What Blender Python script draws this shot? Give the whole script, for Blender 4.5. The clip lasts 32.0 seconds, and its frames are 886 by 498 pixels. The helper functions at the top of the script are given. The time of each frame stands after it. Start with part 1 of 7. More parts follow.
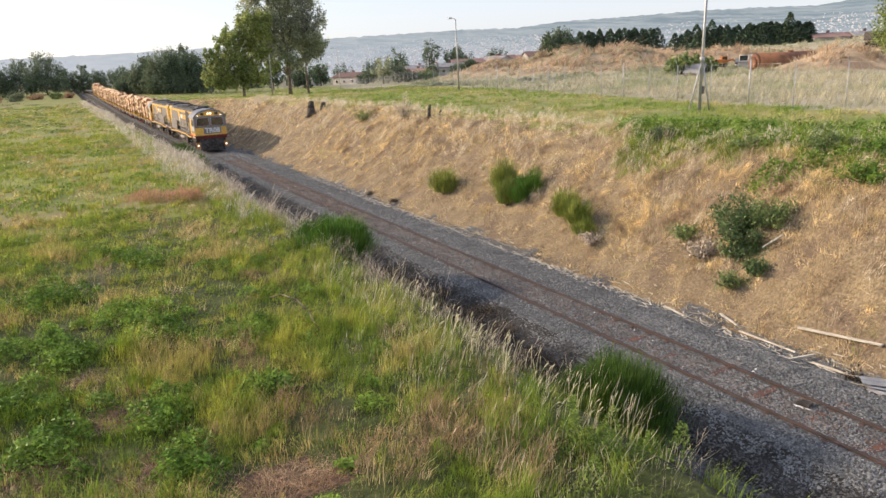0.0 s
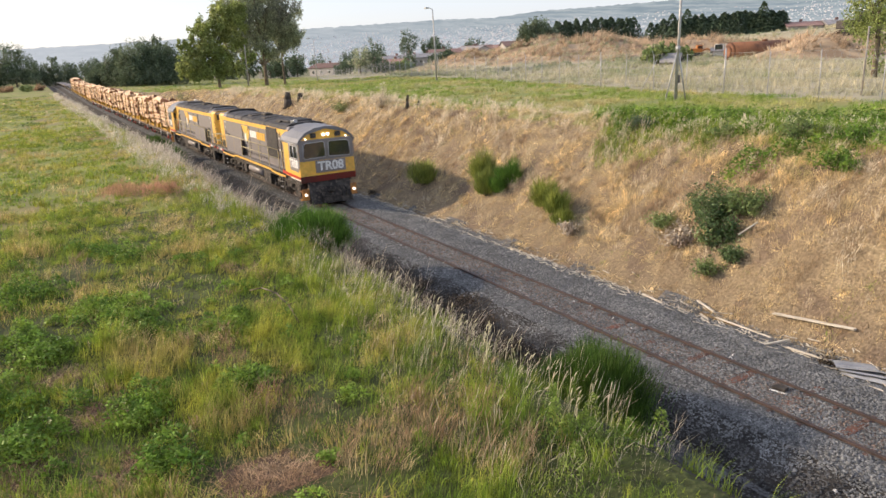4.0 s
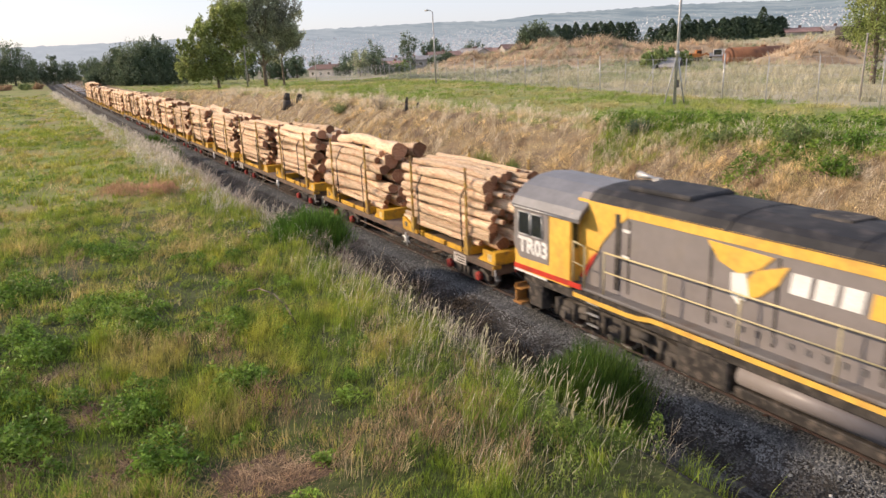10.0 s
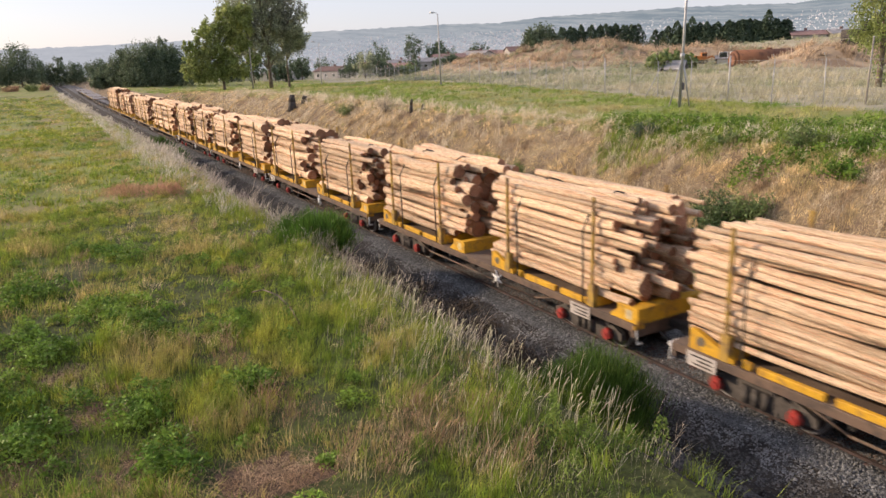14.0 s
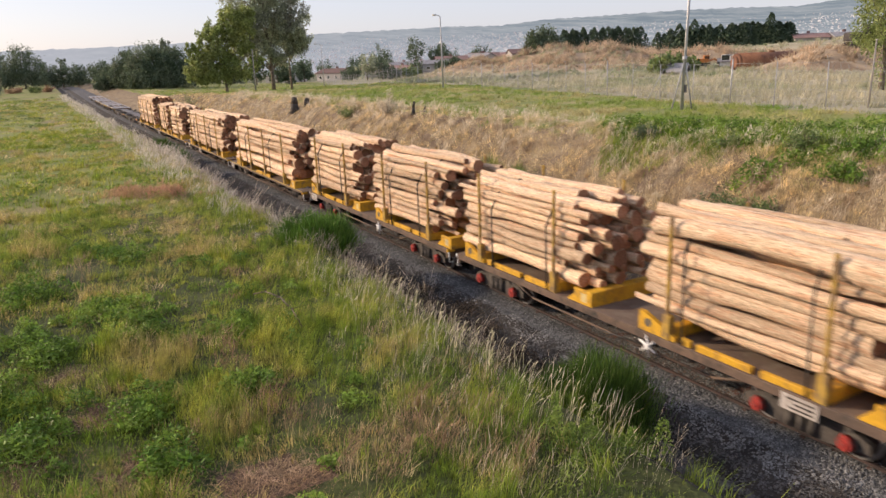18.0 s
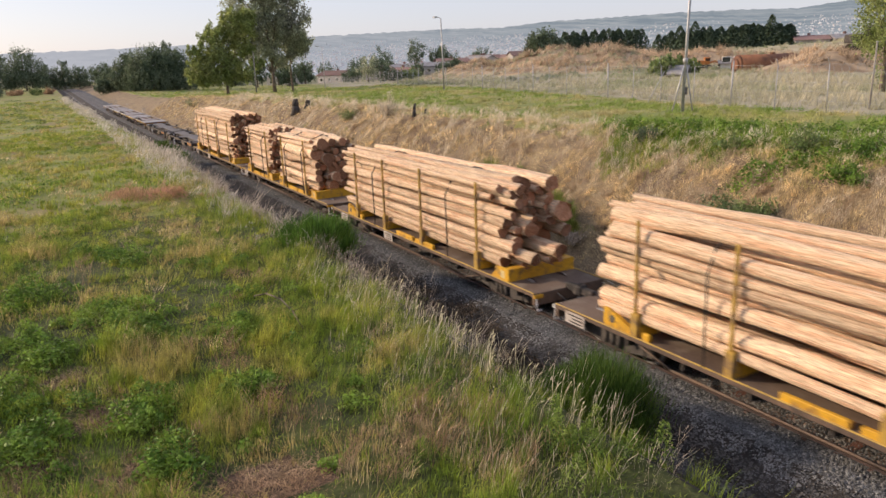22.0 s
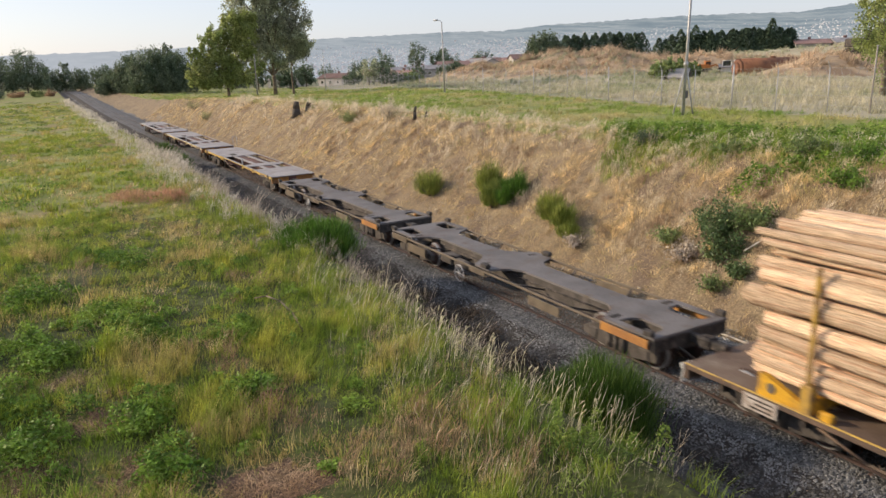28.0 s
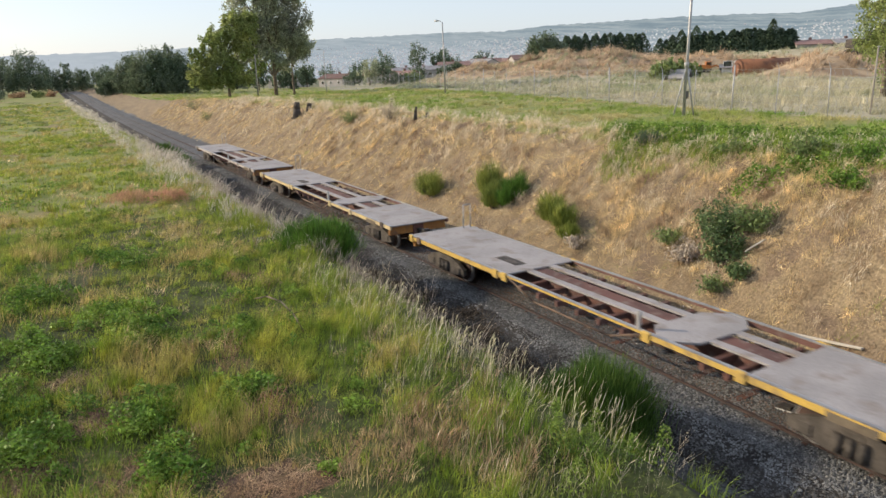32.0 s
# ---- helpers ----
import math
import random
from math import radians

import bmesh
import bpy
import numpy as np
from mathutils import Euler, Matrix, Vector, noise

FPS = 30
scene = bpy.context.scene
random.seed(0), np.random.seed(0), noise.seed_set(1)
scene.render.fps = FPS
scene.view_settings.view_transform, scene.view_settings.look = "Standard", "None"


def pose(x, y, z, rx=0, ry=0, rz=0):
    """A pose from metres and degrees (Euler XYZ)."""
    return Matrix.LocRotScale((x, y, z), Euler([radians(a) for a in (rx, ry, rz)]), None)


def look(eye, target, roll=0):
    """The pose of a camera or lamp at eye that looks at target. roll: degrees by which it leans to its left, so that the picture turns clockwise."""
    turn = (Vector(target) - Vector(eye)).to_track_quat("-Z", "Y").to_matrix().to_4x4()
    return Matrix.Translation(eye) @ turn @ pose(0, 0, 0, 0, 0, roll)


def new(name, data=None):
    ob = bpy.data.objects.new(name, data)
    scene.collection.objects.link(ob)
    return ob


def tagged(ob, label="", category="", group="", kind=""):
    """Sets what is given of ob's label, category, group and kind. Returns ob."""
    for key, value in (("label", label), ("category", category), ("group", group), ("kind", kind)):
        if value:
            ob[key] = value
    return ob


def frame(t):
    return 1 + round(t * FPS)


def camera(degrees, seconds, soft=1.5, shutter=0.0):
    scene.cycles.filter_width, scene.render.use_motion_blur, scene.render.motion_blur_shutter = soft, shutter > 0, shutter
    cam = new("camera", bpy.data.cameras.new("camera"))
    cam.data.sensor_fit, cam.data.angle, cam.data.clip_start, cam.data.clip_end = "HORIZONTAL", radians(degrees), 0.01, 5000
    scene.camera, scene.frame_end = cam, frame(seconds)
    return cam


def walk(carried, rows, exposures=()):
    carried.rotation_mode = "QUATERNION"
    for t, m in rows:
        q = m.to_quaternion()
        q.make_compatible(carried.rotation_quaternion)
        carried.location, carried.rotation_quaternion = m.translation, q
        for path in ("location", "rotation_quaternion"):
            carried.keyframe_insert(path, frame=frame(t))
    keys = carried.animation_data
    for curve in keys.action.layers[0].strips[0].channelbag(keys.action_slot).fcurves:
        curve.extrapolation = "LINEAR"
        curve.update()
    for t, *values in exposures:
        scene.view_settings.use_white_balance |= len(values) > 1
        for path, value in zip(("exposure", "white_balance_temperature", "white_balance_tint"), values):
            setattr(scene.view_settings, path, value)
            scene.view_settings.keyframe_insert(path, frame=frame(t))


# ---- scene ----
# camera: a hand-held view from a bank beside the line, turning very little
EYE = Vector((-12.076, 0.0, 6.952))


def view(yaw, pitch, roll):
    """yaw: degrees to the right of the track's far direction; pitch: degrees down."""
    a, b = radians(yaw), radians(pitch)
    return look(EYE, EYE + Vector((math.sin(a) * math.cos(b), math.cos(a) * math.cos(b), -math.sin(b))), roll)


cam = camera(64.08, 32.0, soft=1.5, shutter=0.4)
VIEWS = [
    (0.0, 27.675, 14.734, -2.579),
    (0.5, 27.756, 14.873, -2.579),
    (1.0, 27.979, 15.161, -2.689),
    (1.5, 28.127, 15.285, -2.772),
    (2.0, 28.188, 15.193, -2.760),
    (2.5, 28.318, 15.139, -2.858),
    (3.0, 28.405, 15.244, -2.812),
    (3.5, 28.838, 15.399, -2.857),
    (5.5, 30.149, 15.761, -2.449),
    (6.0, 29.944, 15.328, -2.562),
    (6.5, 29.998, 15.274, -2.706),
    (7.0, 30.214, 15.170, -2.446),
    (7.5, 29.993, 15.438, -2.329),
    (8.0, 29.913, 15.535, -2.247),
    (8.5, 29.736, 15.591, -2.210),
    (9.0, 29.629, 15.577, -2.217),
    (9.5, 29.653, 15.581, -2.176),
    (10.0, 29.526, 15.378, -2.268),
    (10.5, 29.459, 15.239, -2.211),
    (11.0, 29.384, 15.192, -2.261),
    (11.5, 29.348, 15.100, -2.196),
    (12.0, 29.349, 15.111, -2.277),
    (12.5, 29.332, 15.308, -2.095),
    (13.0, 29.245, 15.296, -2.229),
    (13.5, 29.200, 15.277, -2.159),
    (14.0, 29.175, 15.200, -2.158),
    (14.5, 29.145, 15.167, -2.102),
    (16.5, 29.034, 15.131, -2.109),
    (17.0, 29.015, 15.063, -2.171),
    (17.5, 29.031, 15.049, -2.109),
    (18.0, 29.020, 15.019, -2.072),
    (18.5, 29.028, 15.037, -2.055),
    (19.0, 29.052, 14.977, -2.042),
    (19.5, 28.953, 14.923, -2.118),
    (20.0, 28.969, 14.900, -2.019),
    (20.5, 28.940, 14.855, -2.109),
    (21.0, 28.950, 14.858, -2.110),
    (21.5, 28.953, 14.870, -2.101),
    (22.0, 28.962, 14.856, -2.088),
    (22.5, 28.930, 14.824, -2.085),
    (23.0, 28.946, 14.729, -2.037),
    (23.5, 28.974, 14.618, -2.041),
    (24.0, 28.974, 14.673, -2.013),
    (24.5, 28.922, 14.634, -2.022),
    (25.0, 28.957, 14.694, -2.035),
    (25.5, 29.017, 14.585, -1.905),
    (27.5, 28.956, 14.585, -1.933),
    (28.0, 28.941, 14.631, -1.958),
    (28.5, 28.943, 14.644, -1.967),
    (29.0, 28.947, 14.651, -1.970),
    (29.5, 28.941, 14.665, -1.941),
    (30.0, 28.924, 14.655, -1.972),
    (30.5, 28.930, 14.636, -1.911),
    (31.0, 28.910, 14.645, -1.905),
    (31.5, 28.929, 14.616, -1.926),
    (32.0, 28.899, 14.589, -1.936),
]
walk(cam, [(t, view(a, b, c)) for t, a, b, c in VIEWS], [(0.0, 0.17, 6700.0, 15.0), (6.0, 0.19, 6700.0, 15.0), (12.0, 0.0, 6750.0, 19.0), (17.0, -0.08, 6750.0, 20.0), (21.0, -0.15, 6750.0, 20.0), (25.0, -0.12, 6750.0, 17.0), (29.0, -0.07, 6600.0, 13.5), (32.0, -0.01, 6500.0, 10.5)])

# light: low sun over the field to the left, soft hazy sky
SUN_AZ, SUN_EL = -46.0, 22.5          # degrees from +y towards +x, degrees up
world = bpy.data.worlds.new("sky")
scene.world = world
world.use_nodes = True
wn = world.node_tree
sky = wn.nodes.new("ShaderNodeTexSky")
sky.sky_type = "NISHITA"
sky.sun_disc = False
sky.sun_elevation = radians(SUN_EL)
sky.sun_rotation = radians(SUN_AZ)
sky.air_density, sky.dust_density, sky.ozone_density = 1.0, 1.0, 1.6
haze = wn.nodes.new("ShaderNodeMix")          # thin high haze over the whole sky
haze.data_type = "RGBA"
haze.inputs[0].default_value = 0.40
haze.inputs[7].default_value = (9.0, 9.8, 11.6, 1)
wn.links.new(sky.outputs[0], haze.inputs[6])
wn.links.new(haze.outputs[2], wn.nodes["Background"].inputs[0])
wn.nodes["Background"].inputs[1].default_value = 0.125
sun = new("sun", bpy.data.lights.new("sun", "SUN"))
sun.data.energy, sun.data.angle, sun.data.color = 5.0, radians(1.2), (1.0, 0.83, 0.60)
_s = Vector((math.sin(radians(SUN_AZ)) * math.cos(radians(SUN_EL)), math.cos(radians(SUN_AZ)) * math.cos(radians(SUN_EL)), math.sin(radians(SUN_EL))))
sun.matrix_world = look(_s * 50, (0, 0, 0))

# ---- materials ----
def mat(name, c1, c2, scale=2.0, rough=0.8, metal=0.0, bump=0.15, fine=30.0, c3=None, s3=0.3, island=0.0, objr=0.0, thin=0.0, stretch=None, spec=0.3, lo=0.42, hi=0.62, soil=None, vary=0.11):
    """A two-scale noise mix of c1 and c2, patches of c3, fine relief, optional variation per island or object, stains of soil. vary: how far the fine grain lightens and darkens."""
    m = bpy.data.materials.new(name)
    m.use_nodes = True
    nt = m.node_tree
    nd, ln = nt.nodes, nt.links
    bs = nd["Principled BSDF"]
    co = nd.new("ShaderNodeTexCoord").outputs["Object"]
    if stretch:
        mp = nd.new("ShaderNodeMapping")
        mp.inputs["Scale"].default_value = stretch
        ln.new(co, mp.inputs[0])
        co = mp.outputs[0]
    if objr:                      # each object shows another stretch of the pattern
        sh = nd.new("ShaderNodeVectorMath")
        sh.operation = "MULTIPLY_ADD"
        sh.inputs[0].default_value = (37.0, 53.0, 71.0)
        ln.new(nd.new("ShaderNodeObjectInfo").outputs["Random"], sh.inputs[1])
        ln.new(co, sh.inputs[2])
        co = sh.outputs[0]

    def noisy(sc, det=4.0, a=lo, b=hi):
        n = nd.new("ShaderNodeTexNoise")
        n.inputs["Scale"].default_value, n.inputs["Detail"].default_value = sc, det
        ln.new(co, n.inputs["Vector"])
        r = nd.new("ShaderNodeMapRange")
        r.inputs["From Min"].default_value, r.inputs["From Max"].default_value = a, b
        ln.new(n.outputs["Fac"], r.inputs["Value"])
        return r.outputs[0], n.outputs["Fac"]

    def mixed(f, a, b):
        x = nd.new("ShaderNodeMix")
        x.data_type = "RGBA"
        for sock, v in ((x.inputs[0], f), (x.inputs[6], a), (x.inputs[7], b)):
            if isinstance(v, tuple):
                sock.default_value = (*v, 1)
            elif isinstance(v, float):
                sock.default_value = v
            else:
                ln.new(v, sock)
        return x.outputs[2]

    f1, _ = noisy(scale)
    col = mixed(f1, c1, c2)
    if c3:
        f3, _ = noisy(s3, 3.0, 0.5, 0.62)
        col = mixed(f3, col, c3)
    if soil:
        f4, _ = noisy(scale * 2.7, 6.0, 0.52, 0.75)
        col = mixed(f4, col, soil)
    _, grain = noisy(fine, 3.0)
    var = nd.new("ShaderNodeMapRange")
    var.inputs["From Min"].default_value, var.inputs["From Max"].default_value = 0.3, 0.7
    var.inputs["To Min"].default_value, var.inputs["To Max"].default_value = 1 - vary, 1 + vary
    ln.new(grain, var.inputs["Value"])
    val = var.outputs[0]
    for amount, kind in ((island, 0), (objr, 1)):
        if amount:
            src = nd.new("ShaderNodeNewGeometry").outputs["Random Per Island"] if kind == 0 else nd.new("ShaderNodeObjectInfo").outputs["Random"]
            r = nd.new("ShaderNodeMapRange")
            r.inputs["To Min"].default_value, r.inputs["To Max"].default_value = 1 - amount, 1 + amount
            ln.new(src, r.inputs["Value"])
            mu = nd.new("ShaderNodeMath")
            mu.operation = "MULTIPLY"
            ln.new(val, mu.inputs[0])
            ln.new(r.outputs[0], mu.inputs[1])
            val = mu.outputs[0]
    hs = nd.new("ShaderNodeHueSaturation")
    ln.new(val, hs.inputs["Value"])
    ln.new(col, hs.inputs["Color"])
    ln.new(hs.outputs[0], bs.inputs["Base Color"])
    bs.inputs["Roughness"].default_value, bs.inputs["Metallic"].default_value = rough, metal
    bs.inputs["Specular IOR Level"].default_value = spec
    if bump:
        bp = nd.new("ShaderNodeBump")
        bp.inputs["Strength"].default_value, bp.inputs["Distance"].default_value = bump, 0.05
        ln.new(grain, bp.inputs["Height"])
        ln.new(bp.outputs[0], bs.inputs["Normal"])
    if thin:
        tr = nd.new("ShaderNodeBsdfTranslucent")
        ln.new(hs.outputs[0], tr.inputs[0])
        mx = nd.new("ShaderNodeMixShader")
        mx.inputs[0].default_value = thin
        ln.new(bs.outputs[0], mx.inputs[1])
        ln.new(tr.outputs[0], mx.inputs[2])
        ln.new(mx.outputs[0], nd["Material Output"].inputs[0])
    return m


def glow(name, color, strength):
    m = bpy.data.materials.new(name)
    m.use_nodes = True
    bs = m.node_tree.nodes["Principled BSDF"]
    bs.inputs["Base Color"].default_value = (*color, 1)
    bs.inputs["Emission Color"].default_value = (*color, 1)
    bs.inputs["Emission Strength"].default_value = strength
    return m


def glassy(name, tint):
    m = bpy.data.materials.new(name)
    m.use_nodes = True
    bs = m.node_tree.nodes["Principled BSDF"]
    bs.inputs["Base Color"].default_value = (*tint, 1)
    bs.inputs["Roughness"].default_value = 0.06
    bs.inputs["Transmission Weight"].default_value = 0.5
    bs.inputs["Specular IOR Level"].default_value = 0.6
    bs.inputs["IOR"].default_value = 1.8
    return m


# ground
M_FIELD = mat("field_soil", (0.045, 0.055, 0.018), (0.075, 0.09, 0.026), 1.2, 0.95, bump=0.9, fine=9, vary=0.4)
M_GRAVEL = mat("formation_gravel", (0.10, 0.102, 0.105), (0.14, 0.142, 0.146), 0.6, 0.95, bump=1.0, fine=22, vary=0.6)
M_BANK = mat("straw_soil", (0.21, 0.158, 0.098), (0.29, 0.225, 0.135), 1.6, 0.95, bump=1.0, fine=14, c3=(0.17, 0.125, 0.085), s3=0.8, vary=0.4)
M_TOP = mat("mown_ground", (0.19, 0.22, 0.065), (0.30, 0.27, 0.11), 0.4, 0.95, bump=0.5, fine=8)
M_PADDOCK = mat("dry_paddock", (0.40, 0.36, 0.25), (0.31, 0.28, 0.18), 0.2, 0.95, bump=0.5, fine=3, c3=(0.22, 0.23, 0.12), s3=0.05)
M_MOUND = mat("mound_soil", (0.44, 0.33, 0.21), (0.33, 0.24, 0.15), 0.4, 0.95, bump=0.8, fine=3, c3=(0.24, 0.17, 0.11), s3=0.2)
M_FAR = mat("far_land", (0.14, 0.15, 0.09), (0.20, 0.18, 0.10), 0.02, 0.95, bump=0.0, fine=0.5)
M_STONE = mat("ballast_stone", (0.20, 0.203, 0.198), (0.135, 0.138, 0.136), 1.2, 0.85, bump=0.2, fine=60, island=0.6)
# cinders, darkened further for the shade below the left crest
M_SOIL = mat("shaded_cinder_soil", (0.042, 0.038, 0.034), (0.062, 0.056, 0.05), 2.0, 0.95, bump=1.0, fine=16, c3=(0.03, 0.028, 0.026), s3=1.2)
M_MEADOW = mat("meadow_turf", (0.16, 0.19, 0.048), (0.24, 0.25, 0.07), 0.5, 0.95, bump=0.9, fine=4, c3=(0.23, 0.19, 0.09), s3=0.2)
# plants
M_GRASS = mat("green_grass", (0.21, 0.30, 0.036), (0.47, 0.46, 0.078), 1.3, 0.6, bump=0, fine=5.0, c3=(0.55, 0.43, 0.17), s3=0.42, island=0.4, thin=0.27, vary=0.5)
M_STRAW = mat("straw_grass", (0.84, 0.675, 0.385), (0.63, 0.50, 0.285), 1.3, 0.7, bump=0, fine=4.0, c3=(0.36, 0.255, 0.16), s3=0.9, island=0.4, thin=0.3, vary=0.55)
M_SEED = mat("seed_grass", (0.78, 0.69, 0.53), (0.64, 0.54, 0.38), 0.8, 0.7, bump=0, fine=4, island=0.3, thin=0.3, vary=0.3)
M_SILVER = mat("silvery_seed_grass", (0.74, 0.69, 0.58), (0.54, 0.49, 0.41), 0.8, 0.7, bump=0, fine=3, island=0.3, thin=0.3, vary=0.3)
M_RED = mat("red_grass", (0.50, 0.29, 0.19), (0.52, 0.35, 0.21), 0.8, 0.7, bump=0, fine=3, c3=(0.42, 0.40, 0.14), s3=0.7, island=0.3, thin=0.3, vary=0.25)
M_TURF = mat("short_turf", (0.20, 0.31, 0.055), (0.36, 0.39, 0.11), 0.3, 0.7, bump=0, fine=1.6, c3=(0.50, 0.43, 0.20), s3=0.16, island=0.3, thin=0.3, vary=0.35)
M_PALE = mat("pale_grass", (0.55, 0.50, 0.35), (0.42, 0.41, 0.27), 0.15, 0.7, bump=0, fine=1.2, c3=(0.29, 0.33, 0.18), s3=0.09, island=0.3, thin=0.3, vary=0.35)
M_HEAP = mat("mound_grass_blade", (0.66, 0.51, 0.35), (0.50, 0.38, 0.26), 0.5, 0.75, bump=0, fine=1.0, c3=(0.36, 0.27, 0.18), s3=0.14, island=0.35, thin=0.3, vary=0.4)
M_WEED = mat("weed_leaf", (0.115, 0.21, 0.035), (0.23, 0.34, 0.058), 1.4, 0.5, bump=0, fine=5, island=0.5, thin=0.25, spec=0.15, vary=0.4)
M_BROOM = mat("broom_stem", (0.055, 0.115, 0.017), (0.095, 0.17, 0.027), 2.0, 0.6, bump=0, fine=5, island=0.5, thin=0.25)
M_BROOMB = mat("bright_broom_stem", (0.085, 0.185, 0.025), (0.14, 0.25, 0.04), 2.0, 0.6, bump=0, fine=5, island=0.5, thin=0.22)
M_SHRUB = mat("shrub_leaf", (0.16, 0.23, 0.08), (0.25, 0.29, 0.10), 1.0, 0.6, bump=0, fine=3, island=0.45, thin=0.25)
M_GUM = mat("gum_leaf", (0.34, 0.38, 0.24), (0.46, 0.48, 0.32), 0.25, 0.5, bump=0, fine=1, c3=(0.30, 0.31, 0.25), s3=0.2, island=0.4, thin=0.5)
M_WATTLE = mat("yellow_green_leaf", (0.25, 0.31, 0.10), (0.37, 0.41, 0.155), 0.3, 0.5, bump=0, fine=1, island=0.45, thin=0.5)
M_DARK = mat("dark_leaf", (0.115, 0.16, 0.095), (0.17, 0.21, 0.13), 0.2, 0.6, bump=0, fine=0.7, island=0.4, thin=0.38, vary=0.3)
M_CONIF = mat("conifer_needle", (0.065, 0.10, 0.062), (0.10, 0.145, 0.08), 0.2, 0.7, bump=0, fine=1, island=0.35, thin=0.2)
M_BARK = mat("bark", (0.20, 0.16, 0.12), (0.11, 0.085, 0.06), 2, 0.9, bump=0.5, fine=14)
# train
M_GREY = mat("grey_paint", (0.218, 0.196, 0.190), (0.232, 0.209, 0.202), 0.5, 0.45, bump=0.01, fine=4, soil=(0.236, 0.208, 0.19), spec=0.4, vary=0.05)
M_ROOF = mat("dark_roof", (0.020, 0.020, 0.022), (0.042, 0.040, 0.040), 1.2, 0.7, bump=0.08, fine=8, soil=(0.075, 0.066, 0.062))
M_CABROOF = mat("pale_roof", (0.17, 0.17, 0.18), (0.20, 0.20, 0.21), 1.0, 0.45, bump=0.02, fine=6)
M_YEL = mat("yellow_paint", (0.83, 0.49, 0.095), (0.78, 0.45, 0.08), 0.9, 0.42, bump=0.02, fine=7, soil=(0.62, 0.36, 0.09), spec=0.4)
M_REDP = mat("red_paint", (0.58, 0.05, 0.03), (0.48, 0.04, 0.025), 1, 0.45, bump=0.02, soil=(0.20, 0.05, 0.035))
M_WHITE = mat("white_paint", (0.80, 0.79, 0.76), (0.70, 0.69, 0.66), 2, 0.5, bump=0.02)
M_BLACK = mat("black_underframe", (0.032, 0.029, 0.027), (0.07, 0.062, 0.055), 2.5, 0.8, bump=0.25, fine=18, soil=(0.17, 0.14, 0.115))
M_RAILING = mat("railing_paint", (0.52, 0.44, 0.24), (0.42, 0.36, 0.22), 3, 0.5, bump=0.0)
M_GRILLE = mat("radiator_grille", (0.03, 0.028, 0.028), (0.05, 0.046, 0.046), 4, 0.6, bump=0.1)
M_GLASS = glassy("window_glass", (0.05, 0.06, 0.06))
M_PALEMETAL = mat("bare_metal", (0.42, 0.41, 0.40), (0.33, 0.32, 0.31), 3, 0.4, 0.6, bump=0.05)
M_LAMP = glow("lit_headlamp", (1.0, 0.95, 0.82), 2.2)
M_DECK = mat("rusty_deck", (0.17, 0.125, 0.095), (0.12, 0.085, 0.065), 0.8, 0.8, bump=0.2, fine=14, soil=(0.22, 0.18, 0.14))
M_SILL = mat("worn_sill", (0.165, 0.112, 0.08), (0.11, 0.08, 0.062), 1.5, 0.75, bump=0.15, fine=14, soil=(0.05, 0.045, 0.04))
M_WYEL = mat("wagon_yellow", (0.66, 0.37, 0.03), (0.55, 0.30, 0.03), 1.6, 0.6, bump=0.06, fine=16, soil=(0.24, 0.14, 0.06))
M_STAKE = mat("stake_paint", (0.46, 0.29, 0.06), (0.22, 0.14, 0.07), 4.0, 0.75, bump=0.1, fine=18)
M_SKEL = mat("grey_deck", (0.17, 0.16, 0.155), (0.125, 0.118, 0.114), 0.9, 0.7, bump=0.1, fine=16, soil=(0.13, 0.10, 0.08))
M_FLATDECK = mat("pale_deck", (0.34, 0.32, 0.315), (0.28, 0.265, 0.26), 0.7, 0.7, bump=0.1, fine=16, soil=(0.22, 0.18, 0.15))
M_TAN = mat("tan_panel", (0.17, 0.138, 0.098), (0.12, 0.098, 0.07), 1.5, 0.7, bump=0.05, soil=(0.10, 0.08, 0.06))
M_REDBOX = mat("red_axlebox", (0.42, 0.05, 0.04), (0.30, 0.04, 0.03), 5, 0.55, bump=0.02, soil=(0.12, 0.07, 0.06))
M_LOG = mat("peeled_log", (0.66, 0.475, 0.31), (0.81, 0.635, 0.44), 1.0, 0.85, bump=0.7, fine=7, c3=(0.68, 0.425, 0.265), s3=1.0, objr=0.27, stretch=(2.0, 6.0, 2.0), lo=0.36, hi=0.60, soil=(0.42, 0.23, 0.13), vary=0.38)
M_LOGEND = mat("log_end", (0.26, 0.12, 0.065), (0.42, 0.22, 0.125), 6, 0.85, bump=0.2, fine=30, objr=0.45)
M_RUST = mat("rusty_steel", (0.105, 0.066, 0.055), (0.07, 0.05, 0.045), 3, 0.8, bump=0.2, fine=24)
M_RAILTOP = mat("rail_steel", (0.078, 0.054, 0.048), (0.052, 0.040, 0.038), 3, 0.6, 0.1, bump=0.1, fine=20)
M_GALV = mat("galvanised", (0.46, 0.46, 0.45), (0.36, 0.36, 0.36), 4, 0.5, 0.4, bump=0.02)
M_CONC = mat("grey_timber", (0.34, 0.31, 0.27), (0.26, 0.23, 0.20), 3, 0.9, bump=0.2)
M_WOODW = mat("weathered_plank", (0.62, 0.58, 0.50), (0.46, 0.41, 0.33), 3, 0.85, bump=0.2, stretch=(8, 1, 8))
M_TANK = mat("rusted_tank", (0.27, 0.125, 0.068), (0.21, 0.095, 0.055), 0.6, 0.85, bump=0.1, soil=(0.12, 0.065, 0.045))
M_WALL = mat("house_wall", (0.46, 0.43, 0.40), (0.38, 0.35, 0.32), 0.3, 0.85, bump=0.02, objr=0.25)
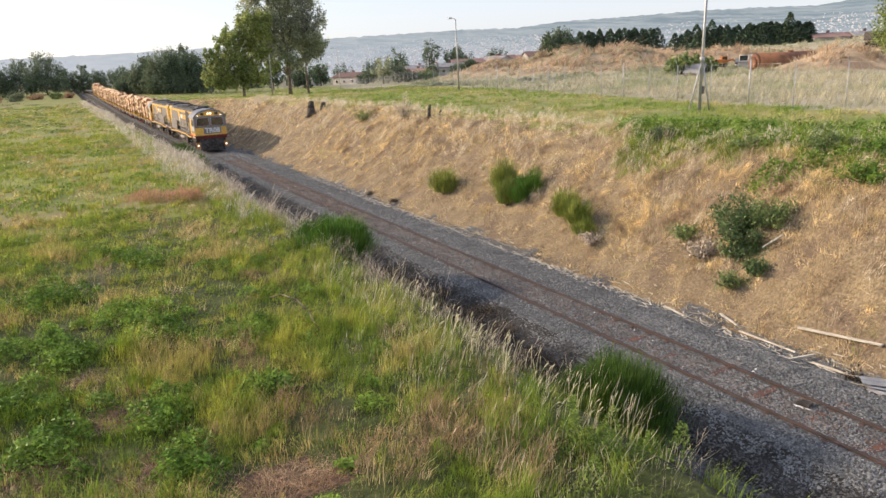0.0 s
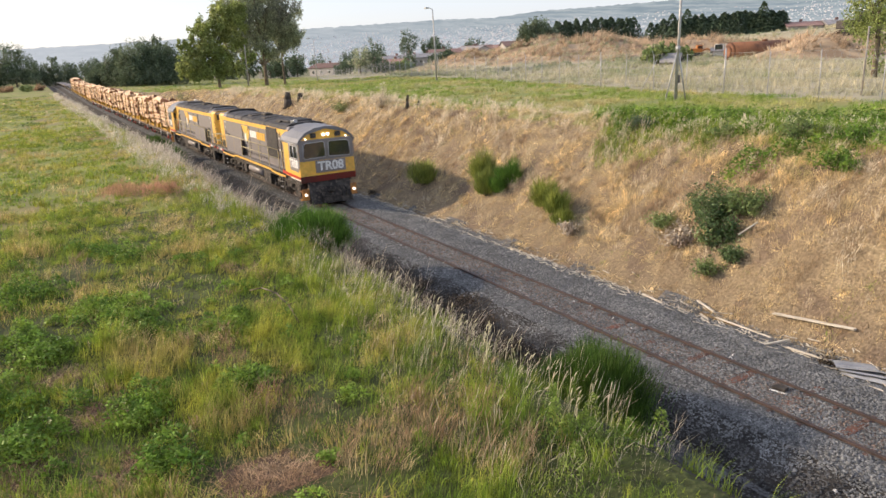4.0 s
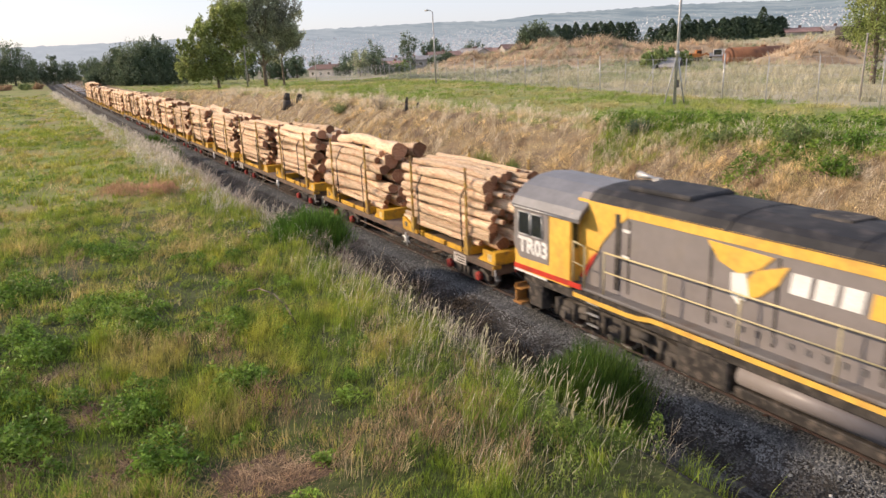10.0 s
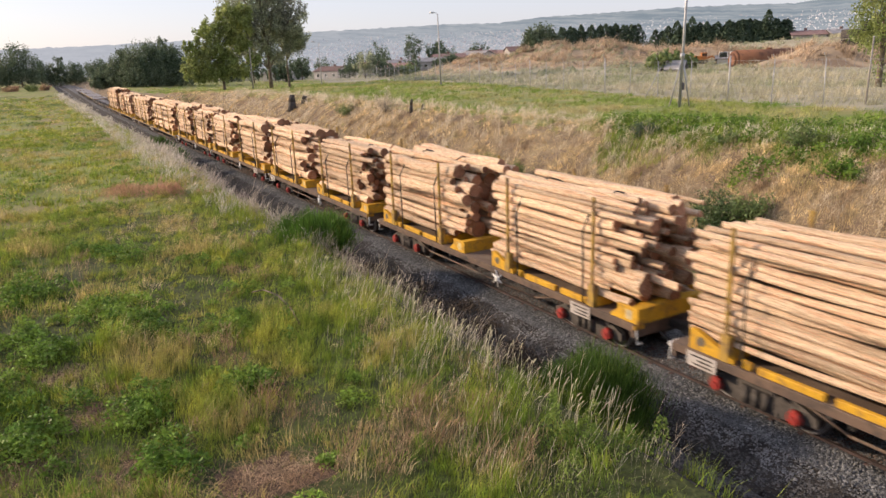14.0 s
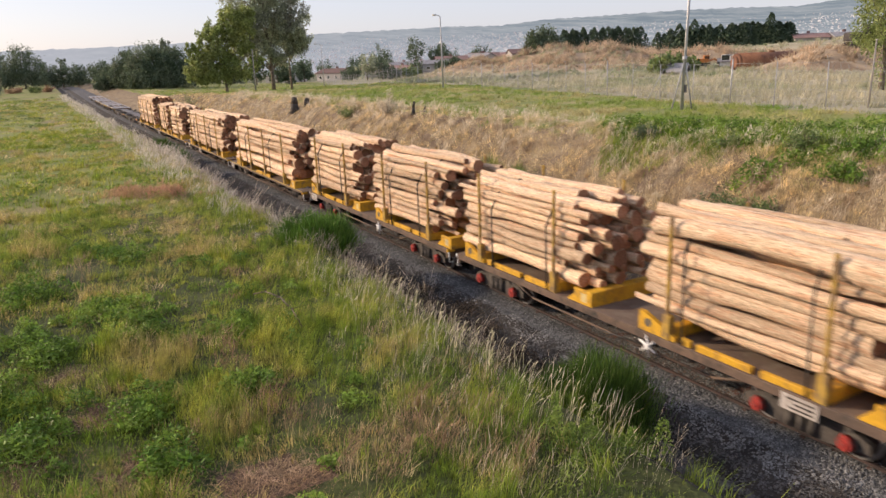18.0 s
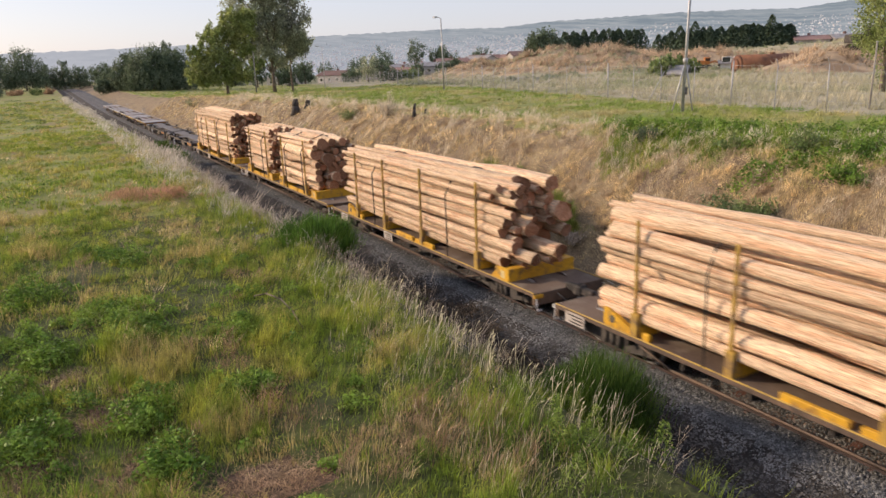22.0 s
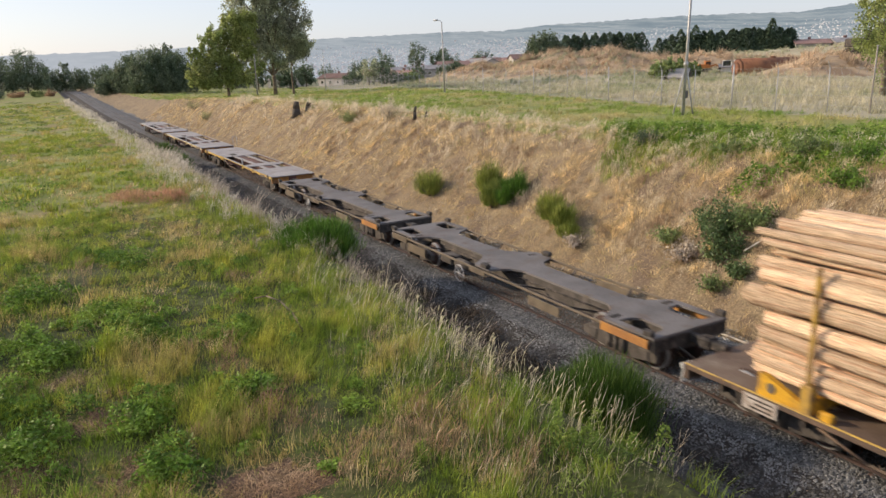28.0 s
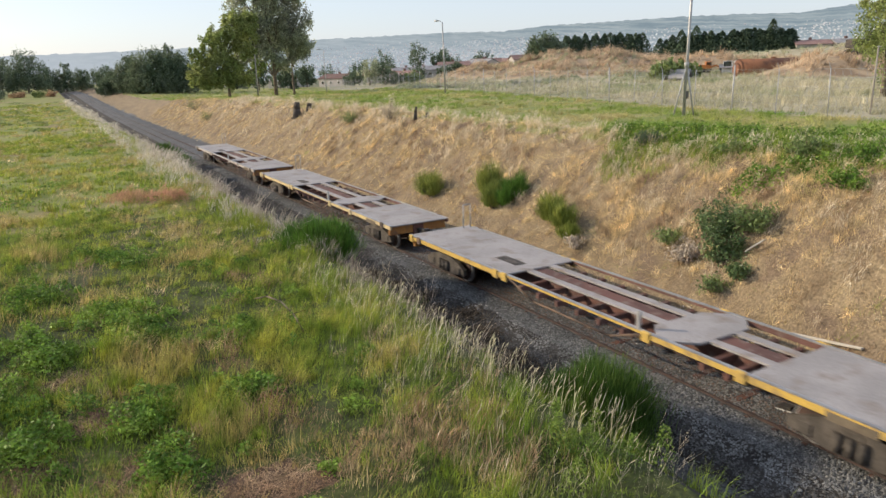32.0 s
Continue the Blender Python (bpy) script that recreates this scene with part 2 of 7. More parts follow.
M_TILE = mat("roof_tile", (0.24, 0.15, 0.13), (0.20, 0.125, 0.11), 0.5, 0.8, bump=0.1, objr=0.3)
M_GREYROOF = mat("grey_roof", (0.32, 0.31, 0.31), (0.24, 0.23, 0.23), 0.5, 0.7, bump=0.05)
M_FADED = mat("faded_yellow", (0.62, 0.50, 0.24), (0.52, 0.42, 0.24), 1.6, 0.65, bump=0.05, fine=16, soil=(0.36, 0.29, 0.22))
M_WASHED = mat("washed_paint", (0.52, 0.48, 0.44), (0.42, 0.38, 0.34), 1.6, 0.65, bump=0.05, fine=16, soil=(0.28, 0.22, 0.18))

M_LUSH = mat("lush_grass", (0.15, 0.24, 0.028), (0.31, 0.39, 0.05), 1.3, 0.55, bump=0, fine=5.0, island=0.45, thin=0.25, vary=0.5)
M_FUZZ = mat("brown_seed_grass", (0.39, 0.25, 0.145), (0.50, 0.36, 0.22), 1.2, 0.8, bump=0, fine=4, c3=(0.36, 0.21, 0.14), s3=0.6, island=0.4, thin=0.2, vary=0.3)
M_STALK = mat("pale_seed_stalk", (0.60, 0.52, 0.42), (0.46, 0.39, 0.32), 0.9, 0.75, bump=0, fine=4, c3=(0.34, 0.27, 0.24), s3=0.5, island=0.4, thin=0.2)
M_BOGIE = mat("dusty_bogie", (0.08, 0.071, 0.063), (0.125, 0.11, 0.096), 2.5, 0.85, bump=0.25, fine=18, soil=(0.05, 0.045, 0.04))
M_OLIVE = mat("olive_broom_stem", (0.20, 0.25, 0.05), (0.33, 0.36, 0.085), 2.0, 0.6, bump=0, fine=5, island=0.5, thin=0.25)
M_TALLW = mat("tall_weed_leaf", (0.13, 0.21, 0.04), (0.23, 0.31, 0.065), 1.4, 0.5, bump=0, fine=4, island=0.45, thin=0.25, spec=0.15)
M_DULLY = mat("dull_yellow", (0.56, 0.38, 0.09), (0.46, 0.32, 0.10), 1.6, 0.65, bump=0.05, fine=16, soil=(0.26, 0.18, 0.10))
M_PEBBLE = mat("pale_pebble", (0.45, 0.44, 0.42), (0.58, 0.57, 0.55), 2, 0.8, bump=0.1)
M_ORUST = mat("rusty_orange_paint", (0.44, 0.21, 0.055), (0.34, 0.16, 0.055), 1.5, 0.65, bump=0.06, fine=16, soil=(0.16, 0.10, 0.07))
M_REDRUST = mat("red_rust", (0.15, 0.075, 0.062), (0.11, 0.06, 0.052), 1.4, 0.85, bump=0.15, fine=16, soil=(0.2, 0.15, 0.13))
M_BRAMB = mat("bramble_leaf", (0.09, 0.15, 0.055), (0.19, 0.25, 0.10), 1.2, 0.4, bump=0, fine=3, island=0.55, thin=0.2)
M_RUSTSTONE = mat("rust_stained_stone", (0.20, 0.145, 0.115), (0.13, 0.098, 0.082), 1.5, 0.9, bump=0.2, fine=60, island=0.5)

# shoulder stones: soot plus the left bank's shade, both in the colour
M_SOOTSHADE = mat("shaded_sooty_stone", (0.108, 0.107, 0.104), (0.066, 0.065, 0.063), 1.2, 0.9, bump=0.2, fine=60, island=0.6)
# dark colour standing for shade beneath the low wagons' decks
M_UNDERSHADE = mat("deck_undershade", (0.10, 0.088, 0.077), (0.07, 0.063, 0.056), 1.6, 0.8, bump=0.1, fine=14, soil=(0.09, 0.08, 0.07))
M_SLEEPER = mat("red_rusted_sleeper", (0.19, 0.085, 0.06), (0.12, 0.065, 0.05), 3, 0.85, bump=0.2, fine=20, objr=0.2)
# the red paint again, darkened for shade on the cab front
M_REDSHADE = mat("shaded_red_paint", (0.15, 0.02, 0.015), (0.11, 0.018, 0.014), 1, 0.5, bump=0.02, soil=(0.08, 0.04, 0.03))
M_CREAM = mat("cream_seed_head", (0.70, 0.65, 0.44), (0.56, 0.53, 0.33), 2.0, 0.75, bump=0, fine=5, island=0.3, thin=0.2)
M_BARE = mat("bare_reddish_soil", (0.115, 0.073, 0.048), (0.075, 0.05, 0.034), 1.6, 0.95, bump=1.0, fine=14, vary=0.4)

# ---- mesh helpers ----
class Shape:
    """Collects solids as lists of points and faces."""

    def __init__(self):
        self.v, self.f, self.smooth = [], [], []

    def add(self, v, f, smooth=False):
        n = len(self.v)
        self.v += [tuple(p) for p in v]
        self.f += [tuple(n + i for i in q) for q in f]
        self.smooth += [smooth] * len(f)
        return self

    def box(self, x0, x1, y0, y1, z0, z1, c=0.0):
        """A box with edges chamfered by c."""
        if c <= 0:
            v = [(x, y, z) for x in (x0, x1) for y in (y0, y1) for z in (z0, z1)]
            return self.add(v, [(0, 1, 3, 2), (4, 6, 7, 5), (0, 4, 5, 1), (2, 3, 7, 6), (0, 2, 6, 4), (1, 5, 7, 3)])
        b = bmesh.new()
        bmesh.ops.create_cube(b, size=1, matrix=Matrix.Translation(((x0 + x1) / 2, (y0 + y1) / 2, (z0 + z1) / 2)) @ Matrix.Diagonal((x1 - x0, y1 - y0, z1 - z0, 1)))
        bmesh.ops.bevel(b, geom=b.edges[:], offset=c, segments=1, affect="EDGES")
        self.add([p.co for p in b.verts], [[p.index for p in q.verts] for q in b.faces])
        b.free()
        return self

    def prism(self, outline, axis, a, b):
        """An outline of (p, q) pairs pushed along axis from a to b. x: (y, z); y: (x, z); z: (x, y)."""
        def at(p, w):
            return {"x": (w, *p), "y": (p[0], w, p[1]), "z": (*p, w)}[axis]
        n = len(outline)
        v = [at(p, a) for p in outline] + [at(p, b) for p in outline]
        f = [tuple(range(n))[::-1], tuple(range(n, 2 * n))] + [(i, (i + 1) % n, n + (i + 1) % n, n + i) for i in range(n)]
        area = sum(outline[i][0] * outline[(i + 1) % n][1] - outline[(i + 1) % n][0] * outline[i][1] for i in range(n))
        if (area > 0) == (axis == "y") == (b > a):
            f = [q[::-1] for q in f]
        return self.add(v, f)

    def tube(self, p, q, r, r2=None, n=10, caps=True, smooth=True):
        """A round bar from p to q."""
        p, q = Vector(p), Vector(q)
        r2 = r if r2 is None else r2
        d = (q - p).normalized()
        u = d.orthogonal().normalized()
        w = d.cross(u)
        ring = [(u * math.cos(2 * math.pi * i / n) + w * math.sin(2 * math.pi * i / n)) for i in range(n)]
        v = [p + e * r for e in ring] + [q + e * r2 for e in ring]
        self.add(v, [(i, (i + 1) % n, n + (i + 1) % n, n + i) for i in range(n)], smooth)
        if caps:
            k = len(self.v) - 2 * n
            self.f += [tuple(k + i for i in range(n))[::-1], tuple(k + n + i for i in range(n))]
            self.smooth += [False, False]
        return self

    def path(self, pts, r, n=8):
        for p, q in zip(pts, pts[1:]):
            self.tube(p, q, r, n=n)
        return self

    def mesh(self, name, *mats, slot=None):
        me = bpy.data.meshes.new(name)
        me.from_pydata(self.v, [], self.f)
        me.polygons.foreach_set("use_smooth", self.smooth)
        for m in mats:
            me.materials.append(m)
        if slot:
            me.polygons.foreach_set("material_index", slot)
        return me


def part(name, shape, material, parent, label="", at=None):
    """Links a Shape, or a ready mesh, as one mesh object under a thing or a part."""
    me = shape.mesh(name, material) if isinstance(shape, Shape) else shape
    ob = new(name, me)
    ob.parent = parent
    if at is not None:
        ob.matrix_basis = at
    return tagged(ob, label)


def thing(name, label, category, group="", m=None):
    ob = new(name)
    ob.empty_display_size = 0.3
    if m is not None:
        ob.matrix_basis = m
    return tagged(ob, label, category, group)


def sheet(name, verts, faces_flat, sizes, material, smooth=False):
    """A mesh from number arrays: corner points, corner indices and corners per face."""
    me = bpy.data.meshes.new(name)
    me.vertices.add(len(verts))
    me.vertices.foreach_set("co", np.asarray(verts, dtype=np.float32).ravel())
    me.loops.add(len(faces_flat))
    me.loops.foreach_set("vertex_index", np.asarray(faces_flat, dtype=np.int32))
    me.polygons.add(len(sizes))
    starts = np.concatenate([[0], np.cumsum(sizes)[:-1]]).astype(np.int32)
    me.polygons.foreach_set("loop_start", starts)
    if smooth:
        me.polygons.foreach_set("use_smooth", np.ones(len(sizes), dtype=bool))
    me.update(calc_edges=True)
    for m in (material if isinstance(material, (list, tuple)) else [material]):
        me.materials.append(m)
    return me


RNG = np.random.default_rng(7)


def blades(name, base, height, width, material, bend=0.35, wind=(0.25, -0.15), head=0.0, fine=None):
    """Grass blades of two segments, one tapering strip for each base point. head: the part of the length that carries a seed head."""
    n = len(base)
    a = RNG.uniform(0, 2 * np.pi, n)
    side = np.stack([np.cos(a), np.sin(a), np.zeros(n)], 1) * width[:, None] / 2
    lean = RNG.normal(0, bend, (n, 2)) + np.array(wind)
    tip = np.concatenate([lean * height[:, None], height[:, None] * np.ones((n, 1))], 1)
    mid = np.concatenate([lean * 0.35 * height[:, None], height[:, None] * 0.6 * np.ones((n, 1))], 1)
    if head:
        v = np.stack([base - side * 0.4, base + side * 0.4, base + mid - side * 0.3, base + mid + side * 0.3,
                      base + mid * 0.45 + tip * 0.55 - side * 1.6, base + mid * 0.45 + tip * 0.55 + side * 1.6, base + tip], 1).reshape(-1, 3)
        f = (np.arange(n)[:, None] * 7 + np.array([0, 1, 3, 2, 2, 3, 5, 4, 4, 5, 6])).ravel()
        sizes = np.tile([4, 4, 3], n)
    else:
        k = np.ones(n, dtype=bool) if fine is None else fine
        v1 = np.stack([base - side, base + side, base + mid - side * 0.7, base + mid + side * 0.7, base + tip], 1)[k].reshape(-1, 3)
        v2 = np.stack([base - side * 1.1, base + side * 1.1, base + tip * 0.92], 1)[~k].reshape(-1, 3)
        n1, n2 = int(k.sum()), int((~k).sum())
        v = np.concatenate([v1, v2])
        f = np.concatenate([(np.arange(n1)[:, None] * 5 + np.array([0, 1, 3, 2, 2, 3, 4])).ravel(), n1 * 5 + np.arange(n2 * 3)])
        sizes = np.concatenate([np.tile([4, 3], n1), np.full(n2, 3)])
    return sheet(name, v, f, sizes, material)


def leaves(name, pos, size, material, flat=0.0):
    """One pointed leaf (two triangles) at each place, turned at random."""
    n = len(pos)
    d = RNG.normal(0, 1, (n, 3))
    d[:, 2] *= 1 - flat
    d /= np.linalg.norm(d, axis=1)[:, None]
    e = np.cross(d, RNG.normal(0, 1, (n, 3)))
    e /= np.linalg.norm(e, axis=1)[:, None]
    s = size[:, None] if isinstance(size, np.ndarray) else size
    v = np.stack([pos - d * s, pos + e * s * 0.45, pos + d * s, pos - e * s * 0.45], 1).reshape(-1, 3)
    return sheet(name, v, np.arange(4 * n), np.full(n, 4), material)


def smooth01(t):
    t = np.clip(t, 0, 1)
    return t * t * (3 - 2 * t)


def wave(x, y, s, k=0.0):
    """A cheap rolling relief, about -1 to 1."""
    return (np.sin(x / s + 1.3 + k) * np.cos(y / s * 0.83 + 0.4 * k) + 0.6 * np.sin(x / s * 1.9 - y / s * 1.4 + 2 * k) + 0.4 * np.cos(y / s * 2.7 + x / s * 0.7 + k)) / 2


def lump(x, y, s, k=0.0):
    """Uneven patches of size s, -1 to 1, that never repeat."""
    x, y = np.asarray(x, dtype=float) / s + 17.3 * k, np.asarray(y, dtype=float) / s - 9.1 * k
    i, j = np.floor(x), np.floor(y)
    u, v = smooth01(x - i), smooth01(y - j)

    def dice(a, b):
        q = np.sin(a * 127.1 + b * 311.7 + k * 74.7) * 43758.5453
        return q - np.floor(q)
    return 2 * ((dice(i, j) * (1 - u) + dice(i + 1, j) * u) * (1 - v) + (dice(i, j + 1) * (1 - u) + dice(i + 1, j + 1) * u) * v) - 1


# ---- the lie of the land ----
def track_x(y):
    return 0.0 * np.asarray(y, dtype=float)


def track_z(y):
    return 1.6 * smooth01((np.asarray(y, dtype=float) - 130) / 160)


MOUNDS = [(75.0, 100.0, 3.7, 15, 15), (84.0, 112.0, 3.0, 16, 12), (62.0, 118.0, 2.6, 10, 12), (95.0, 88.0, 2.2, 14, 10), (69.0, 53.0, 2.6, 7.5, 6.5), (80.0, 50.0, 2.0, 8, 8)]


def land(x, y):
    """The ground's height."""
    x, y = np.asarray(x, dtype=float), np.asarray(y, dtype=float)
    tz = track_z(y)
    far = smooth01((y - 70) / 130)
    left = 1.6 - 1.0 * far + 0.10 * wave(x, y, 2.6) + 0.16 * wave(x, y, 9, 1) + 0.25 * smooth01((-x - 14) / 30)
    plateau = 3.8 - 2.6 * far + 0.08 * wave(x, y, 4, 2) + 0.2 * wave(x, y, 17, 3) * smooth01((x - 16) / 10)
    crest = -5.65 + 0.25 * wave(y, y * 0.3, 5, 1)
    toe_l, toe_r = -3.3 + 0.15 * wave(y, y * 0.3, 3, 4), 2.9 + 0.2 * wave(y, y * 0.4, 4, 5)
    top_r = 9.2 - 1.6 * smooth01((22 - y) / 16) + 0.5 * wave(y, y * 0.2, 8, 2)
    z = np.full(np.broadcast(x, y).shape, -0.35)
    a = smooth01((toe_l - x) / (toe_l - crest))
    z = z * (1 - a) + left * a
    s = np.clip((x - toe_r) / (top_r - toe_r), 0, 1)
    b = 0.35 * smooth01(s) + 0.65 * s
    b = b - 0.02 * np.sin(b * np.pi * 2)
    rough = 0.10 * wave(x, y, 1.3, 6) * np.clip(s * (1 - s) * 4, 0, 1)
    rough = rough + (0.13 * lump(x, y, 0.9, 2) + 0.07 * lump(x, y, 0.45, 5)) * np.clip(s * (1 - s) * 4, 0, 1)
    z = np.where(x > toe_r, -0.25 + (plateau + 0.25) * b + rough, z)
    for mx, my, mh, ax, ay in MOUNDS:
        z = z + mh * np.exp(-(((x - mx) / ax) ** 2 + ((y - my) / ay) ** 2)) * (1 + 0.16 * wave(x, y, 1.5, mx + 1) + 0.22 * wave(x, y, 2.9, mx) + 0.2 * wave(x, y, 6, my))
    d = np.hypot(x - 30, y)
    z = z + 4.6 * smooth01((x - 88) / 60) * smooth01((420 - d) / 150)
    z = z - 14 * smooth01((d - 180) / 500) * smooth01((x - 8) / 120)
    return z + tz * smooth01((60 - np.abs(x)) / 60)


def axis(*spans):
    return np.unique(np.concatenate([np.arange(a, b, s) for a, b, s in spans]).round(3))


gx = axis((-2600, -200, 300), (-200, -40, 12), (-40, -16, 1.2), (-16, 12, 0.35), (12, 40, 1.2), (40, 130, 3), (130, 400, 18), (400, 3600, 400))
gy = axis((-1500, -300, 200), (-300, -20, 12), (-20, 3, 1.5), (3, 45, 0.5), (45, 130, 1.5), (130, 330, 5), (330, 600, 30), (600, 4200, 400))
GX, GY = np.meshgrid(gx, gy)
GZ = land(GX, GY)
nx_, ny_ = len(gx), len(gy)
idx = np.arange(nx_ * ny_).reshape(ny_, nx_)
quads = np.stack([idx[:-1, :-1], idx[:-1, 1:], idx[1:, 1:], idx[1:, :-1]], -1).reshape(-1, 4)
me = sheet("ground", np.stack([GX, GY, GZ], -1).reshape(-1, 3), quads.ravel(), np.full(len(quads), 4), [M_FIELD, M_GRAVEL, M_BANK, M_TOP, M_PADDOCK, M_MOUND, M_FAR, M_SOIL, M_MEADOW, M_BARE], True)
cx, cy = (GX[:-1, :-1] + GX[1:, 1:]) / 2, (GY[:-1, :-1] + GY[1:, 1:]) / 2
edge = 0.35 * wave(cx, cy, 0.9, 2)
slot = np.zeros(cx.shape, dtype=np.int32)
slot[cx > -4.2 + edge] = 1
slot[cx > 3.0 + edge] = 2
slot[cx > 9.0 + 2 * edge - 1.6 * smooth01((22 - cy) / 16)] = 3
slot[cx > 16.5 + 0.23 * cy] = 4
for mx, my, mh, ax, ay in MOUNDS:
    slot[((cx - mx) / ax) ** 2 + ((cy - my) / ay) ** 2 < 1.6] = 5
slot[np.hypot(cx, cy) > 420] = 6
BARE = ((-10.4, 8.55, 0.6), (-9.8, 8.4, 0.5), (-12.03, 11.9, 0.55), (-13.06, 10.7, 0.6), (-12.3, 13.9, 0.45), (-14.2, 8.3, 1.0), (-11.6, 9.8, 0.6), (-9.4, 6.8, 0.5))
slot[(slot == 0) & (cy + 3 * wave(cx, cy, 1.2, 3) > 30)] = 8
slot[(cx < -2.9 + edge) & (cx > -5.5)] = 7
for bx, by, r in BARE:
    slot[(slot == 0) & (((cx - bx) / r) ** 2 + ((cy - by) / (0.8 * r)) ** 2 < 0.9)] = 9
me.polygons.foreach_set("material_index", slot.ravel())
tagged(new("ground", me), "grassy field, gravel cutting and dry straw bank", "ground", kind="structure")


def scatter(n, x0, x1, y0, y1):
    x, y = RNG.uniform(x0, x1, n), RNG.uniform(y0, y1, n)
    return x, y


def rooted(x, y, sink=0.02):
    return np.stack([x, y, land(x, y) - sink], 1)


# ---- the train: built round the middle of each vehicle, its front towards -y ----
WHEELS = []


def lettering(text, size, material, parent, m, name="lettering", label=""):
    cu = bpy.data.curves.new(name, "FONT")
    cu.body, cu.size, cu.extrude, cu.offset, cu.align_x, cu.align_y = text, size, 0.006, 0.018, "CENTER", "CENTER"
    tmp = bpy.data.objects.new(name, cu)
    scene.collection.objects.link(tmp)
    me = bpy.data.meshes.new_from_object(tmp.evaluated_get(bpy.context.evaluated_depsgraph_get()))
    bpy.data.objects.remove(tmp)
    me.name = name
    me.materials.clear()
    me.materials.append(material)
    ob = new(name, me)
    ob.parent, ob.matrix_basis = parent, m
    return tagged(ob, label)


def facing(x, y, z, side):
    """A pose on an upright face: side 'l' looks to -x, 'r' to +x, 'f' to -y, 'b' to +y."""
    return pose(x, y, z, 90, 0, {"l": -90, "r": 90, "f": 0, "b": 180}[side])


_wheel_cache = {}


def wheelset(parent, y, r, name="wheelset"):
    if r not in _wheel_cache:
        s = Shape()
        s.tube((-0.9, 0, 0), (0.9, 0, 0), 0.075, n=10)
        tread = []
        for sx in (-1, 1):
            k0 = len(s.f)
            s.tube((sx * 0.525, 0, 0), (sx * 0.62, 0, 0), r, r * 0.985, n=24)
            tread += range(k0, len(s.f))
            s.tube((sx * 0.50, 0, 0), (sx * 0.527, 0, 0), r + 0.028, n=24)
            s.tube((sx * 0.62, 0, 0), (sx * 0.645, 0, 0), r * 0.86, r * 0.84, n=24)
            s.tube((sx * 0.62, 0, 0), (sx * 0.70, 0, 0), 0.15, 0.13, n=12)
            for k in range(6):
                a = k * math.pi / 3
                s.box(sx * 0.64 - 0.02, sx * 0.64 + 0.02, math.cos(a) * r * 0.55 - 0.04, math.cos(a) * r * 0.55 + 0.04, math.sin(a) * r * 0.55 - 0.04, math.sin(a) * r * 0.55 + 0.04)
        _wheel_cache[r] = s.mesh(name, M_RUST, M_PALEMETAL, slot=[int(i in set(tread)) for i in range(len(s.f))])
    ob = part(name, _wheel_cache[r], None, parent, at=Matrix.Translation((0, y, r)))
    WHEELS.append((ob, y, r))
    return ob


_cache = {}


def shared(key, make):
    if key not in _cache:
        _cache[key] = make()
    return _cache[key]


def goods_bogie(parent, y, boxes=None):
    """A two-axle bogie with cast side frames; boxes: the axlebox colour."""
    def frame_mesh():
        s = Shape()
        for sx in (-1, 1):
            x0, x1 = sorted((sx * 0.80, sx * 0.93))
            s.prism([(-1.22, 0.50), (-0.95, 0.62), (-0.45, 0.78), (0.45, 0.78), (0.95, 0.62), (1.22, 0.50), (1.22, 0.32), (0.98, 0.30), (0.45, 0.20), (-0.45, 0.20), (-0.98, 0.30), (-1.22, 0.32)], "x", x0, x1)
            for k in (-0.22, 0.0, 0.22):
                s.tube((sx * 0.96, k, 0.26), (sx * 0.96, k, 0.62), 0.085, n=8)
            for k in (-0.86, 0.86):
                s.box(x0 - 0.03, x1 + 0.03, k - 0.16, k + 0.16, 0.28, 0.56, 0.03)
        s.box(-0.95, 0.95, -0.22, 0.22, 0.50, 0.74, 0.03)
        s.tube((0, 0, 0.7), (0, 0, 0.86), 0.28, n=14)
        for k in (-0.45, 0.45):
            s.tube((-0.78, k, 0.34), (0.78, k, 0.34), 0.05, n=8)
        return s.mesh("bogie", M_BOGIE)
    b = part("bogie", shared("gb", frame_mesh), None, parent, at=Matrix.Translation((0, y, 0)))
    for k in (-0.86, 0.86):
        wheelset(parent, y + k, 0.42)
        if boxes:
            for sx in (-1, 1):
                part("axlebox", shared(("ab", boxes.name), lambda: Shape().tube((-0.05, 0, 0), (0.07, 0, 0), 0.15, 0.125, n=14).tube((0.06, 0, 0), (0.1, 0, 0), 0.06, n=8).mesh("axlebox", boxes)), None, b, "red-painted axlebox cover",
                     at=pose(sx * 1.03, k, 0.42, 0, 0, 0 if sx > 0 else 180))
    return b


def coupler(parent, y, d):
    def make():
        s = Shape()
        s.box(-0.09, 0.09, -0.1, 0.42, 0.72, 0.92, 0.03)
        s.box(-0.17, 0.15, 0.36, 0.62, 0.68, 0.97, 0.05)
        s.tube((0.5, 0.1, 0.72), (0.28, 0.5, 0.42), 0.03, n=6)
        s.tube((-0.5, 0.1, 0.72), (-0.28, 0.5, 0.42), 0.03, n=6)
        return s.mesh("coupler", M_BLACK)
    return part("coupler", shared("cp", make), None, parent, at=pose(0, y, 0, 0, 0, 0 if d > 0 else 180))


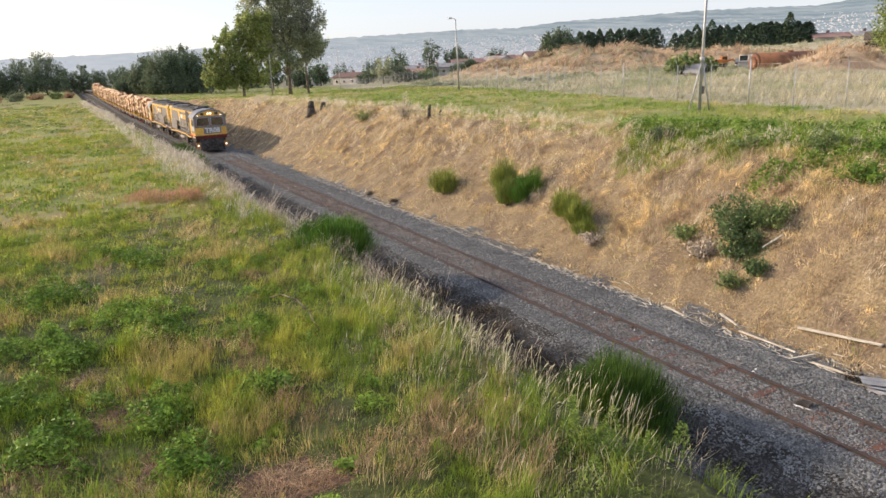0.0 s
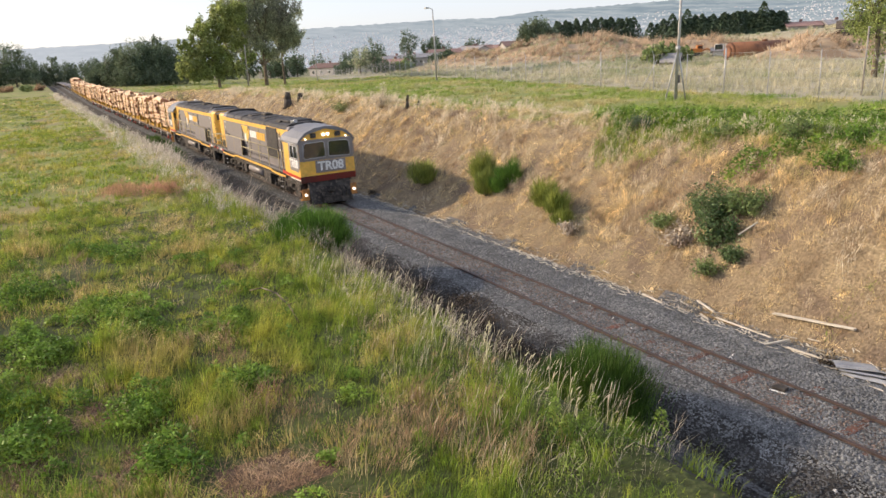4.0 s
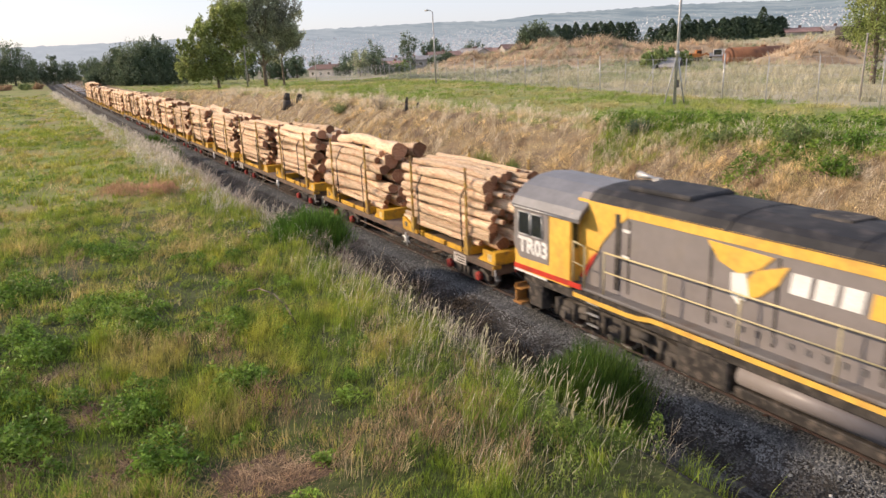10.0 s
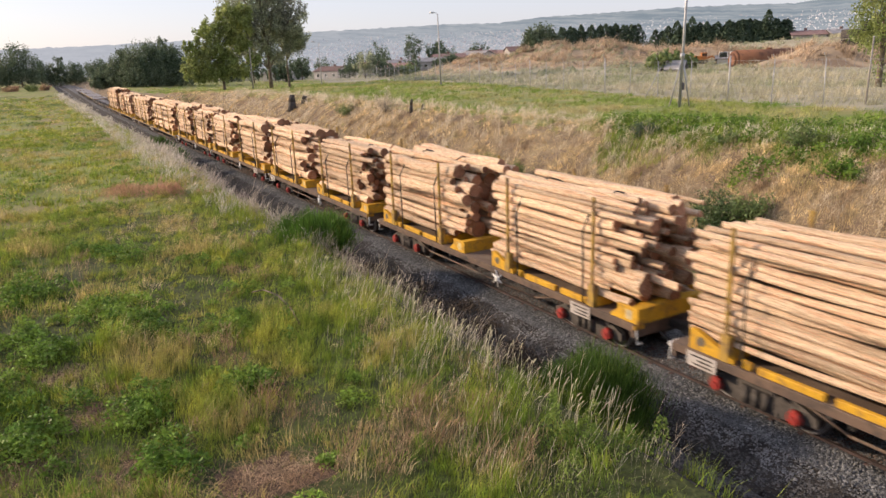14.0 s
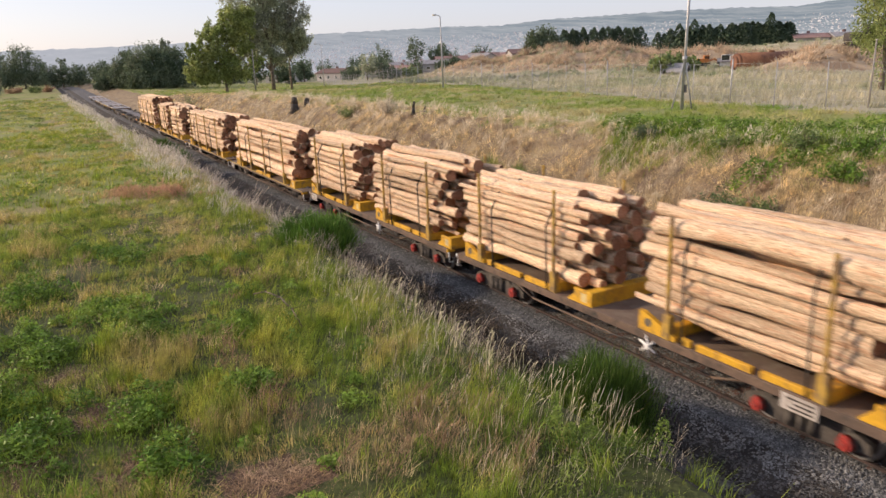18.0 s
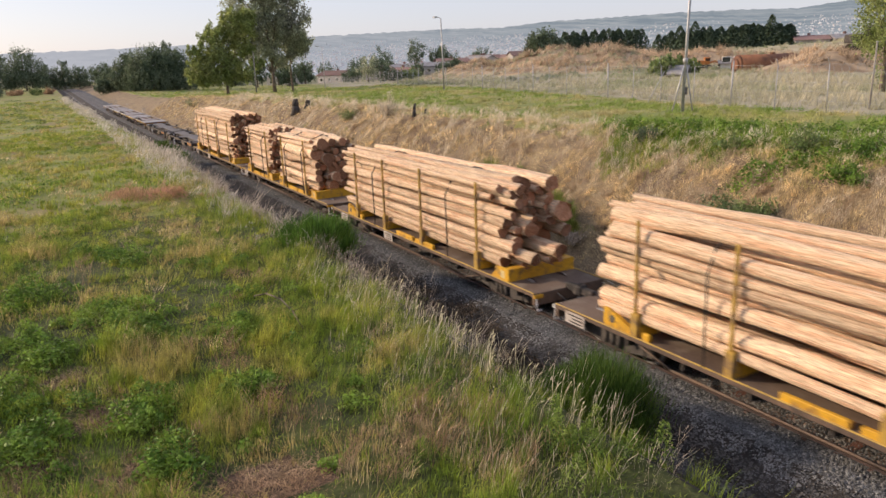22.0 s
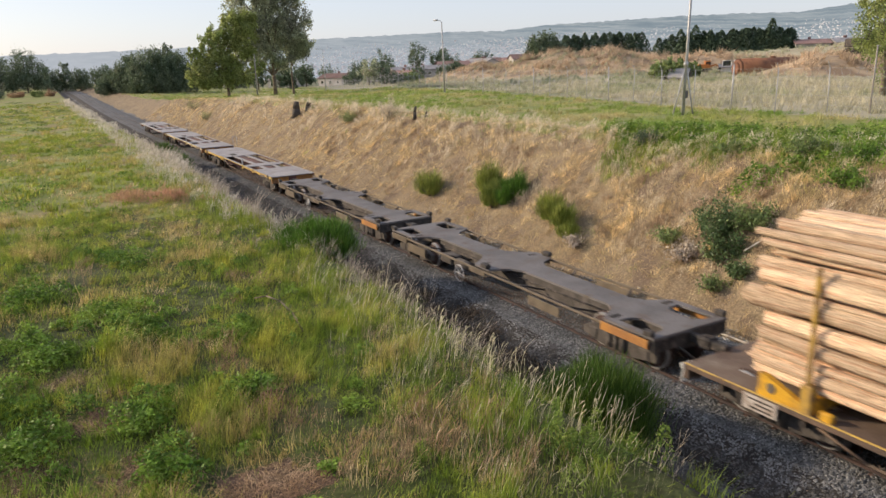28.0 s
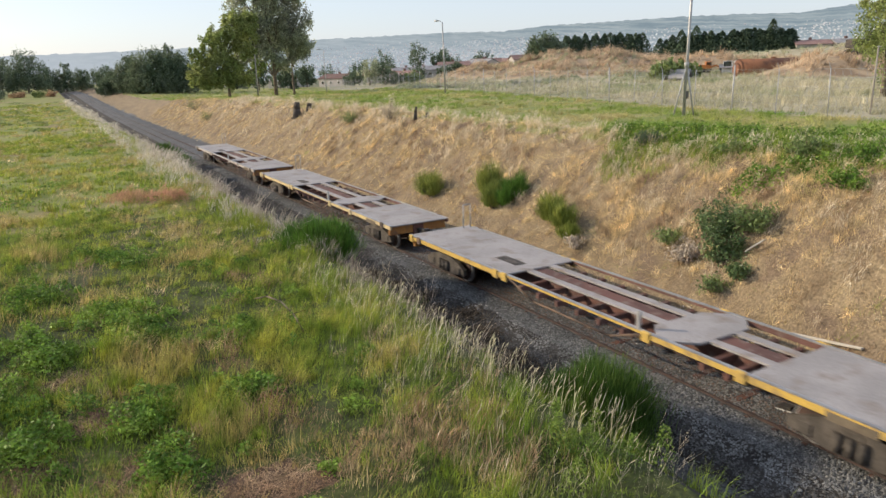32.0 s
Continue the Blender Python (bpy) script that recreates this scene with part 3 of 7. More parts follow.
def locomotive(number, lit):
    lo = thing("locomotive", "grey and yellow diesel locomotive with red lower stripe and roof headlights", "locomotive", "locomotives of the train")
    # underframe and walkway
    s = Shape().box(-1.30, 1.30, -8.3, 8.7, 1.05, 1.42, 0.03)
    s.box(-0.6, 0.6, -7.9, 7.9, 0.82, 1.06)
    part("underframe", s, M_BLACK, lo)
    part("walkway", Shape().box(-1.40, 1.40, -6.35, 8.75, 1.42, 1.50, 0.02), M_SKEL, lo)
    for sx in (-1, 1):
        # the edge stripe dips beside the bogies
        z = lambda y: 1.30 - 0.10 * float(smooth01((abs(y) - 3.6) / 0.7))
        ys = [-6.2 + 0.35 * i for i in range(37)] + [6.9]
        o = [(y, z(y) + 0.10) for y in ys] + [(y, z(y)) for y in ys[::-1]]
        part("edge_stripe", Shape().prism(o, "x", sx * 1.385, sx * 1.412), M_YEL, lo, "yellow walkway edge")
        for y0, y1, mt, lb in ((6.9, 7.25, M_REDP, "red edge patch"), (7.25, 7.75, M_WHITE, "white edge patch"), (7.75, 8.3, M_SKEL, "grey deck edge"), (8.3, 8.62, M_REDP, "red edge patch")):
            part("edge_patch", Shape().box(*sorted((sx * 1.385, sx * 1.412)), y0, y1, 1.34, 1.45), mt, lo, lb)
        part("red_stripe", Shape().prism([(-8.60, 1.37), (-5.9, 1.43), (-5.9, 1.56), (-8.60, 1.50)], "x", sx * 1.405, sx * 1.425), M_REDP, lo, "red lower cab stripe")
        part("white_edge", Shape().box(*sorted((sx * 1.40, sx * 1.428)), -8.58, -7.2, 1.31, 1.36), M_WHITE, lo, "white edge line")
    # cab
    prof = [(-1.40, 1.36), (-1.40, 3.10), (-1.30, 3.26), (-1.0, 3.52), (-0.55, 3.70), (0, 3.76), (0.55, 3.70), (1.0, 3.52), (1.30, 3.26), (1.40, 3.10), (1.40, 1.36)]
    cab = part("cab", Shape().prism(prof, "y", -8.36, -6.13), M_YEL, lo, "yellow cab body", at=Matrix.Translation((0, -0.22, 0)))
    roof = [(-1.43, 3.02), (-1.45, 3.12), (-1.33, 3.31), (-1.02, 3.58), (-0.56, 3.76), (0, 3.82), (0.56, 3.76), (1.02, 3.58), (1.33, 3.31), (1.45, 3.12), (1.43, 3.02), (1.30, 3.22), (0.9, 3.5), (0, 3.7), (-0.9, 3.5), (-1.30, 3.22)]
    part("cab_roof", Shape().prism(roof, "y", -8.66, -6.0), M_CABROOF, lo, "pale grey curved cab roof")
    band = [(-1.38, 2.22), (-1.385, 3.08), (-1.27, 3.22), (1.27, 3.22), (1.385, 3.08), (1.38, 2.22)]
    part("front_band", Shape().prism(band, "y", -8.385, -8.355), M_GREY, cab, "dark grey windscreen surround")
    part("front_skirt", Shape().box(-1.40, 1.40, -8.40, -8.36, 1.20, 1.50), M_REDSHADE, cab, "red front skirt with shade put into its colour")
    for sx in (-1, 1):
        w = part("windscreen", Shape().prism([(sx * 0.10, 2.38), (sx * 0.08, 2.46), (sx * 0.10, 3.02), (sx * 0.18, 3.10), (sx * 1.05, 3.07), (sx * 1.16, 2.98), (sx * 1.20, 2.42), (sx * 1.14, 2.34)], "y", -8.41, -8.375), M_GLASS, cab)
        o = [(sx * 0.10, 2.37), (sx * 0.08, 2.46), (sx * 0.10, 3.02), (sx * 0.18, 3.10), (sx * 1.05, 3.07), (sx * 1.16, 2.98), (sx * 1.20, 2.42), (sx * 1.14, 2.33), (sx * 0.10, 2.37)]
        part("windscreen_rim", Shape().path([(p, -8.41, q) for p, q in o], 0.022, 6), M_GALV, w, "pale rubber rim")
        part("wiper", Shape().path([(sx * 0.6, -8.43, 2.36), (sx * 0.75, -8.44, 2.75)], 0.012, 5), M_BLACK, w)
        part("side_band", Shape().prism([(-8.37, 1.98), (-8.37, 3.06), (-6.92, 3.06), (-6.92, 1.74), (-8.12, 1.70)], "x", sx * 1.398, sx * 1.415), M_GREY, cab, "dark grey side window panel")
        for y0, y1 in ((-8.16, -7.68), (-7.62, -7.16)):
            w = part("side_window", Shape().box(*sorted((sx * 1.40, sx * 1.425)), y0, y1, 2.36, 2.95), M_GLASS, cab)
            part("window_rim", Shape().path([(sx * 1.425, y0, 2.36), (sx * 1.425, y1, 2.36), (sx * 1.425, y1, 2.95), (sx * 1.425, y0, 2.95), (sx * 1.425, y0, 2.36)], 0.02, 6), M_GALV, w, "bright window rim")
        part("drip_rail", Shape().tube((sx * 1.45, -8.35, 3.06), (sx * 1.45, -6.4, 3.06), 0.018, n=6), M_GALV, cab)
        lettering(number, 0.56, M_WHITE, cab, facing(sx * 1.418, -7.56, 2.06, "l" if sx < 0 else "r"), "cab_number", "white cab-side number")
    plate = part("number_board", Shape().box(-0.62, 0.92, -8.40, -8.365, 1.62, 2.20, 0.01), M_GREY, cab, "dark front number board")
    lettering(number, 0.60, M_WHITE, plate, facing(0.15, -8.41, 1.91, "f"), "front_number", "white front number")
    for x in (-0.11, 0.11):
        part("headlight", Shape().tube((x, -8.38, 3.43), (x, -8.45, 3.43), 0.07, n=16), M_LAMP if lit else M_GALV, cab, "twin roof headlight")
    for x in (-0.62, 0.62):
        part("number_light", Shape().box(x - 0.14, x + 0.14, -8.42, -8.36, 3.30, 3.52, 0.01), M_BLACK, cab, "dark brow number light")
    for x in (-1.02, 1.02):
        part("marker_light", Shape().tube((x, -8.37, 3.27), (x, -8.44, 3.27), 0.04, n=12), M_LAMP if lit else M_GALV, cab)
        d = part("ditch_light", Shape().tube((x * 1.22, -8.56, 0.62), (x * 1.22, -8.70, 0.62), 0.055, n=14), M_LAMP if lit else M_GALV, lo, "low ditch light")
        part("corner_step", Shape().box(x * 1.2 - 0.22, x * 1.2 + 0.22, -8.62, -8.3, 0.36, 0.42).box(x * 1.2 - 0.18, x * 1.2 + 0.18, -8.58, -8.54, 0.4, 0.9).box(x * 1.2 - 0.18, x * 1.2 + 0.18, -8.62, -8.3, 0.76, 0.80), M_ORUST, lo, "worn orange corner step")
    part("pilot", Shape().prism([(-8.86, 0.14), (-8.30, 0.14), (-8.30, 1.22), (-8.56, 1.22)], "x", -1.05, 1.05).box(-0.5, 0.5, -8.89, -8.82, 0.16, 0.5), M_BLACK, lo, "black snowplough pilot")
    for x in (-0.5, 0.5, 0.72):
        part("brake_hose", Shape().path([(x, -8.6, 0.9), (x * 1.03, -8.92, 0.7), (x, -8.88, 0.4)], 0.028), M_BLACK, lo)
    # hood
    hp = [(-1.10, 1.5), (-1.10, 3.56), (-0.98, 3.70), (0.98, 3.70), (1.10, 3.56), (1.10, 1.5)]
    hood = part("hood", Shape().prism(hp, "y", -6.35, 7.12), M_GREY, lo, "dark grey engine hood")
    part("hood_end", Shape().prism(hp, "y", 7.12, 8.20), M_YEL, lo, "yellow hood end")
    rp = [(-1.13, 3.55), (-1.0, 3.72), (-0.80, 3.80), (-0.3, 3.86), (0.3, 3.86), (0.80, 3.80), (1.0, 3.72), (1.13, 3.55)]
    top = part("hood_roof", Shape().prism(rp, "y", -6.0, 6.3), M_ROOF, lo, "sooty dark roof")
    part("roof_cowl", Shape().prism([(-1.12, 3.56), (-0.9, 3.78), (-0.7, 3.88), (0.7, 3.88), (0.9, 3.78), (1.12, 3.56)], "y", 6.62, 7.12), M_CABROOF, top, "pale roof cowl")
    part("roof_cowl", Shape().prism([(-1.0, 3.70), (-0.8, 3.92), (-0.2, 4.0), (0.8, 3.94), (1.0, 3.70)], "y", 6.25, 6.66), M_ROOF, top, "sooty raised roof cowl")
    part("end_roof", Shape().prism([(-1.0, 3.64), (-0.9, 3.76), (0.9, 3.76), (1.0, 3.64)], "y", 7.12, 8.16), M_DECK, top, "dusty brown end roof")
    for y, a in ((-4.3, -0.55), (-1.2, -0.45), (1.3, -0.5)):
        part("roof_opening", Shape().prism([(a - 0.30, 3.80), (a - 0.22, 3.878), (a + 0.50, 3.90), (a + 0.60, 3.82)], "y", y, y + 0.75), M_BLACK, top, "black exhaust opening in the roof")
    for y in (-2.2, 0.2, 2.45, 4.3):
        part("roof_rib", Shape().prism([(x * 1.012, z + 0.012) for x, z in rp], "y", y, y + 0.05), M_ROOF, top)
    for y in (2.6, 4.42):
        part("roof_grille", Shape().prism([(-1.09, 3.63), (-1.0, 3.738), (-0.80, 3.82), (-0.3, 3.88), (0.3, 3.88), (0.3, 3.86), (-0.3, 3.84), (-1.0, 3.70)], "y", y, y + 1.72), M_GRILLE, top, "black radiator grille in the roof")
    part("exhaust", Shape().box(-0.22, 0.22, 0.35, 1.15, 3.84, 4.0, 0.03), M_BLACK, top)
    part("roof_box", Shape().box(-0.7, 0.6, -5.3, -3.5, 3.8, 3.93, 0.04), M_ROOF, top)
    part("horn", Shape().tube((-0.55, -5.6, 3.92), (-0.55, -6.1, 3.95), 0.03, 0.09, n=10).box(-0.62, -0.48, -5.6, -5.4, 3.82, 3.94), M_GALV, top, "bright roof horn")
    for sx in (-1, 1):
        xa, xb = sx * 1.098, sx * 1.118
        part("hood_stripe", Shape().prism([(-4.75, 3.34), (-4.75, 3.57), (7.13, 3.57), (7.13, 3.34)], "x", xa, xb), M_YEL, hood, "yellow hood stripe")
        part("front_panel", Shape().prism([(-6.36, 1.62), (-6.36, 3.56), (-4.76, 3.56), (-4.76, 3.32), (-5.15, 3.05), (-5.55, 2.6), (-5.95, 1.95), (-6.12, 1.62)], "x", xa, sx * 1.122), M_YEL, hood, "yellow panel with slanting edge")
        part("red_tip", Shape().prism([(-6.05, 1.75), (-5.66, 2.38), (-5.9, 2.2), (-6.3, 1.62), (-6.12, 1.62)], "x", sx * 1.12, sx * 1.126), M_REDP, hood)
        if sx < 0:
            g = part("grille", Shape().box(*sorted((xa, sx * 1.13)), -4.52, -2.6, 1.95, 3.52), M_GRILLE, hood, "black radiator grille")
            slats = Shape()
            for i in range(22):
                slats.box(*sorted((sx * 1.13, sx * 1.142)), -4.48, -2.64, 2.0 + i * 0.07, 2.03 + i * 0.07)
            part("grille_slats", slats, M_BLACK, g)
        part("door_recess", Shape().box(*sorted((xa, sx * 1.124)), -5.12, -4.96, 1.6, 3.38), M_BLACK, hood, "black upright recess")
        for y in (-4.70, -2.5, -1.05, 0.9, 2.45, 2.6):
            part("door_seam", Shape().box(*sorted((xa, sx * 1.112)), y - 0.025, y + 0.025, 1.6, 3.28), M_BLACK, hood)
        part("air_opening", Shape().box(*sorted((xa, sx * 1.12)), 5.75, 6.4, 1.62, 2.5), M_GRILLE, hood, "dark air opening")
        if sx < 0:
            lv = Shape()
            for k in range(9):
                lv.box(*sorted((xa, sx * 1.125)), 6.42, 6.86, 1.9 + k * 0.09, 1.94 + k * 0.09)
            tagged(part("louvre", lv, M_BLACK, hood, "dark louvre slots"), kind="stuff")
        for k in range(14):
            part("latch", Shape().box(*sorted((xa, sx * 1.13)), -2.4 + k * 0.33, -2.32 + k * 0.33, 1.68, 1.80), M_SKEL, hood)
        for y, z in ((-4.9, 3.0), (-4.9, 2.4), (6.62, 3.18), (6.66, 2.86), (6.66, 2.05), (1.7, 2.62)):
            part("notice", Shape().box(*sorted((xa, sx * 1.114)), y, y + 0.22, z, z + 0.07), M_WHITE, hood, "small white notice")
        # wing emblem and plain bars in place of the operator's name, reading towards the train's own left on both sides
        e = 1 if sx < 0 else -1
        def yy(v):
            return 0.0 - e * v
        part("wing_emblem", Shape().prism([(yy(-2.60), 3.30), (yy(-1.15), 3.26), (yy(-1.40), 3.00), (yy(-1.85), 2.80), (yy(-2.30), 2.94)], "x", xb - sx * 0.014, sx * 1.124), M_YEL, hood, "yellow wing emblem")
        part("wing_emblem", Shape().prism([(yy(-1.82), 2.56), (yy(-1.50), 2.94), (yy(-0.86), 3.16), (yy(-1.05), 2.78), (yy(-1.40), 2.46), (yy(-1.72), 2.34)], "x", xb - sx * 0.014, sx * 1.124), M_YEL, hood, "yellow wing emblem")
        part("wing_emblem", Shape().prism([(yy(-2.02), 2.78), (yy(-1.70), 2.84), (yy(-1.60), 2.42), (yy(-1.84), 2.20), (yy(-2.0), 2.36)], "x", xb - sx * 0.014, sx * 1.126), M_WHITE, hood, "white wing emblem tail")
        rd = part("cab_door", Shape().box(*sorted((sx * 1.125, sx * 1.385)), -6.345, -6.32, 1.52, 3.24, 0.006), M_YEL, lo, "orange-yellow cab end door")
        part("door_window", Shape().box(*sorted((sx * 1.17, sx * 1.34)), -6.322, -6.305, 2.35, 3.0, 0.01), M_GLASS, rd, "dark door window")
        for k in range(3):
            v = -0.82 + 0.46 * k
            part("name_bar", Shape().prism([(yy(v), 2.70), (yy(v + 0.36), 2.70), (yy(v + 0.40), 3.08), (yy(v + 0.04), 3.08)], "x", xa, sx * 1.122), M_WHITE, hood, "plain white bar")
        for k in range(4):
            v = 0.58 + 0.41 * k
            part("name_bar", Shape().prism([(yy(v), 2.66), (yy(v + 0.32), 2.66), (yy(v + 0.36), 3.08), (yy(v + 0.04), 3.08)], "x", xa, sx * 1.122), M_YEL, hood, "plain yellow bar")
        # hood end door, railings, ladders
        part("end_door", Shape().box(*sorted((xa, sx * 1.118)), 7.36, 8.0, 2.05, 3.42, 0.006), M_YEL, hood, "raised yellow end door")
        part("side_opening", Shape().box(*sorted((xa, sx * 1.108)), 7.30, 8.06, 1.52, 1.96), M_GRILLE, hood, "dark opening under the hood end")
        part("door_seam", Shape().box(*sorted((xa, sx * 1.121)), 8.02, 8.05, 2.05, 3.42), M_BLACK, hood)
        rail = Shape()
        rail.path([(sx * 1.36, -5.2, 2.50), (sx * 1.36, 5.75, 2.50)], 0.022)
        rail.path([(sx * 1.36, -5.2, 2.05), (sx * 1.36, 2.1, 2.05)], 0.018)
        part("handrail", rail, M_RAILING, lo, "yellowed steel handrail")
        for y in (-5.2, -3.4, -1.6, 0.3, 2.1, 3.9, 5.75):
            part("stanchion", Shape().tube((sx * 1.36, y, 1.45), (sx * 1.36, y, 2.50), 0.022, n=8), M_RAILING, lo)
        part("walkway_screen", Shape().box(*sorted((sx * 1.35, sx * 1.372)), 2.1, 5.75, 1.52, 2.46), M_GREY, lo, "grey sheet screen along the walkway")
        part("handrail", Shape().path([(sx * 1.36, 6.5, 1.45), (sx * 1.36, 6.5, 2.35), (sx * 1.36, 6.8, 2.42), (sx * 1.36, 8.65, 2.30), (sx * 0.35, 8.7, 2.30)], 0.022).path([(sx * 1.36, 6.5, 1.95), (sx * 1.36, 8.65, 1.90), (sx * 0.35, 8.7, 1.90)], 0.018), M_RAILING, lo)
        for x, y in ((1.36, 8.65), (0.35, 8.7), (1.36, 7.4)):
            part("stanchion", Shape().tube((sx * x, y, 1.45), (sx * x, y, 2.32), 0.024, n=8), M_RAILING, lo)
        part("cab_handrail", Shape().path([(sx * 1.37, -6.25, 1.5), (sx * 1.37, -6.25, 2.55), (sx * 1.37, -5.85, 2.5), (sx * 1.37, -5.85, 1.5)], 0.022).path([(sx * 1.37, -6.25, 2.05), (sx * 1.37, -5.85, 2.0)], 0.016), M_RAILING, lo)
        for y in (-5.5, 6.1):
            lad = part("ladder", Shape().tube((sx * 1.38, y - 0.2, 0.32), (sx * 1.38, y - 0.2, 1.45), 0.022, n=6).tube((sx * 1.38, y + 0.2, 0.32), (sx * 1.38, y + 0.2, 1.45), 0.022, n=6), M_BLACK, lo)
            for k in range(4):
                part("rung", Shape().box(*sorted((sx * 1.34, sx * 1.42)), y - 0.2, y + 0.2, 0.36 + k * 0.27, 0.385 + k * 0.27), M_GALV, lad, "bright step tread")
        # between the bogies
        part("air_reservoir", Shape().tube((sx * 1.12, -1.6, 0.86), (sx * 1.12, 1.2, 0.86), 0.21, n=16), M_GREY, lo, "grey air reservoir")
        part("tank_skirt", Shape().box(*sorted((sx * 0.85, sx * 1.22)), -1.7, 1.6, 0.38, 0.60, 0.03), M_BLACK, lo)
        part("equipment_box", Shape().box(*sorted((sx * 0.9, sx * 1.28)), -3.1, -1.8, 0.40, 1.04, 0.04), M_BLACK, lo)
        part("equipment_box", Shape().box(*sorted((sx * 0.95, sx * 1.26)), 1.9, 2.5, 0.46, 1.02, 0.04), M_BLACK, lo)
        part("sandbox", Shape().box(*sorted((sx * 0.98, sx * 1.32)), 7.2, 7.75, 0.38, 1.05, 0.04), M_BLACK, lo)
        part("sandbox", Shape().box(*sorted((sx * 0.98, sx * 1.32)), -8.1, -7.5, 0.42, 1.05, 0.04), M_BLACK, lo)
        part("marker", Shape().box(*sorted((sx * 0.75, sx * 1.2)), 8.77, 8.80, 1.12, 1.30), M_REDP, lo, "red end marker panel")
    part("fuel_tank", Shape().box(-0.95, 0.95, -2.9, 2.4, 0.34, 1.04, 0.10), M_BLACK, lo)
    part("end_roof_rail", Shape().box(-1.02, 1.02, 8.15, 8.24, 3.54, 3.66), M_PALEMETAL, lo, "pale end lip")
    part("end_grille", Shape().box(-0.95, 0.95, 8.20, 8.222, 3.16, 3.50), M_GRILLE, lo)
    rb = part("number_board", Shape().box(-0.80, 0.72, 8.20, 8.23, 2.06, 2.68), M_GREY, lo)
    lettering(number, 0.62, M_WHITE, rb, facing(-0.04, 8.24, 2.36, "b"), "end_number", "white end number")
    part("end_opening", Shape().box(-0.86, 0.86, 8.20, 8.216, 1.52, 1.98), M_GRILLE, lo, "dark opening under the hood end")
    part("end_beam", Shape().box(-1.3, 1.3, 8.68, 8.78, 0.95, 1.46, 0.02), M_BLACK, lo)
    # bogies
    for c in (-5.15, 5.15):
        s = Shape()
        for sx in (-1, 1):
            x0, x1 = sorted((sx * 0.82, sx * 0.98))
            s.prism([(-2.35, 0.45), (-2.2, 0.72), (-1.2, 0.86), (1.2, 0.86), (2.2, 0.72), (2.35, 0.45), (2.0, 0.34), (0.9, 0.50), (0, 0.40), (-0.9, 0.50), (-2.0, 0.34)], "x", x0, x1)
            for k in (-1.75, 0, 1.75):
                s.box(x0 - 0.02, x1 + 0.09, k - 0.19, k + 0.19, 0.28, 0.62, 0.03)
                s.tube((sx * 1.0, k - 0.32, 0.36), (sx * 1.0, k - 0.32, 0.80), 0.09, n=8)
                s.tube((sx * 1.0, k + 0.32, 0.36), (sx * 1.0, k + 0.32, 0.80), 0.09, n=8)
                s.tube((sx * 1.0, k, 0.45), (sx * 1.16, k, 0.45), 0.13, 0.1, n=10)
            for k in (-0.9, 0.9):
                s.tube((sx * 1.06, k - 0.25, 0.74), (sx * 1.06, k + 0.25, 0.74), 0.10, n=10)
                s.path([(sx * 1.08, k, 0.7), (sx * 1.1, k + 0.2, 0.35), (sx * 1.04, k + 0.3, 0.25)], 0.035, 6)
        s.box(-0.8, 0.8, -2.2, 2.2, 0.55, 0.85)
        part("bogie", s.mesh("bogie", M_BOGIE), None, lo, at=Matrix.Translation((0, c, 0)))
        for k in (-1.75, 0, 1.75):
            wheelset(lo, c + k, 0.47)
    coupler(lo, 8.7, 1)
    coupler(lo, -8.3, -1)
    return lo


def sill_and_deck(w, half, hz, halfw=1.22, deck=None, stripe=None):
    part("deck", Shape().box(-halfw + 0.04, halfw - 0.04, -half, half, hz - 0.06, hz, 0.01), deck or M_DECK, w, "worn brown steel deck")
    for sx in (-1, 1):
        x0, x1 = sorted((sx * (halfw - 0.10), sx * halfw))
        part("side_sill", Shape().box(x0, x1, -half, half, hz - (0.11 if hz < 0.9 else 0.19), hz - 0.004, 0.012), stripe or M_SILL, w)
        if hz < 0.9:
            # added dark panels: they stand for the shade below the deck edge
            for i in range(4):
                y = -half + 2.75 + (2 * half - 5.5) * i / 3
                part("frame_panel", Shape().box(*sorted((sx * 0.74, sx * 0.80)), y - 1.18, y + 1.02, hz - 0.36, hz - 0.13, 0.01), M_UNDERSHADE, w, "added dark panel for the shade under the deck")
        n = 9
        bm_ = shared(("br", sx, halfw), lambda: Shape().prism([(sx * (halfw - 0.06), -0.17), (sx * 0.45, -0.17), (sx * 0.45, -0.42), (sx * (halfw - 0.06), -0.30)], "y", -0.03, 0.03).mesh("deck_bracket", M_BLACK))
        for i in range(n):
            y = -half + 0.9 + (2 * half - 1.8) * i / (n - 1)
            part("deck_bracket", bm_, None, w, at=Matrix.Translation((0, y, hz)))
        o = [(-half + 2.9, hz - 0.20), (-half + 3.8, hz - 0.46), (half - 3.8, hz - 0.46), (half - 2.9, hz - 0.20)]
        part("truss_rod", Shape().path([(sx * (halfw - 0.14), y, z) for y, z in o], 0.03, 6), M_SILL, w)
    part("centre_sill", Shape().box(-0.32, 0.32, -half + 0.05, half - 0.05, hz - 0.45, hz - 0.06, 0.02), M_BLACK, w)
    part("brake_cylinder", Shape().tube((0.55, -0.9, hz - 0.42), (0.55, 0.3, hz - 0.42), 0.17, n=12), M_BLACK, w)
    for d in (-1, 1):
        part("headstock", Shape().box(-halfw + 0.02, halfw - 0.02, *sorted((d * half, d * (half - 0.12))), hz - 0.34, hz - 0.005, 0.012), M_SILL, w)
        coupler(w, d * half, d)


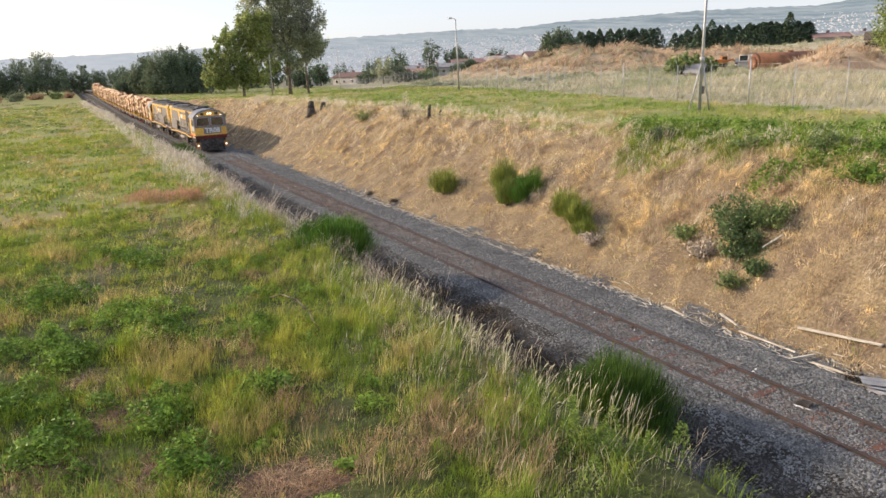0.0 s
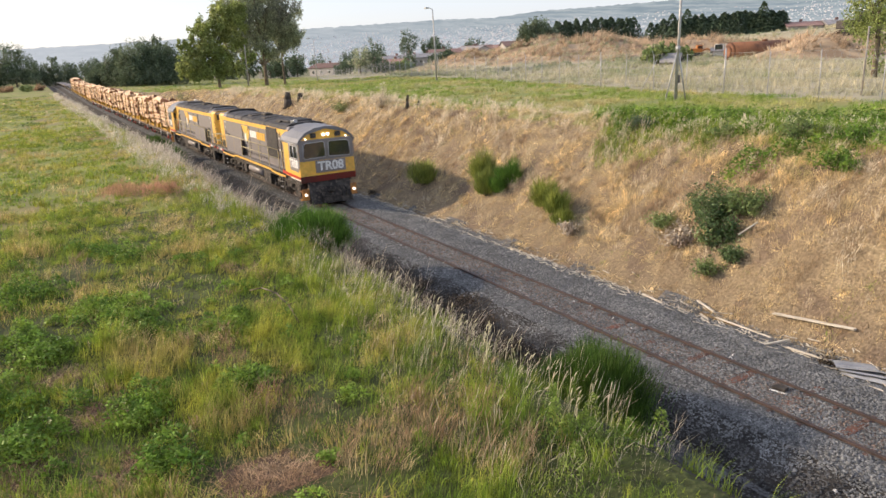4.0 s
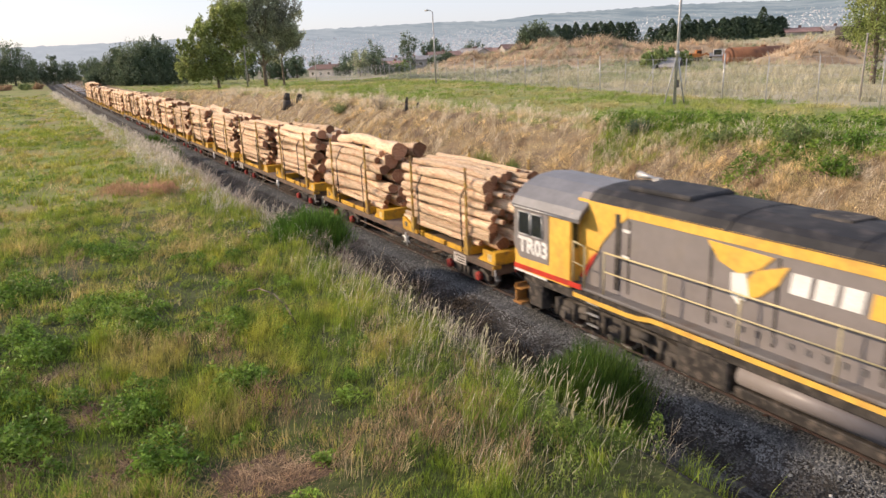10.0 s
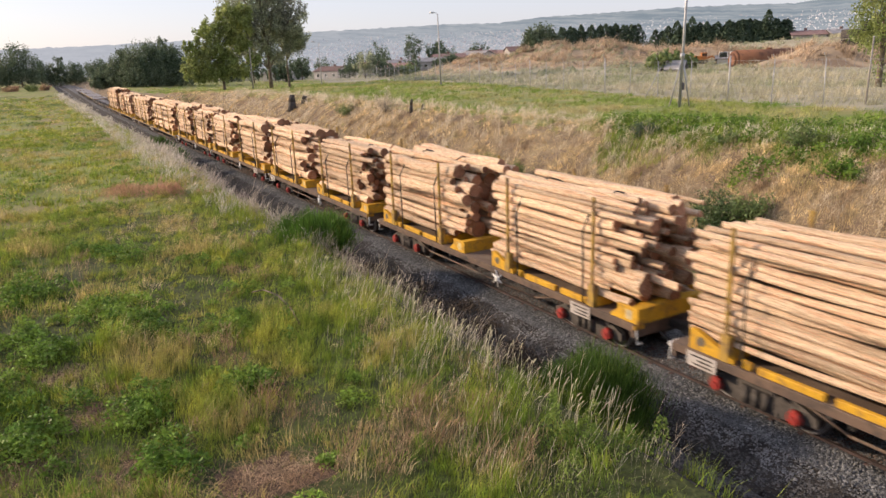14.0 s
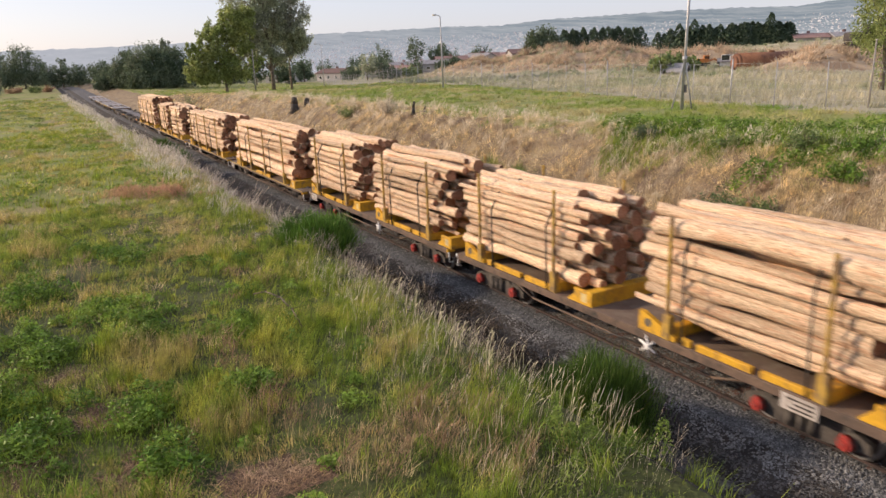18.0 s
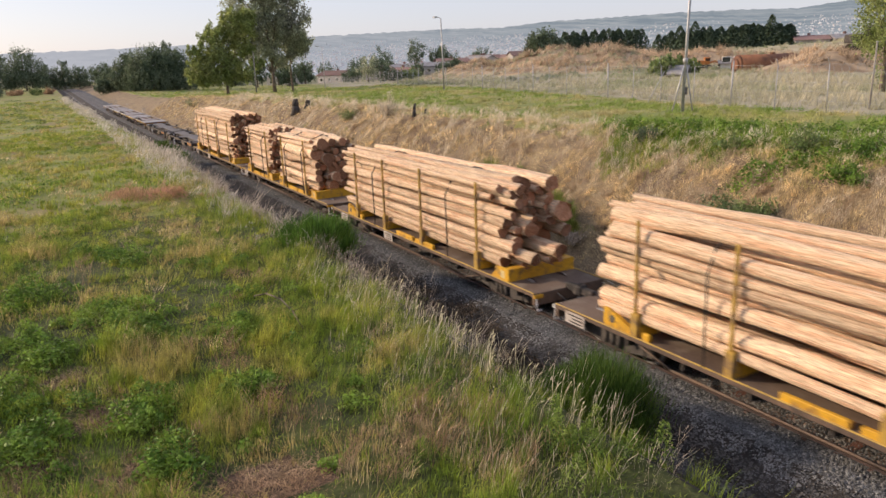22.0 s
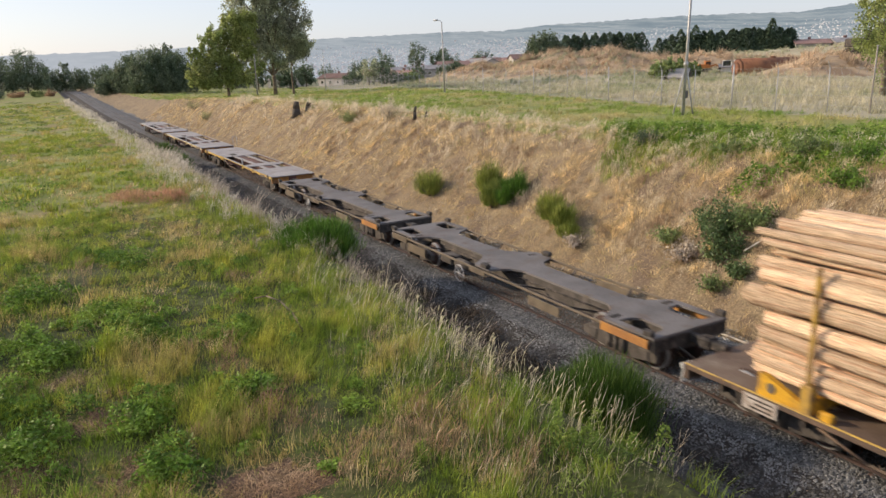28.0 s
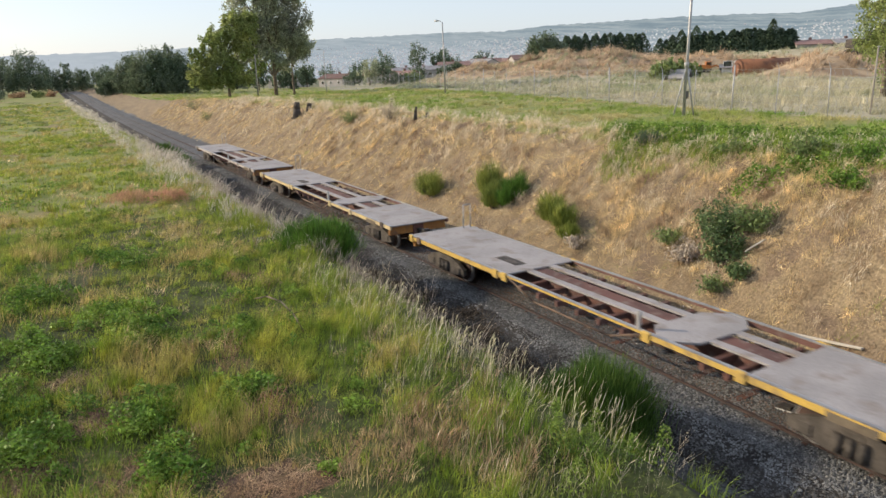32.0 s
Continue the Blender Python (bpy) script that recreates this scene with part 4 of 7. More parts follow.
def log_wagon(half, hz, stakes, stacks, boxes, cross, plates):
    """A flat wagon with stakes and yellow bolsters for logs."""
    w = thing("log_wagon", "brown flat log wagon with yellow bolsters and steel stakes", "freight wagon", "log wagons of the train")
    sill_and_deck(w, half, hz)
    if hz < 0.9:
        for sx in (-1, 1):
            part("edge_line", Shape().box(*sorted((sx * 1.19, sx * 1.232)), -half + 0.02, half - 0.02, hz + 0.001, hz + 0.022, 0.004), M_DULLY, w, "worn yellow deck edge")
    for y in stakes:
        for sx in (-1, 1):
            st = part("stake", Shape().box(*sorted((sx * 1.14, sx * 1.205)), y - 0.04, y + 0.04, hz, hz + 2.68, 0.012).box(*sorted((sx * 1.06, sx * 1.22)), y - 0.11, y + 0.11, hz, hz + 0.55, 0.015), M_STAKE, w, "yellow steel stake with worn paint")
    for y in stakes:
        part("bolster", Shape().box(-1.12, 1.12, y - 0.13, y + 0.13, hz, hz + 0.26, 0.02), M_WYEL, w, "yellow cross bolster")
    for a, b in stacks:
        part("end_block", Shape().prism([(a - 0.34, hz + 0.004), (a - 0.34, hz + 0.37), (a - 0.08, hz + 0.37), (a - 0.04, hz + 0.25), (a + 0.30, hz + 0.22), (a + 0.55, hz + 0.04), (a + 0.55, hz + 0.004)], "x", -1.18, 1.18), M_WYEL, w, "yellow end block under the logs")
        for sx in (-1, 1):
            part("block_cheek", Shape().box(*sorted((sx * 1.10, sx * 1.186)), a - 0.32, a + 0.32, hz + 0.02, hz + 0.365, 0.01), M_WYEL, w, "yellow block cheek")
            part("cheek_patch", Shape().box(*sorted((sx * 1.186, sx * 1.192)), a - 0.16, a + 0.04, hz + 0.07, hz + 0.29), M_FADED, w, "worn pale patch")
        for sx in (-1, 1):
            x0, x1 = sorted((sx * 1.08, sx * 1.19))
            part("gusset", Shape().prism([(b - 0.55, hz + 0.004), (b - 0.55, hz + 0.10), (b + 0.35, hz + 0.44), (b + 0.50, hz + 0.44), (b + 0.50, hz + 0.004)], "x", x0, x1), M_WYEL, w, "yellow side gusset")
            part("gusset_plate", Shape().tube((sx * 1.19, b + 0.22, hz + 0.22), (sx * 1.20, b + 0.22, hz + 0.22), 0.10, n=12), M_TAN, w)
            m = (a + b) / 2
            for k in (-0.75, 0.75):
                part("guide_rail", Shape().box(x0, x1, m + k - 0.66, m + k + 0.66, hz + 0.004, hz + 0.15, 0.015), M_WYEL, w, "yellow edge rail")
            part("lashing_hook", Shape().box(x0, x1, b - 0.95, b - 0.72, hz + 0.004, hz + 0.17, 0.02), M_WYEL, w)
    for d in (-1, 1):
        goods_bogie(w, d * (half - 1.9), boxes)
        part("corner_lamp_bracket", Shape().box(-1.24, -0.95, *sorted((d * half, d * (half + 0.06))), hz - 0.12, hz - 0.03), M_WYEL if d < 0 else M_WHITE, w)
        part("corner_handle", Shape().path([(-1.16, d * (half + 0.03), hz - 0.1), (-1.18, d * (half + 0.08), hz - 0.45), (-1.02, d * (half + 0.08), hz - 0.45)], 0.022, 6), M_WHITE, w, "white corner grab handle")
    if cross is not None:
        c = Shape()
        for k in range(3):
            a = math.pi / 3 * k + 0.35
            c.tube((0, -math.cos(a) * 0.24, -math.sin(a) * 0.24), (0, math.cos(a) * 0.24, math.sin(a) * 0.24), 0.026, n=6)
        c.tube((-0.05, 0, 0), (0.05, 0, 0), 0.07, n=10)
        part("handbrake_wheel", c, M_WHITE, w, "white spoked handbrake wheel", at=Matrix.Translation((-1.25, cross, hz - 0.30)))
        part("brake_rod", Shape().path([(-1.12, cross, hz - 0.35), (-1.12, cross + 1.8, hz - 0.5)], 0.025, 6), M_BLACK, w)
    for y in plates:
        part("data_plate", Shape().box(-1.238, -1.222, y - 0.36, y + 0.36, hz - 0.34, hz - 0.04), M_WASHED, w, "pale grey data plate")
        for k in range(3):
            part("data_bar", Shape().box(-1.241, -1.238, y - 0.28, y + (0.26, 0.10, 0.20)[k], hz - 0.125 - 0.085 * k, hz - 0.09 - 0.085 * k), M_BLACK, w, "plain dark bar of data")
    return w


_logs = []


def log_mesh(k):
    """A peeled log in its own units: length 1, radius 1, crooked, knotty, tapered."""
    rr = random.Random(40 + k)
    s = Shape()
    n, rings = 10, 10
    top = rr.uniform(0.55, 0.92)
    dx, dz = rr.uniform(-0.45, 0.45), rr.uniform(-0.35, 0.35)
    kx, kz = rr.uniform(-0.25, 0.25), rr.uniform(-0.22, 0.22)
    v, f = [], []
    for i in range(rings):
        u = i / (rings - 1)
        r = 1 + (top - 1) * u + rr.uniform(-0.05, 0.05) + (0.12 if i == 0 and k % 3 == 0 else 0)
        ox, oz = dx * math.sin(u * math.pi) + kx * math.sin(u * 9 + k) + rr.uniform(-0.06, 0.06), dz * math.sin(u * math.pi) + kz * math.sin(u * 7 + 2 * k)
        knot = rr.randrange(n) if rr.random() < 0.5 else -1
        for j in range(n):
            a = 2 * math.pi * j / n
            q = r * (1 + rr.uniform(-0.07, 0.07) + (0.22 if j == knot else 0))
            v.append((ox + q * math.cos(a), u - 0.5 + (rr.uniform(-0.006, 0.006) if i in (0, rings - 1) else 0), oz + q * math.sin(a)))
    for i in range(rings - 1):
        for j in range(n):
            f.append((i * n + j, (i + 1) * n + j, (i + 1) * n + (j + 1) % n, i * n + (j + 1) % n))
    s.add(v, f, True)
    s.add(v[:n], [tuple(range(n))])
    s.add(v[-n:], [tuple(range(n))[::-1]])
    return s.mesh("log", M_LOG, M_LOGEND, slot=[0] * ((rings - 1) * n) + [1, 1])


def log_stack(y0, y1, z0, height, seed, big=1.0, flip=False):
    """Logs lying lengthwise between the stakes, settled on one another, with a crowned top."""
    rr = random.Random(seed)
    if not _logs:
        _logs.extend(log_mesh(k) for k in range(18))
    st = thing("log_stack", "stack of peeled pinkish timber logs held by stakes", "log stack", "log stacks on the wagons")
    m, length = (y0 + y1) / 2, y1 - y0
    done = []                       # (x, z, r) of the logs laid so far
    misses = 0
    rear = m + length / 2
    while misses < 40 and len(done) < 130:
        r = rr.choice((0.08, 0.09, 0.10, 0.11, 0.12, 0.13, 0.14, 0.16, 0.18, 0.21)) * big
        best = None
        for k in range(48):
            x = rr.uniform(-1.11 + r, 1.11 - r)
            z = z0 + r
            for px, pz, pr in done:
                d = abs(px - x)
                if d < (pr + r) * 0.92:
                    z = max(z, pz + math.sqrt(((pr + r) * 0.92) ** 2 - d * d))
            if best is None or z < best[1]:
                best = (x, z)
        x, z = best
        if z + r > z0 + height + 0.24 + 0.40 * (1 - (x / 1.1) ** 2):
            misses += 1
            continue
        done.append((x, z, r))
        ll = length - rr.uniform(0.0, 1.0) ** 1.3 * 1.1
        back = rear + rr.gauss(0.0, 0.13)          # rear ends nearly flush, front ends ragged
        if rr.random() < 0.12:
            ll, back = ll * 1.04, back + rr.choice((-0.45, 0.3))
        turn = 0 if rr.random() < 0.6 else 180
        ob = new("log", _logs[rr.randrange(18)])
        ob.parent = st
        ob.matrix_basis = pose(x, back - ll / 2, z, rr.uniform(-1, 1) * 3.6 / length, rr.uniform(0, 360), turn + rr.uniform(-1.0, 1.0) * 6 / length) @ Matrix.Diagonal((r, ll, r, 1))
    # lashings over the load
    for k in (0.27, 0.73):
        y = y0 + length * (k + rr.uniform(-0.05, 0.05))
        zt = z0 + height
        part("lashing", Shape().path([(-1.24, y, z0 - 0.25), (-1.25, y + 0.02, zt - 0.35), (-0.95, y + 0.1, zt + 0.12), (0, y + 0.25, zt + 0.42), (0.95, y + 0.1, zt + 0.12), (1.25, y, zt - 0.35), (1.24, y, z0 - 0.25)], 0.022, 6), M_BLACK, st, "dark chain lashing")
    return st


def skeletal_wagon():
    half, hz = 6.62, 1.02
    w = thing("container_wagon", "empty grey skeletal container wagon with a narrow centre spine", "freight wagon", "empty container wagons of the train")
    far = [(1.17, 0.0), (1.17, 0.75), (0.70, 1.10), (0.42, 1.5), (0.40, 4.3), (0.60, 4.65), (1.17, 5.0), (1.17, 5.30), (0.64, 5.34), (0.47, 5.5), (0.47, 6.2), (0.64, 6.36), (1.17, 6.40), (1.17, half)]
    near = [(1.17, -half), (1.17, -6.40), (0.64, -6.36), (0.47, -6.2), (0.47, -5.5), (0.64, -5.34), (1.17, -5.30), (1.17, -5.0), (0.60, -4.65), (0.40, -4.3), (0.42, -0.7), (0.60, -0.35), (1.05, -0.08)]
    right = near + far
    part("spine", Shape().prism(right + [(-x, y) for x, y in right[::-1]], "z", hz - 0.06, hz), M_SKEL, w, "grey steel spine deck with flared cross arms")
    part("spine_beam", Shape().box(-0.36, 0.36, -half + 0.1, half - 0.1, hz - 0.52, hz - 0.06, 0.02), M_BOGIE, w, "dusty spine web")
    for sx in (-1, 1):
        for d in (-1, 1):
            part("end_rim", Shape().box(*sorted((sx * 0.98, sx * 1.17)), *sorted((d * 5.30, d * 6.40)), hz - 0.06, hz), M_SKEL, w, "grey rim round the wheel opening")
            part("twistlock_stop", Shape().box(*sorted((sx * 1.08, sx * 1.22)), *sorted((d * (half - 0.05), d * (half - 0.32))), hz + 0.004, hz + 0.14, 0.02), M_BLACK, w)
            part("deck_slot", Shape().box(*sorted((sx * 0.70, sx * 1.0)), *sorted((d * 4.98, d * 5.16)), hz + 0.002, hz + 0.006), M_BLACK, w, "dark slot in the deck arm")
        part("twistlock_stop", Shape().box(*sorted((sx * 1.06, sx * 1.24)), 0.02, 0.34, hz + 0.004, hz + 0.13, 0.02), M_BLACK, w)
        part("deck_slot", Shape().box(*sorted((sx * 0.72, sx * 1.0)), 0.50, 0.64, hz + 0.002, hz + 0.006), M_BLACK, w, "dark slot in the deck arm")
        for y0, y1, z0, z1, mt, lb in ((3.9, 5.2, 0.50, 0.80, M_TAN, "tan side panel"), (0.12, 1.0, 0.76, 0.93, M_TAN, "tan side panel"), (-3.41, -2.06, 0.54, 0.80, M_TAN, "tan side panel"), (-6.48, -4.97, 0.74, 0.94, M_ORUST, "rusty orange end panel"), (5.3, 6.5, 0.74, 0.94, M_TAN, "tan end panel")):
            part("side_panel", Shape().box(*sorted((sx * 1.19, sx * 1.235)), y0, y1, z0, z1, 0.006), mt, w, lb)
        part("side_rail", Shape().box(*sorted((sx * 1.175, sx * 1.228)), -half + 0.1, half - 0.1, hz - 0.15, hz - 0.085, 0.01), M_TAN, w, "tan side rail")
        for y in (-4.0, -1.7, 2.2, 3.6):
            part("tie_strut", Shape().path([(sx * 0.34, y, hz - 0.35), (sx * 1.18, y + 0.5, hz - 0.13)], 0.03, 6), M_BLACK, w)
        part("brake_pipe", Shape().path([(sx * 0.44, -4.4, hz - 0.2), (sx * 0.44, -1.0, hz - 0.24), (sx * 0.44, 3.9, hz - 0.2)], 0.025, 6), M_BLACK, w)
    wh = Shape()
    pts = [(0, 0.27 * math.cos(a * math.pi / 8), 0.27 * math.sin(a * math.pi / 8)) for a in range(17)]
    wh.path(pts, 0.02, 6)
    for k in range(4):
        a = k * math.pi / 4
        wh.tube((0, 0.27 * math.cos(a), 0.27 * math.sin(a)), (0, -0.27 * math.cos(a), -0.27 * math.sin(a)), 0.012, n=5)
    part("handbrake_wheel", wh, M_GALV, w, "pale spoked handbrake wheel", at=Matrix.Translation((-1.29, 1.5, hz - 0.46)))
    part("brake_cylinder", Shape().tube((-0.75, 1.6, 0.62), (-0.75, 2.5, 0.62), 0.15, n=12).box(-0.95, -0.5, 2.6, 3.3, 0.5, 0.78, 0.03), M_BOGIE, w)
    for d in (-1, 1):
        goods_bogie(w, d * 5.25)
        part("headstock", Shape().box(-1.15, 1.15, *sorted((d * half, d * (half - 0.14))), hz - 0.38, hz - 0.064, 0.02), M_BLACK, w)
        coupler(w, d * half, d)
    return w


def flat_wagon(paint):
    half, hz = 8.95, 1.14
    w = thing("flat_wagon", "empty flat wagon with pale grey deck plates and yellow side sills", "freight wagon", "empty flat wagons of the train")
    for a, b in ((-half, -5.1), (2.9, half)):
        part("deck_plate", Shape().box(-1.18, 1.18, a, b, hz - 0.05, hz, 0.01), M_FLATDECK, w, "pale grey steel deck plate")
    part("deck_plate", Shape().prism([(-0.75, -3.6), (-1.18, -3.2), (-1.18, -2.75), (-0.75, -2.3), (0.75, -2.3), (1.18, -2.75), (1.18, -3.2), (0.75, -3.6)], "z", hz - 0.05, hz), M_FLATDECK, w, "pale grey cross plate")
    for sx in (-1, 1):
        for a, b in ((-5.1, -3.5), (-2.4, 2.9)):
            part("deck_rail", Shape().box(*sorted((sx * 0.30, sx * 0.52)), a, b, hz - 0.06, hz - 0.008), M_FLATDECK, w)
        for a, b, zb in ((-half, -5.0, 0.16), (-5.0, -2.5, 0.14), (-2.5, 2.9, 0.08), (2.9, half, 0.16)):
            part("side_sill", Shape().box(*sorted((sx * 1.18, sx * 1.26)), a, b, hz - zb, hz - 0.012, 0.012), paint if sx < 0 else M_REDRUST, w, "side sill with worn paint")
            part("sill_cap", Shape().box(*sorted((sx * 1.17, sx * 1.263)), a, b, hz - 0.012, hz + 0.012), M_PALEMETAL, w, "scuffed pale sill edge")
        part("truss_rod", Shape().path([(sx * 1.20, -2.4, hz - 0.1), (sx * 1.15, -1.3, hz - 0.50), (sx * 1.15, 1.7, hz - 0.50), (sx * 1.20, 2.8, hz - 0.1)], 0.03, 6), M_SILL, w)
        for y in (-8.2, -5.0, -2.55, 2.95, 3.4, 8.2, 8.75):
            part("lock_box", Shape().box(*sorted((sx * 1.22, sx * 1.30)), y - 0.13, y + 0.13, hz - 0.22, hz + 0.03, 0.02), M_SILL if y in (8.2, -8.2) else paint, w)
        for y in ((4.0,) if sx < 0 else ()):
            part("deck_slot", Shape().box(-0.50, -0.12, y - 0.55, y + 0.55, hz + 0.002, hz + 0.008), M_BLACK, w, "dark slot in the deck")
        part("data_plate", Shape().box(*sorted((sx * 1.262, sx * 1.27)), -7.6, -6.7, hz - 0.2, hz - 0.05), M_TAN, w, "faded data plate")
    part("centre_sill", Shape().box(-0.22, 0.22, -half + 0.1, half - 0.1, hz - 0.5, hz - 0.06, 0.02), M_REDRUST, w)
    for y in (-4.6, -4.0, -1.7, -0.9, -0.1, 0.7, 1.5, 2.3):
        part("cross_member", Shape().box(-1.18, 1.18, y - 0.06, y + 0.06, hz - 0.35, hz - 0.2), M_REDRUST, w)
    part("end_ladder", Shape().path([(1.15, half - 0.25, hz), (1.15, half - 0.25, hz + 0.85), (0.85, half - 0.25, hz + 0.85), (0.85, half - 0.25, hz)], 0.022, 6), M_GALV, w, "pale end grab frame")
    part("post", Shape().box(-1.24, -1.16, -2.3, -2.22, hz, hz + 0.42), M_GALV, w)
    for d in (-1, 1):
        goods_bogie(w, d * (half - 1.95))
        part("headstock", Shape().box(-1.2, 1.2, *sorted((d * (half - 0.16), d * (half - 0.30))), hz - 0.40, hz - 0.054, 0.02), M_ORUST, w, "rusty orange end beam")
        coupler(w, d * half, d)
    return w


SPEED = 8.75
MOVERS = []                      # (thing, its middle's place along the line at the clip's start, facing)
LOCO_A, LOCO_B = locomotive("TR08", True), locomotive("TR03", False)
tagged(LOCO_A, "leading grey and yellow diesel locomotive with lit headlights")
tagged(LOCO_B, "second grey and yellow diesel locomotive running cab last, lamps off")
MOVERS += [(LOCO_A, 76.05, 0), (LOCO_B, 93.85, 180)]
for k in range(6):
    c = (110.6, 125.45, 140.15, 154.85, 169.35, 183.62)[k]
    w = log_wagon(6.65 if k == 5 else 6.8, 1.02, (-5.9, -2.2, 2.0, 5.5) if k == 1 else (-5.35, -1.85, 2.0, 5.5), ((-6.55, -1.55), (0.85, 5.85)), M_REDBOX, -1.4, (6.0,) if k % 2 else (-5.0,))
    MOVERS.append((w, c - 0.15 if k == 5 else c, 0))
    for j, (a, b) in enumerate(((-6.75, -0.95), (0.65, 6.25 if k == 5 else 6.5))):
        MOVERS.append((log_stack(a, b, 1.30, 1.78 + 0.12 * ((k * 2 + j) % 3), 100 + 2 * k + j, ((1.0, 1.35), (1.35, 0.9), (0.85, 1.1), (0.95, 1.15), (1.2, 1.0), (1.15, 1.05))[k][j]), c, 0))
for k, (c, two) in enumerate(((199.5, False), (215.3, False), (231.05, True), (246.9, False))):
    d = (-0.25, -0.15, 0.0, 0.17)[k]      # the first two are shorter behind, the last longer
    w = log_wagon(7.7 + d, 0.80, (-4.75 - d, -1.15 - d, 1.85 - d, (4.4, 4.5, 5.35, 5.35)[k] - d), ((-5.85, -0.85), (1.35, 5.75)) if two else ((-5.95, 5.15 if k < 2 else 5.65),), None, None, (6.05, 1.65) if k % 2 else (6.65,))
    MOVERS.append((w, c - 0.45 + d, 0))
    if two:
        MOVERS.append((log_stack(-6.5, -0.7, 1.08, 2.15, 130, 1.4), c, 0))
        MOVERS.append((log_stack(0.5, 5.9, 1.08, 2.15, 131, 0.9), c, 0))
    else:
        a, b = ((-6.6, 5.3), (-6.9, 5.45), None, (-6.3, 6.1))[k]
        MOVERS.append((log_stack(a, b, 1.08, (2.05, 2.1, 2.1, 2.5)[k], 120 + k, (1.5, 1.25, 1, 0.9)[k]), c, 0))
for c in (262.0, 276.4):
    MOVERS.append((skeletal_wagon(), c, 0))
for c, paint, lb in ((293.1, M_DULLY, "dull yellow"), (312.6, M_FADED, "faded yellow"), (332.1, M_WASHED, "washed-out pale")):
    w = flat_wagon(paint)
    MOVERS.append((tagged(w, "empty flat wagon with pale grey deck and " + lb + " side sills"), c, 0))


# ---- the line ----
def ballast_bed():
    xs = np.array([-2.7, -2.45, -1.75, -1.45, -0.7, 0, 0.7, 1.45, 1.75, 2.4, 2.9])
    zs = np.array([-0.44, -0.30, -0.12, -0.06, -0.055, -0.085, -0.055, -0.06, -0.12, -0.25, -0.36])
    ys = np.concatenate([np.arange(-300, 0, 10), np.arange(0, 60, 0.4), np.arange(60, 345, 5)])
    X, Y = np.meshgrid(xs, ys)
    Z = np.broadcast_to(zs, X.shape) + track_z(Y) + 0.016 * wave(X, Y, 0.35) + 0.016 * wave(X, Y, 0.9, 3)
    i = np.arange(X.size).reshape(X.shape)
    q = np.stack([i[:-1, :-1], i[:-1, 1:], i[1:, 1:], i[1:, :-1]], -1).reshape(-1, 4)
    me = sheet("ballast", np.stack([X, Y, Z], -1).reshape(-1, 3), q.ravel(), np.full(len(q), 4), [M_GRAVEL, M_SOIL], True)
    # left shoulder takes the dark soil: cinders with bank shade coloured in
    me.polygons.foreach_set("material_index", (X[:-1, :-1] < -1.7).astype(np.int32).ravel())
    return me


tagged(new("ballast", ballast_bed()), "bed of grey crushed stone ballast", "ballast", kind="structure")


def bed_z(x, y):
    xs = [-3.6, -3.3, -2.45, -1.75, -1.45, -0.7, 0, 0.7, 1.45, 1.75, 2.4, 2.9, 3.2]
    zs = [-0.40, -0.40, -0.29, -0.12, -0.06, -0.055, -0.085, -0.055, -0.06, -0.12, -0.25, -0.36, -0.3]
    return np.interp(x, xs, zs) + track_z(y) + 0.016 * wave(x, y, 0.35) + 0.016 * wave(x, y, 0.9, 3)


def stones(name, x, y, size, material):
    n = len(x)
    c = np.stack([x, y, np.maximum(bed_z(x, y), land(x, y)) + size * 0.12], 1)
    base = np.array([(1, 0, 0), (-1, 0, 0), (0, 1, 0), (0, -1, 0), (0, 0, 0.8)])
    tri = np.array([(0, 2, 4), (2, 1, 4), (1, 3, 4), (3, 0, 4)])
    v = base[None] * RNG.uniform(0.55, 1.15, (n, 5, 1)) * size[:, None, None] + RNG.normal(0, 0.22, (n, 5, 3)) * size[:, None, None]
    a = RNG.uniform(0, 2 * np.pi, n)
    ca, sa = np.cos(a)[:, None], np.sin(a)[:, None]
    v = np.stack([v[..., 0] * ca - v[..., 1] * sa, v[..., 0] * sa + v[..., 1] * ca, v[..., 2]], -1) + c[:, None]
    f = (np.arange(n)[:, None, None] * 5 + tri[None]).ravel()
    return sheet(name, v.reshape(-1, 3), f, np.full(n * 4, 3), material)


sx_, sy_ = [], []
for n, y0, y1 in ((56000, 3, 14), (42000, 14, 30), (24000, 30, 66)):
    x, y = scatter(n, -3.2, 3.0, y0, y1)
    keep = (np.abs(np.abs(x) - 0.565) > 0.09) & ((x > -2.3) | (RNG.uniform(0, 1, n) < 0.40 + 0.3 * lump(x, y, 0.8, 2)))
    sx_.append(x[keep])
    sy_.append(y[keep])
sx_, sy_ = np.concatenate(sx_), np.concatenate(sy_)
size_ = RNG.uniform(0.020, 0.036, len(sx_)) * (1 + np.clip((sy_ - 18) / 45, 0, 1.2))
# ragged edge of the strip coloured for soot and bank shade
sootshade_ = sx_ < -1.68 + 0.35 * lump(sx_, sy_, 0.8, 4) + 0.3 * lump(sx_, sy_, 0.25, 6) + 0.25 * smooth01((sy_ - 20) / 20)
tagged(new("ballast_stones", stones("ballast_stones", sx_[~sootshade_], sy_[~sootshade_], size_[~sootshade_], M_STONE)), "loose grey crushed ballast stones", "ballast", kind="stuff")
tagged(new("sooty_stones", stones("sooty_stones", sx_[sootshade_], sy_[sootshade_], size_[sootshade_], M_SOOTSHADE)), "dark stones along the ballast shoulder, soot and bank shade in their colour", "ballast", kind="stuff")
x, y = scatter(170, -2.0, 2.9, 4, 45)
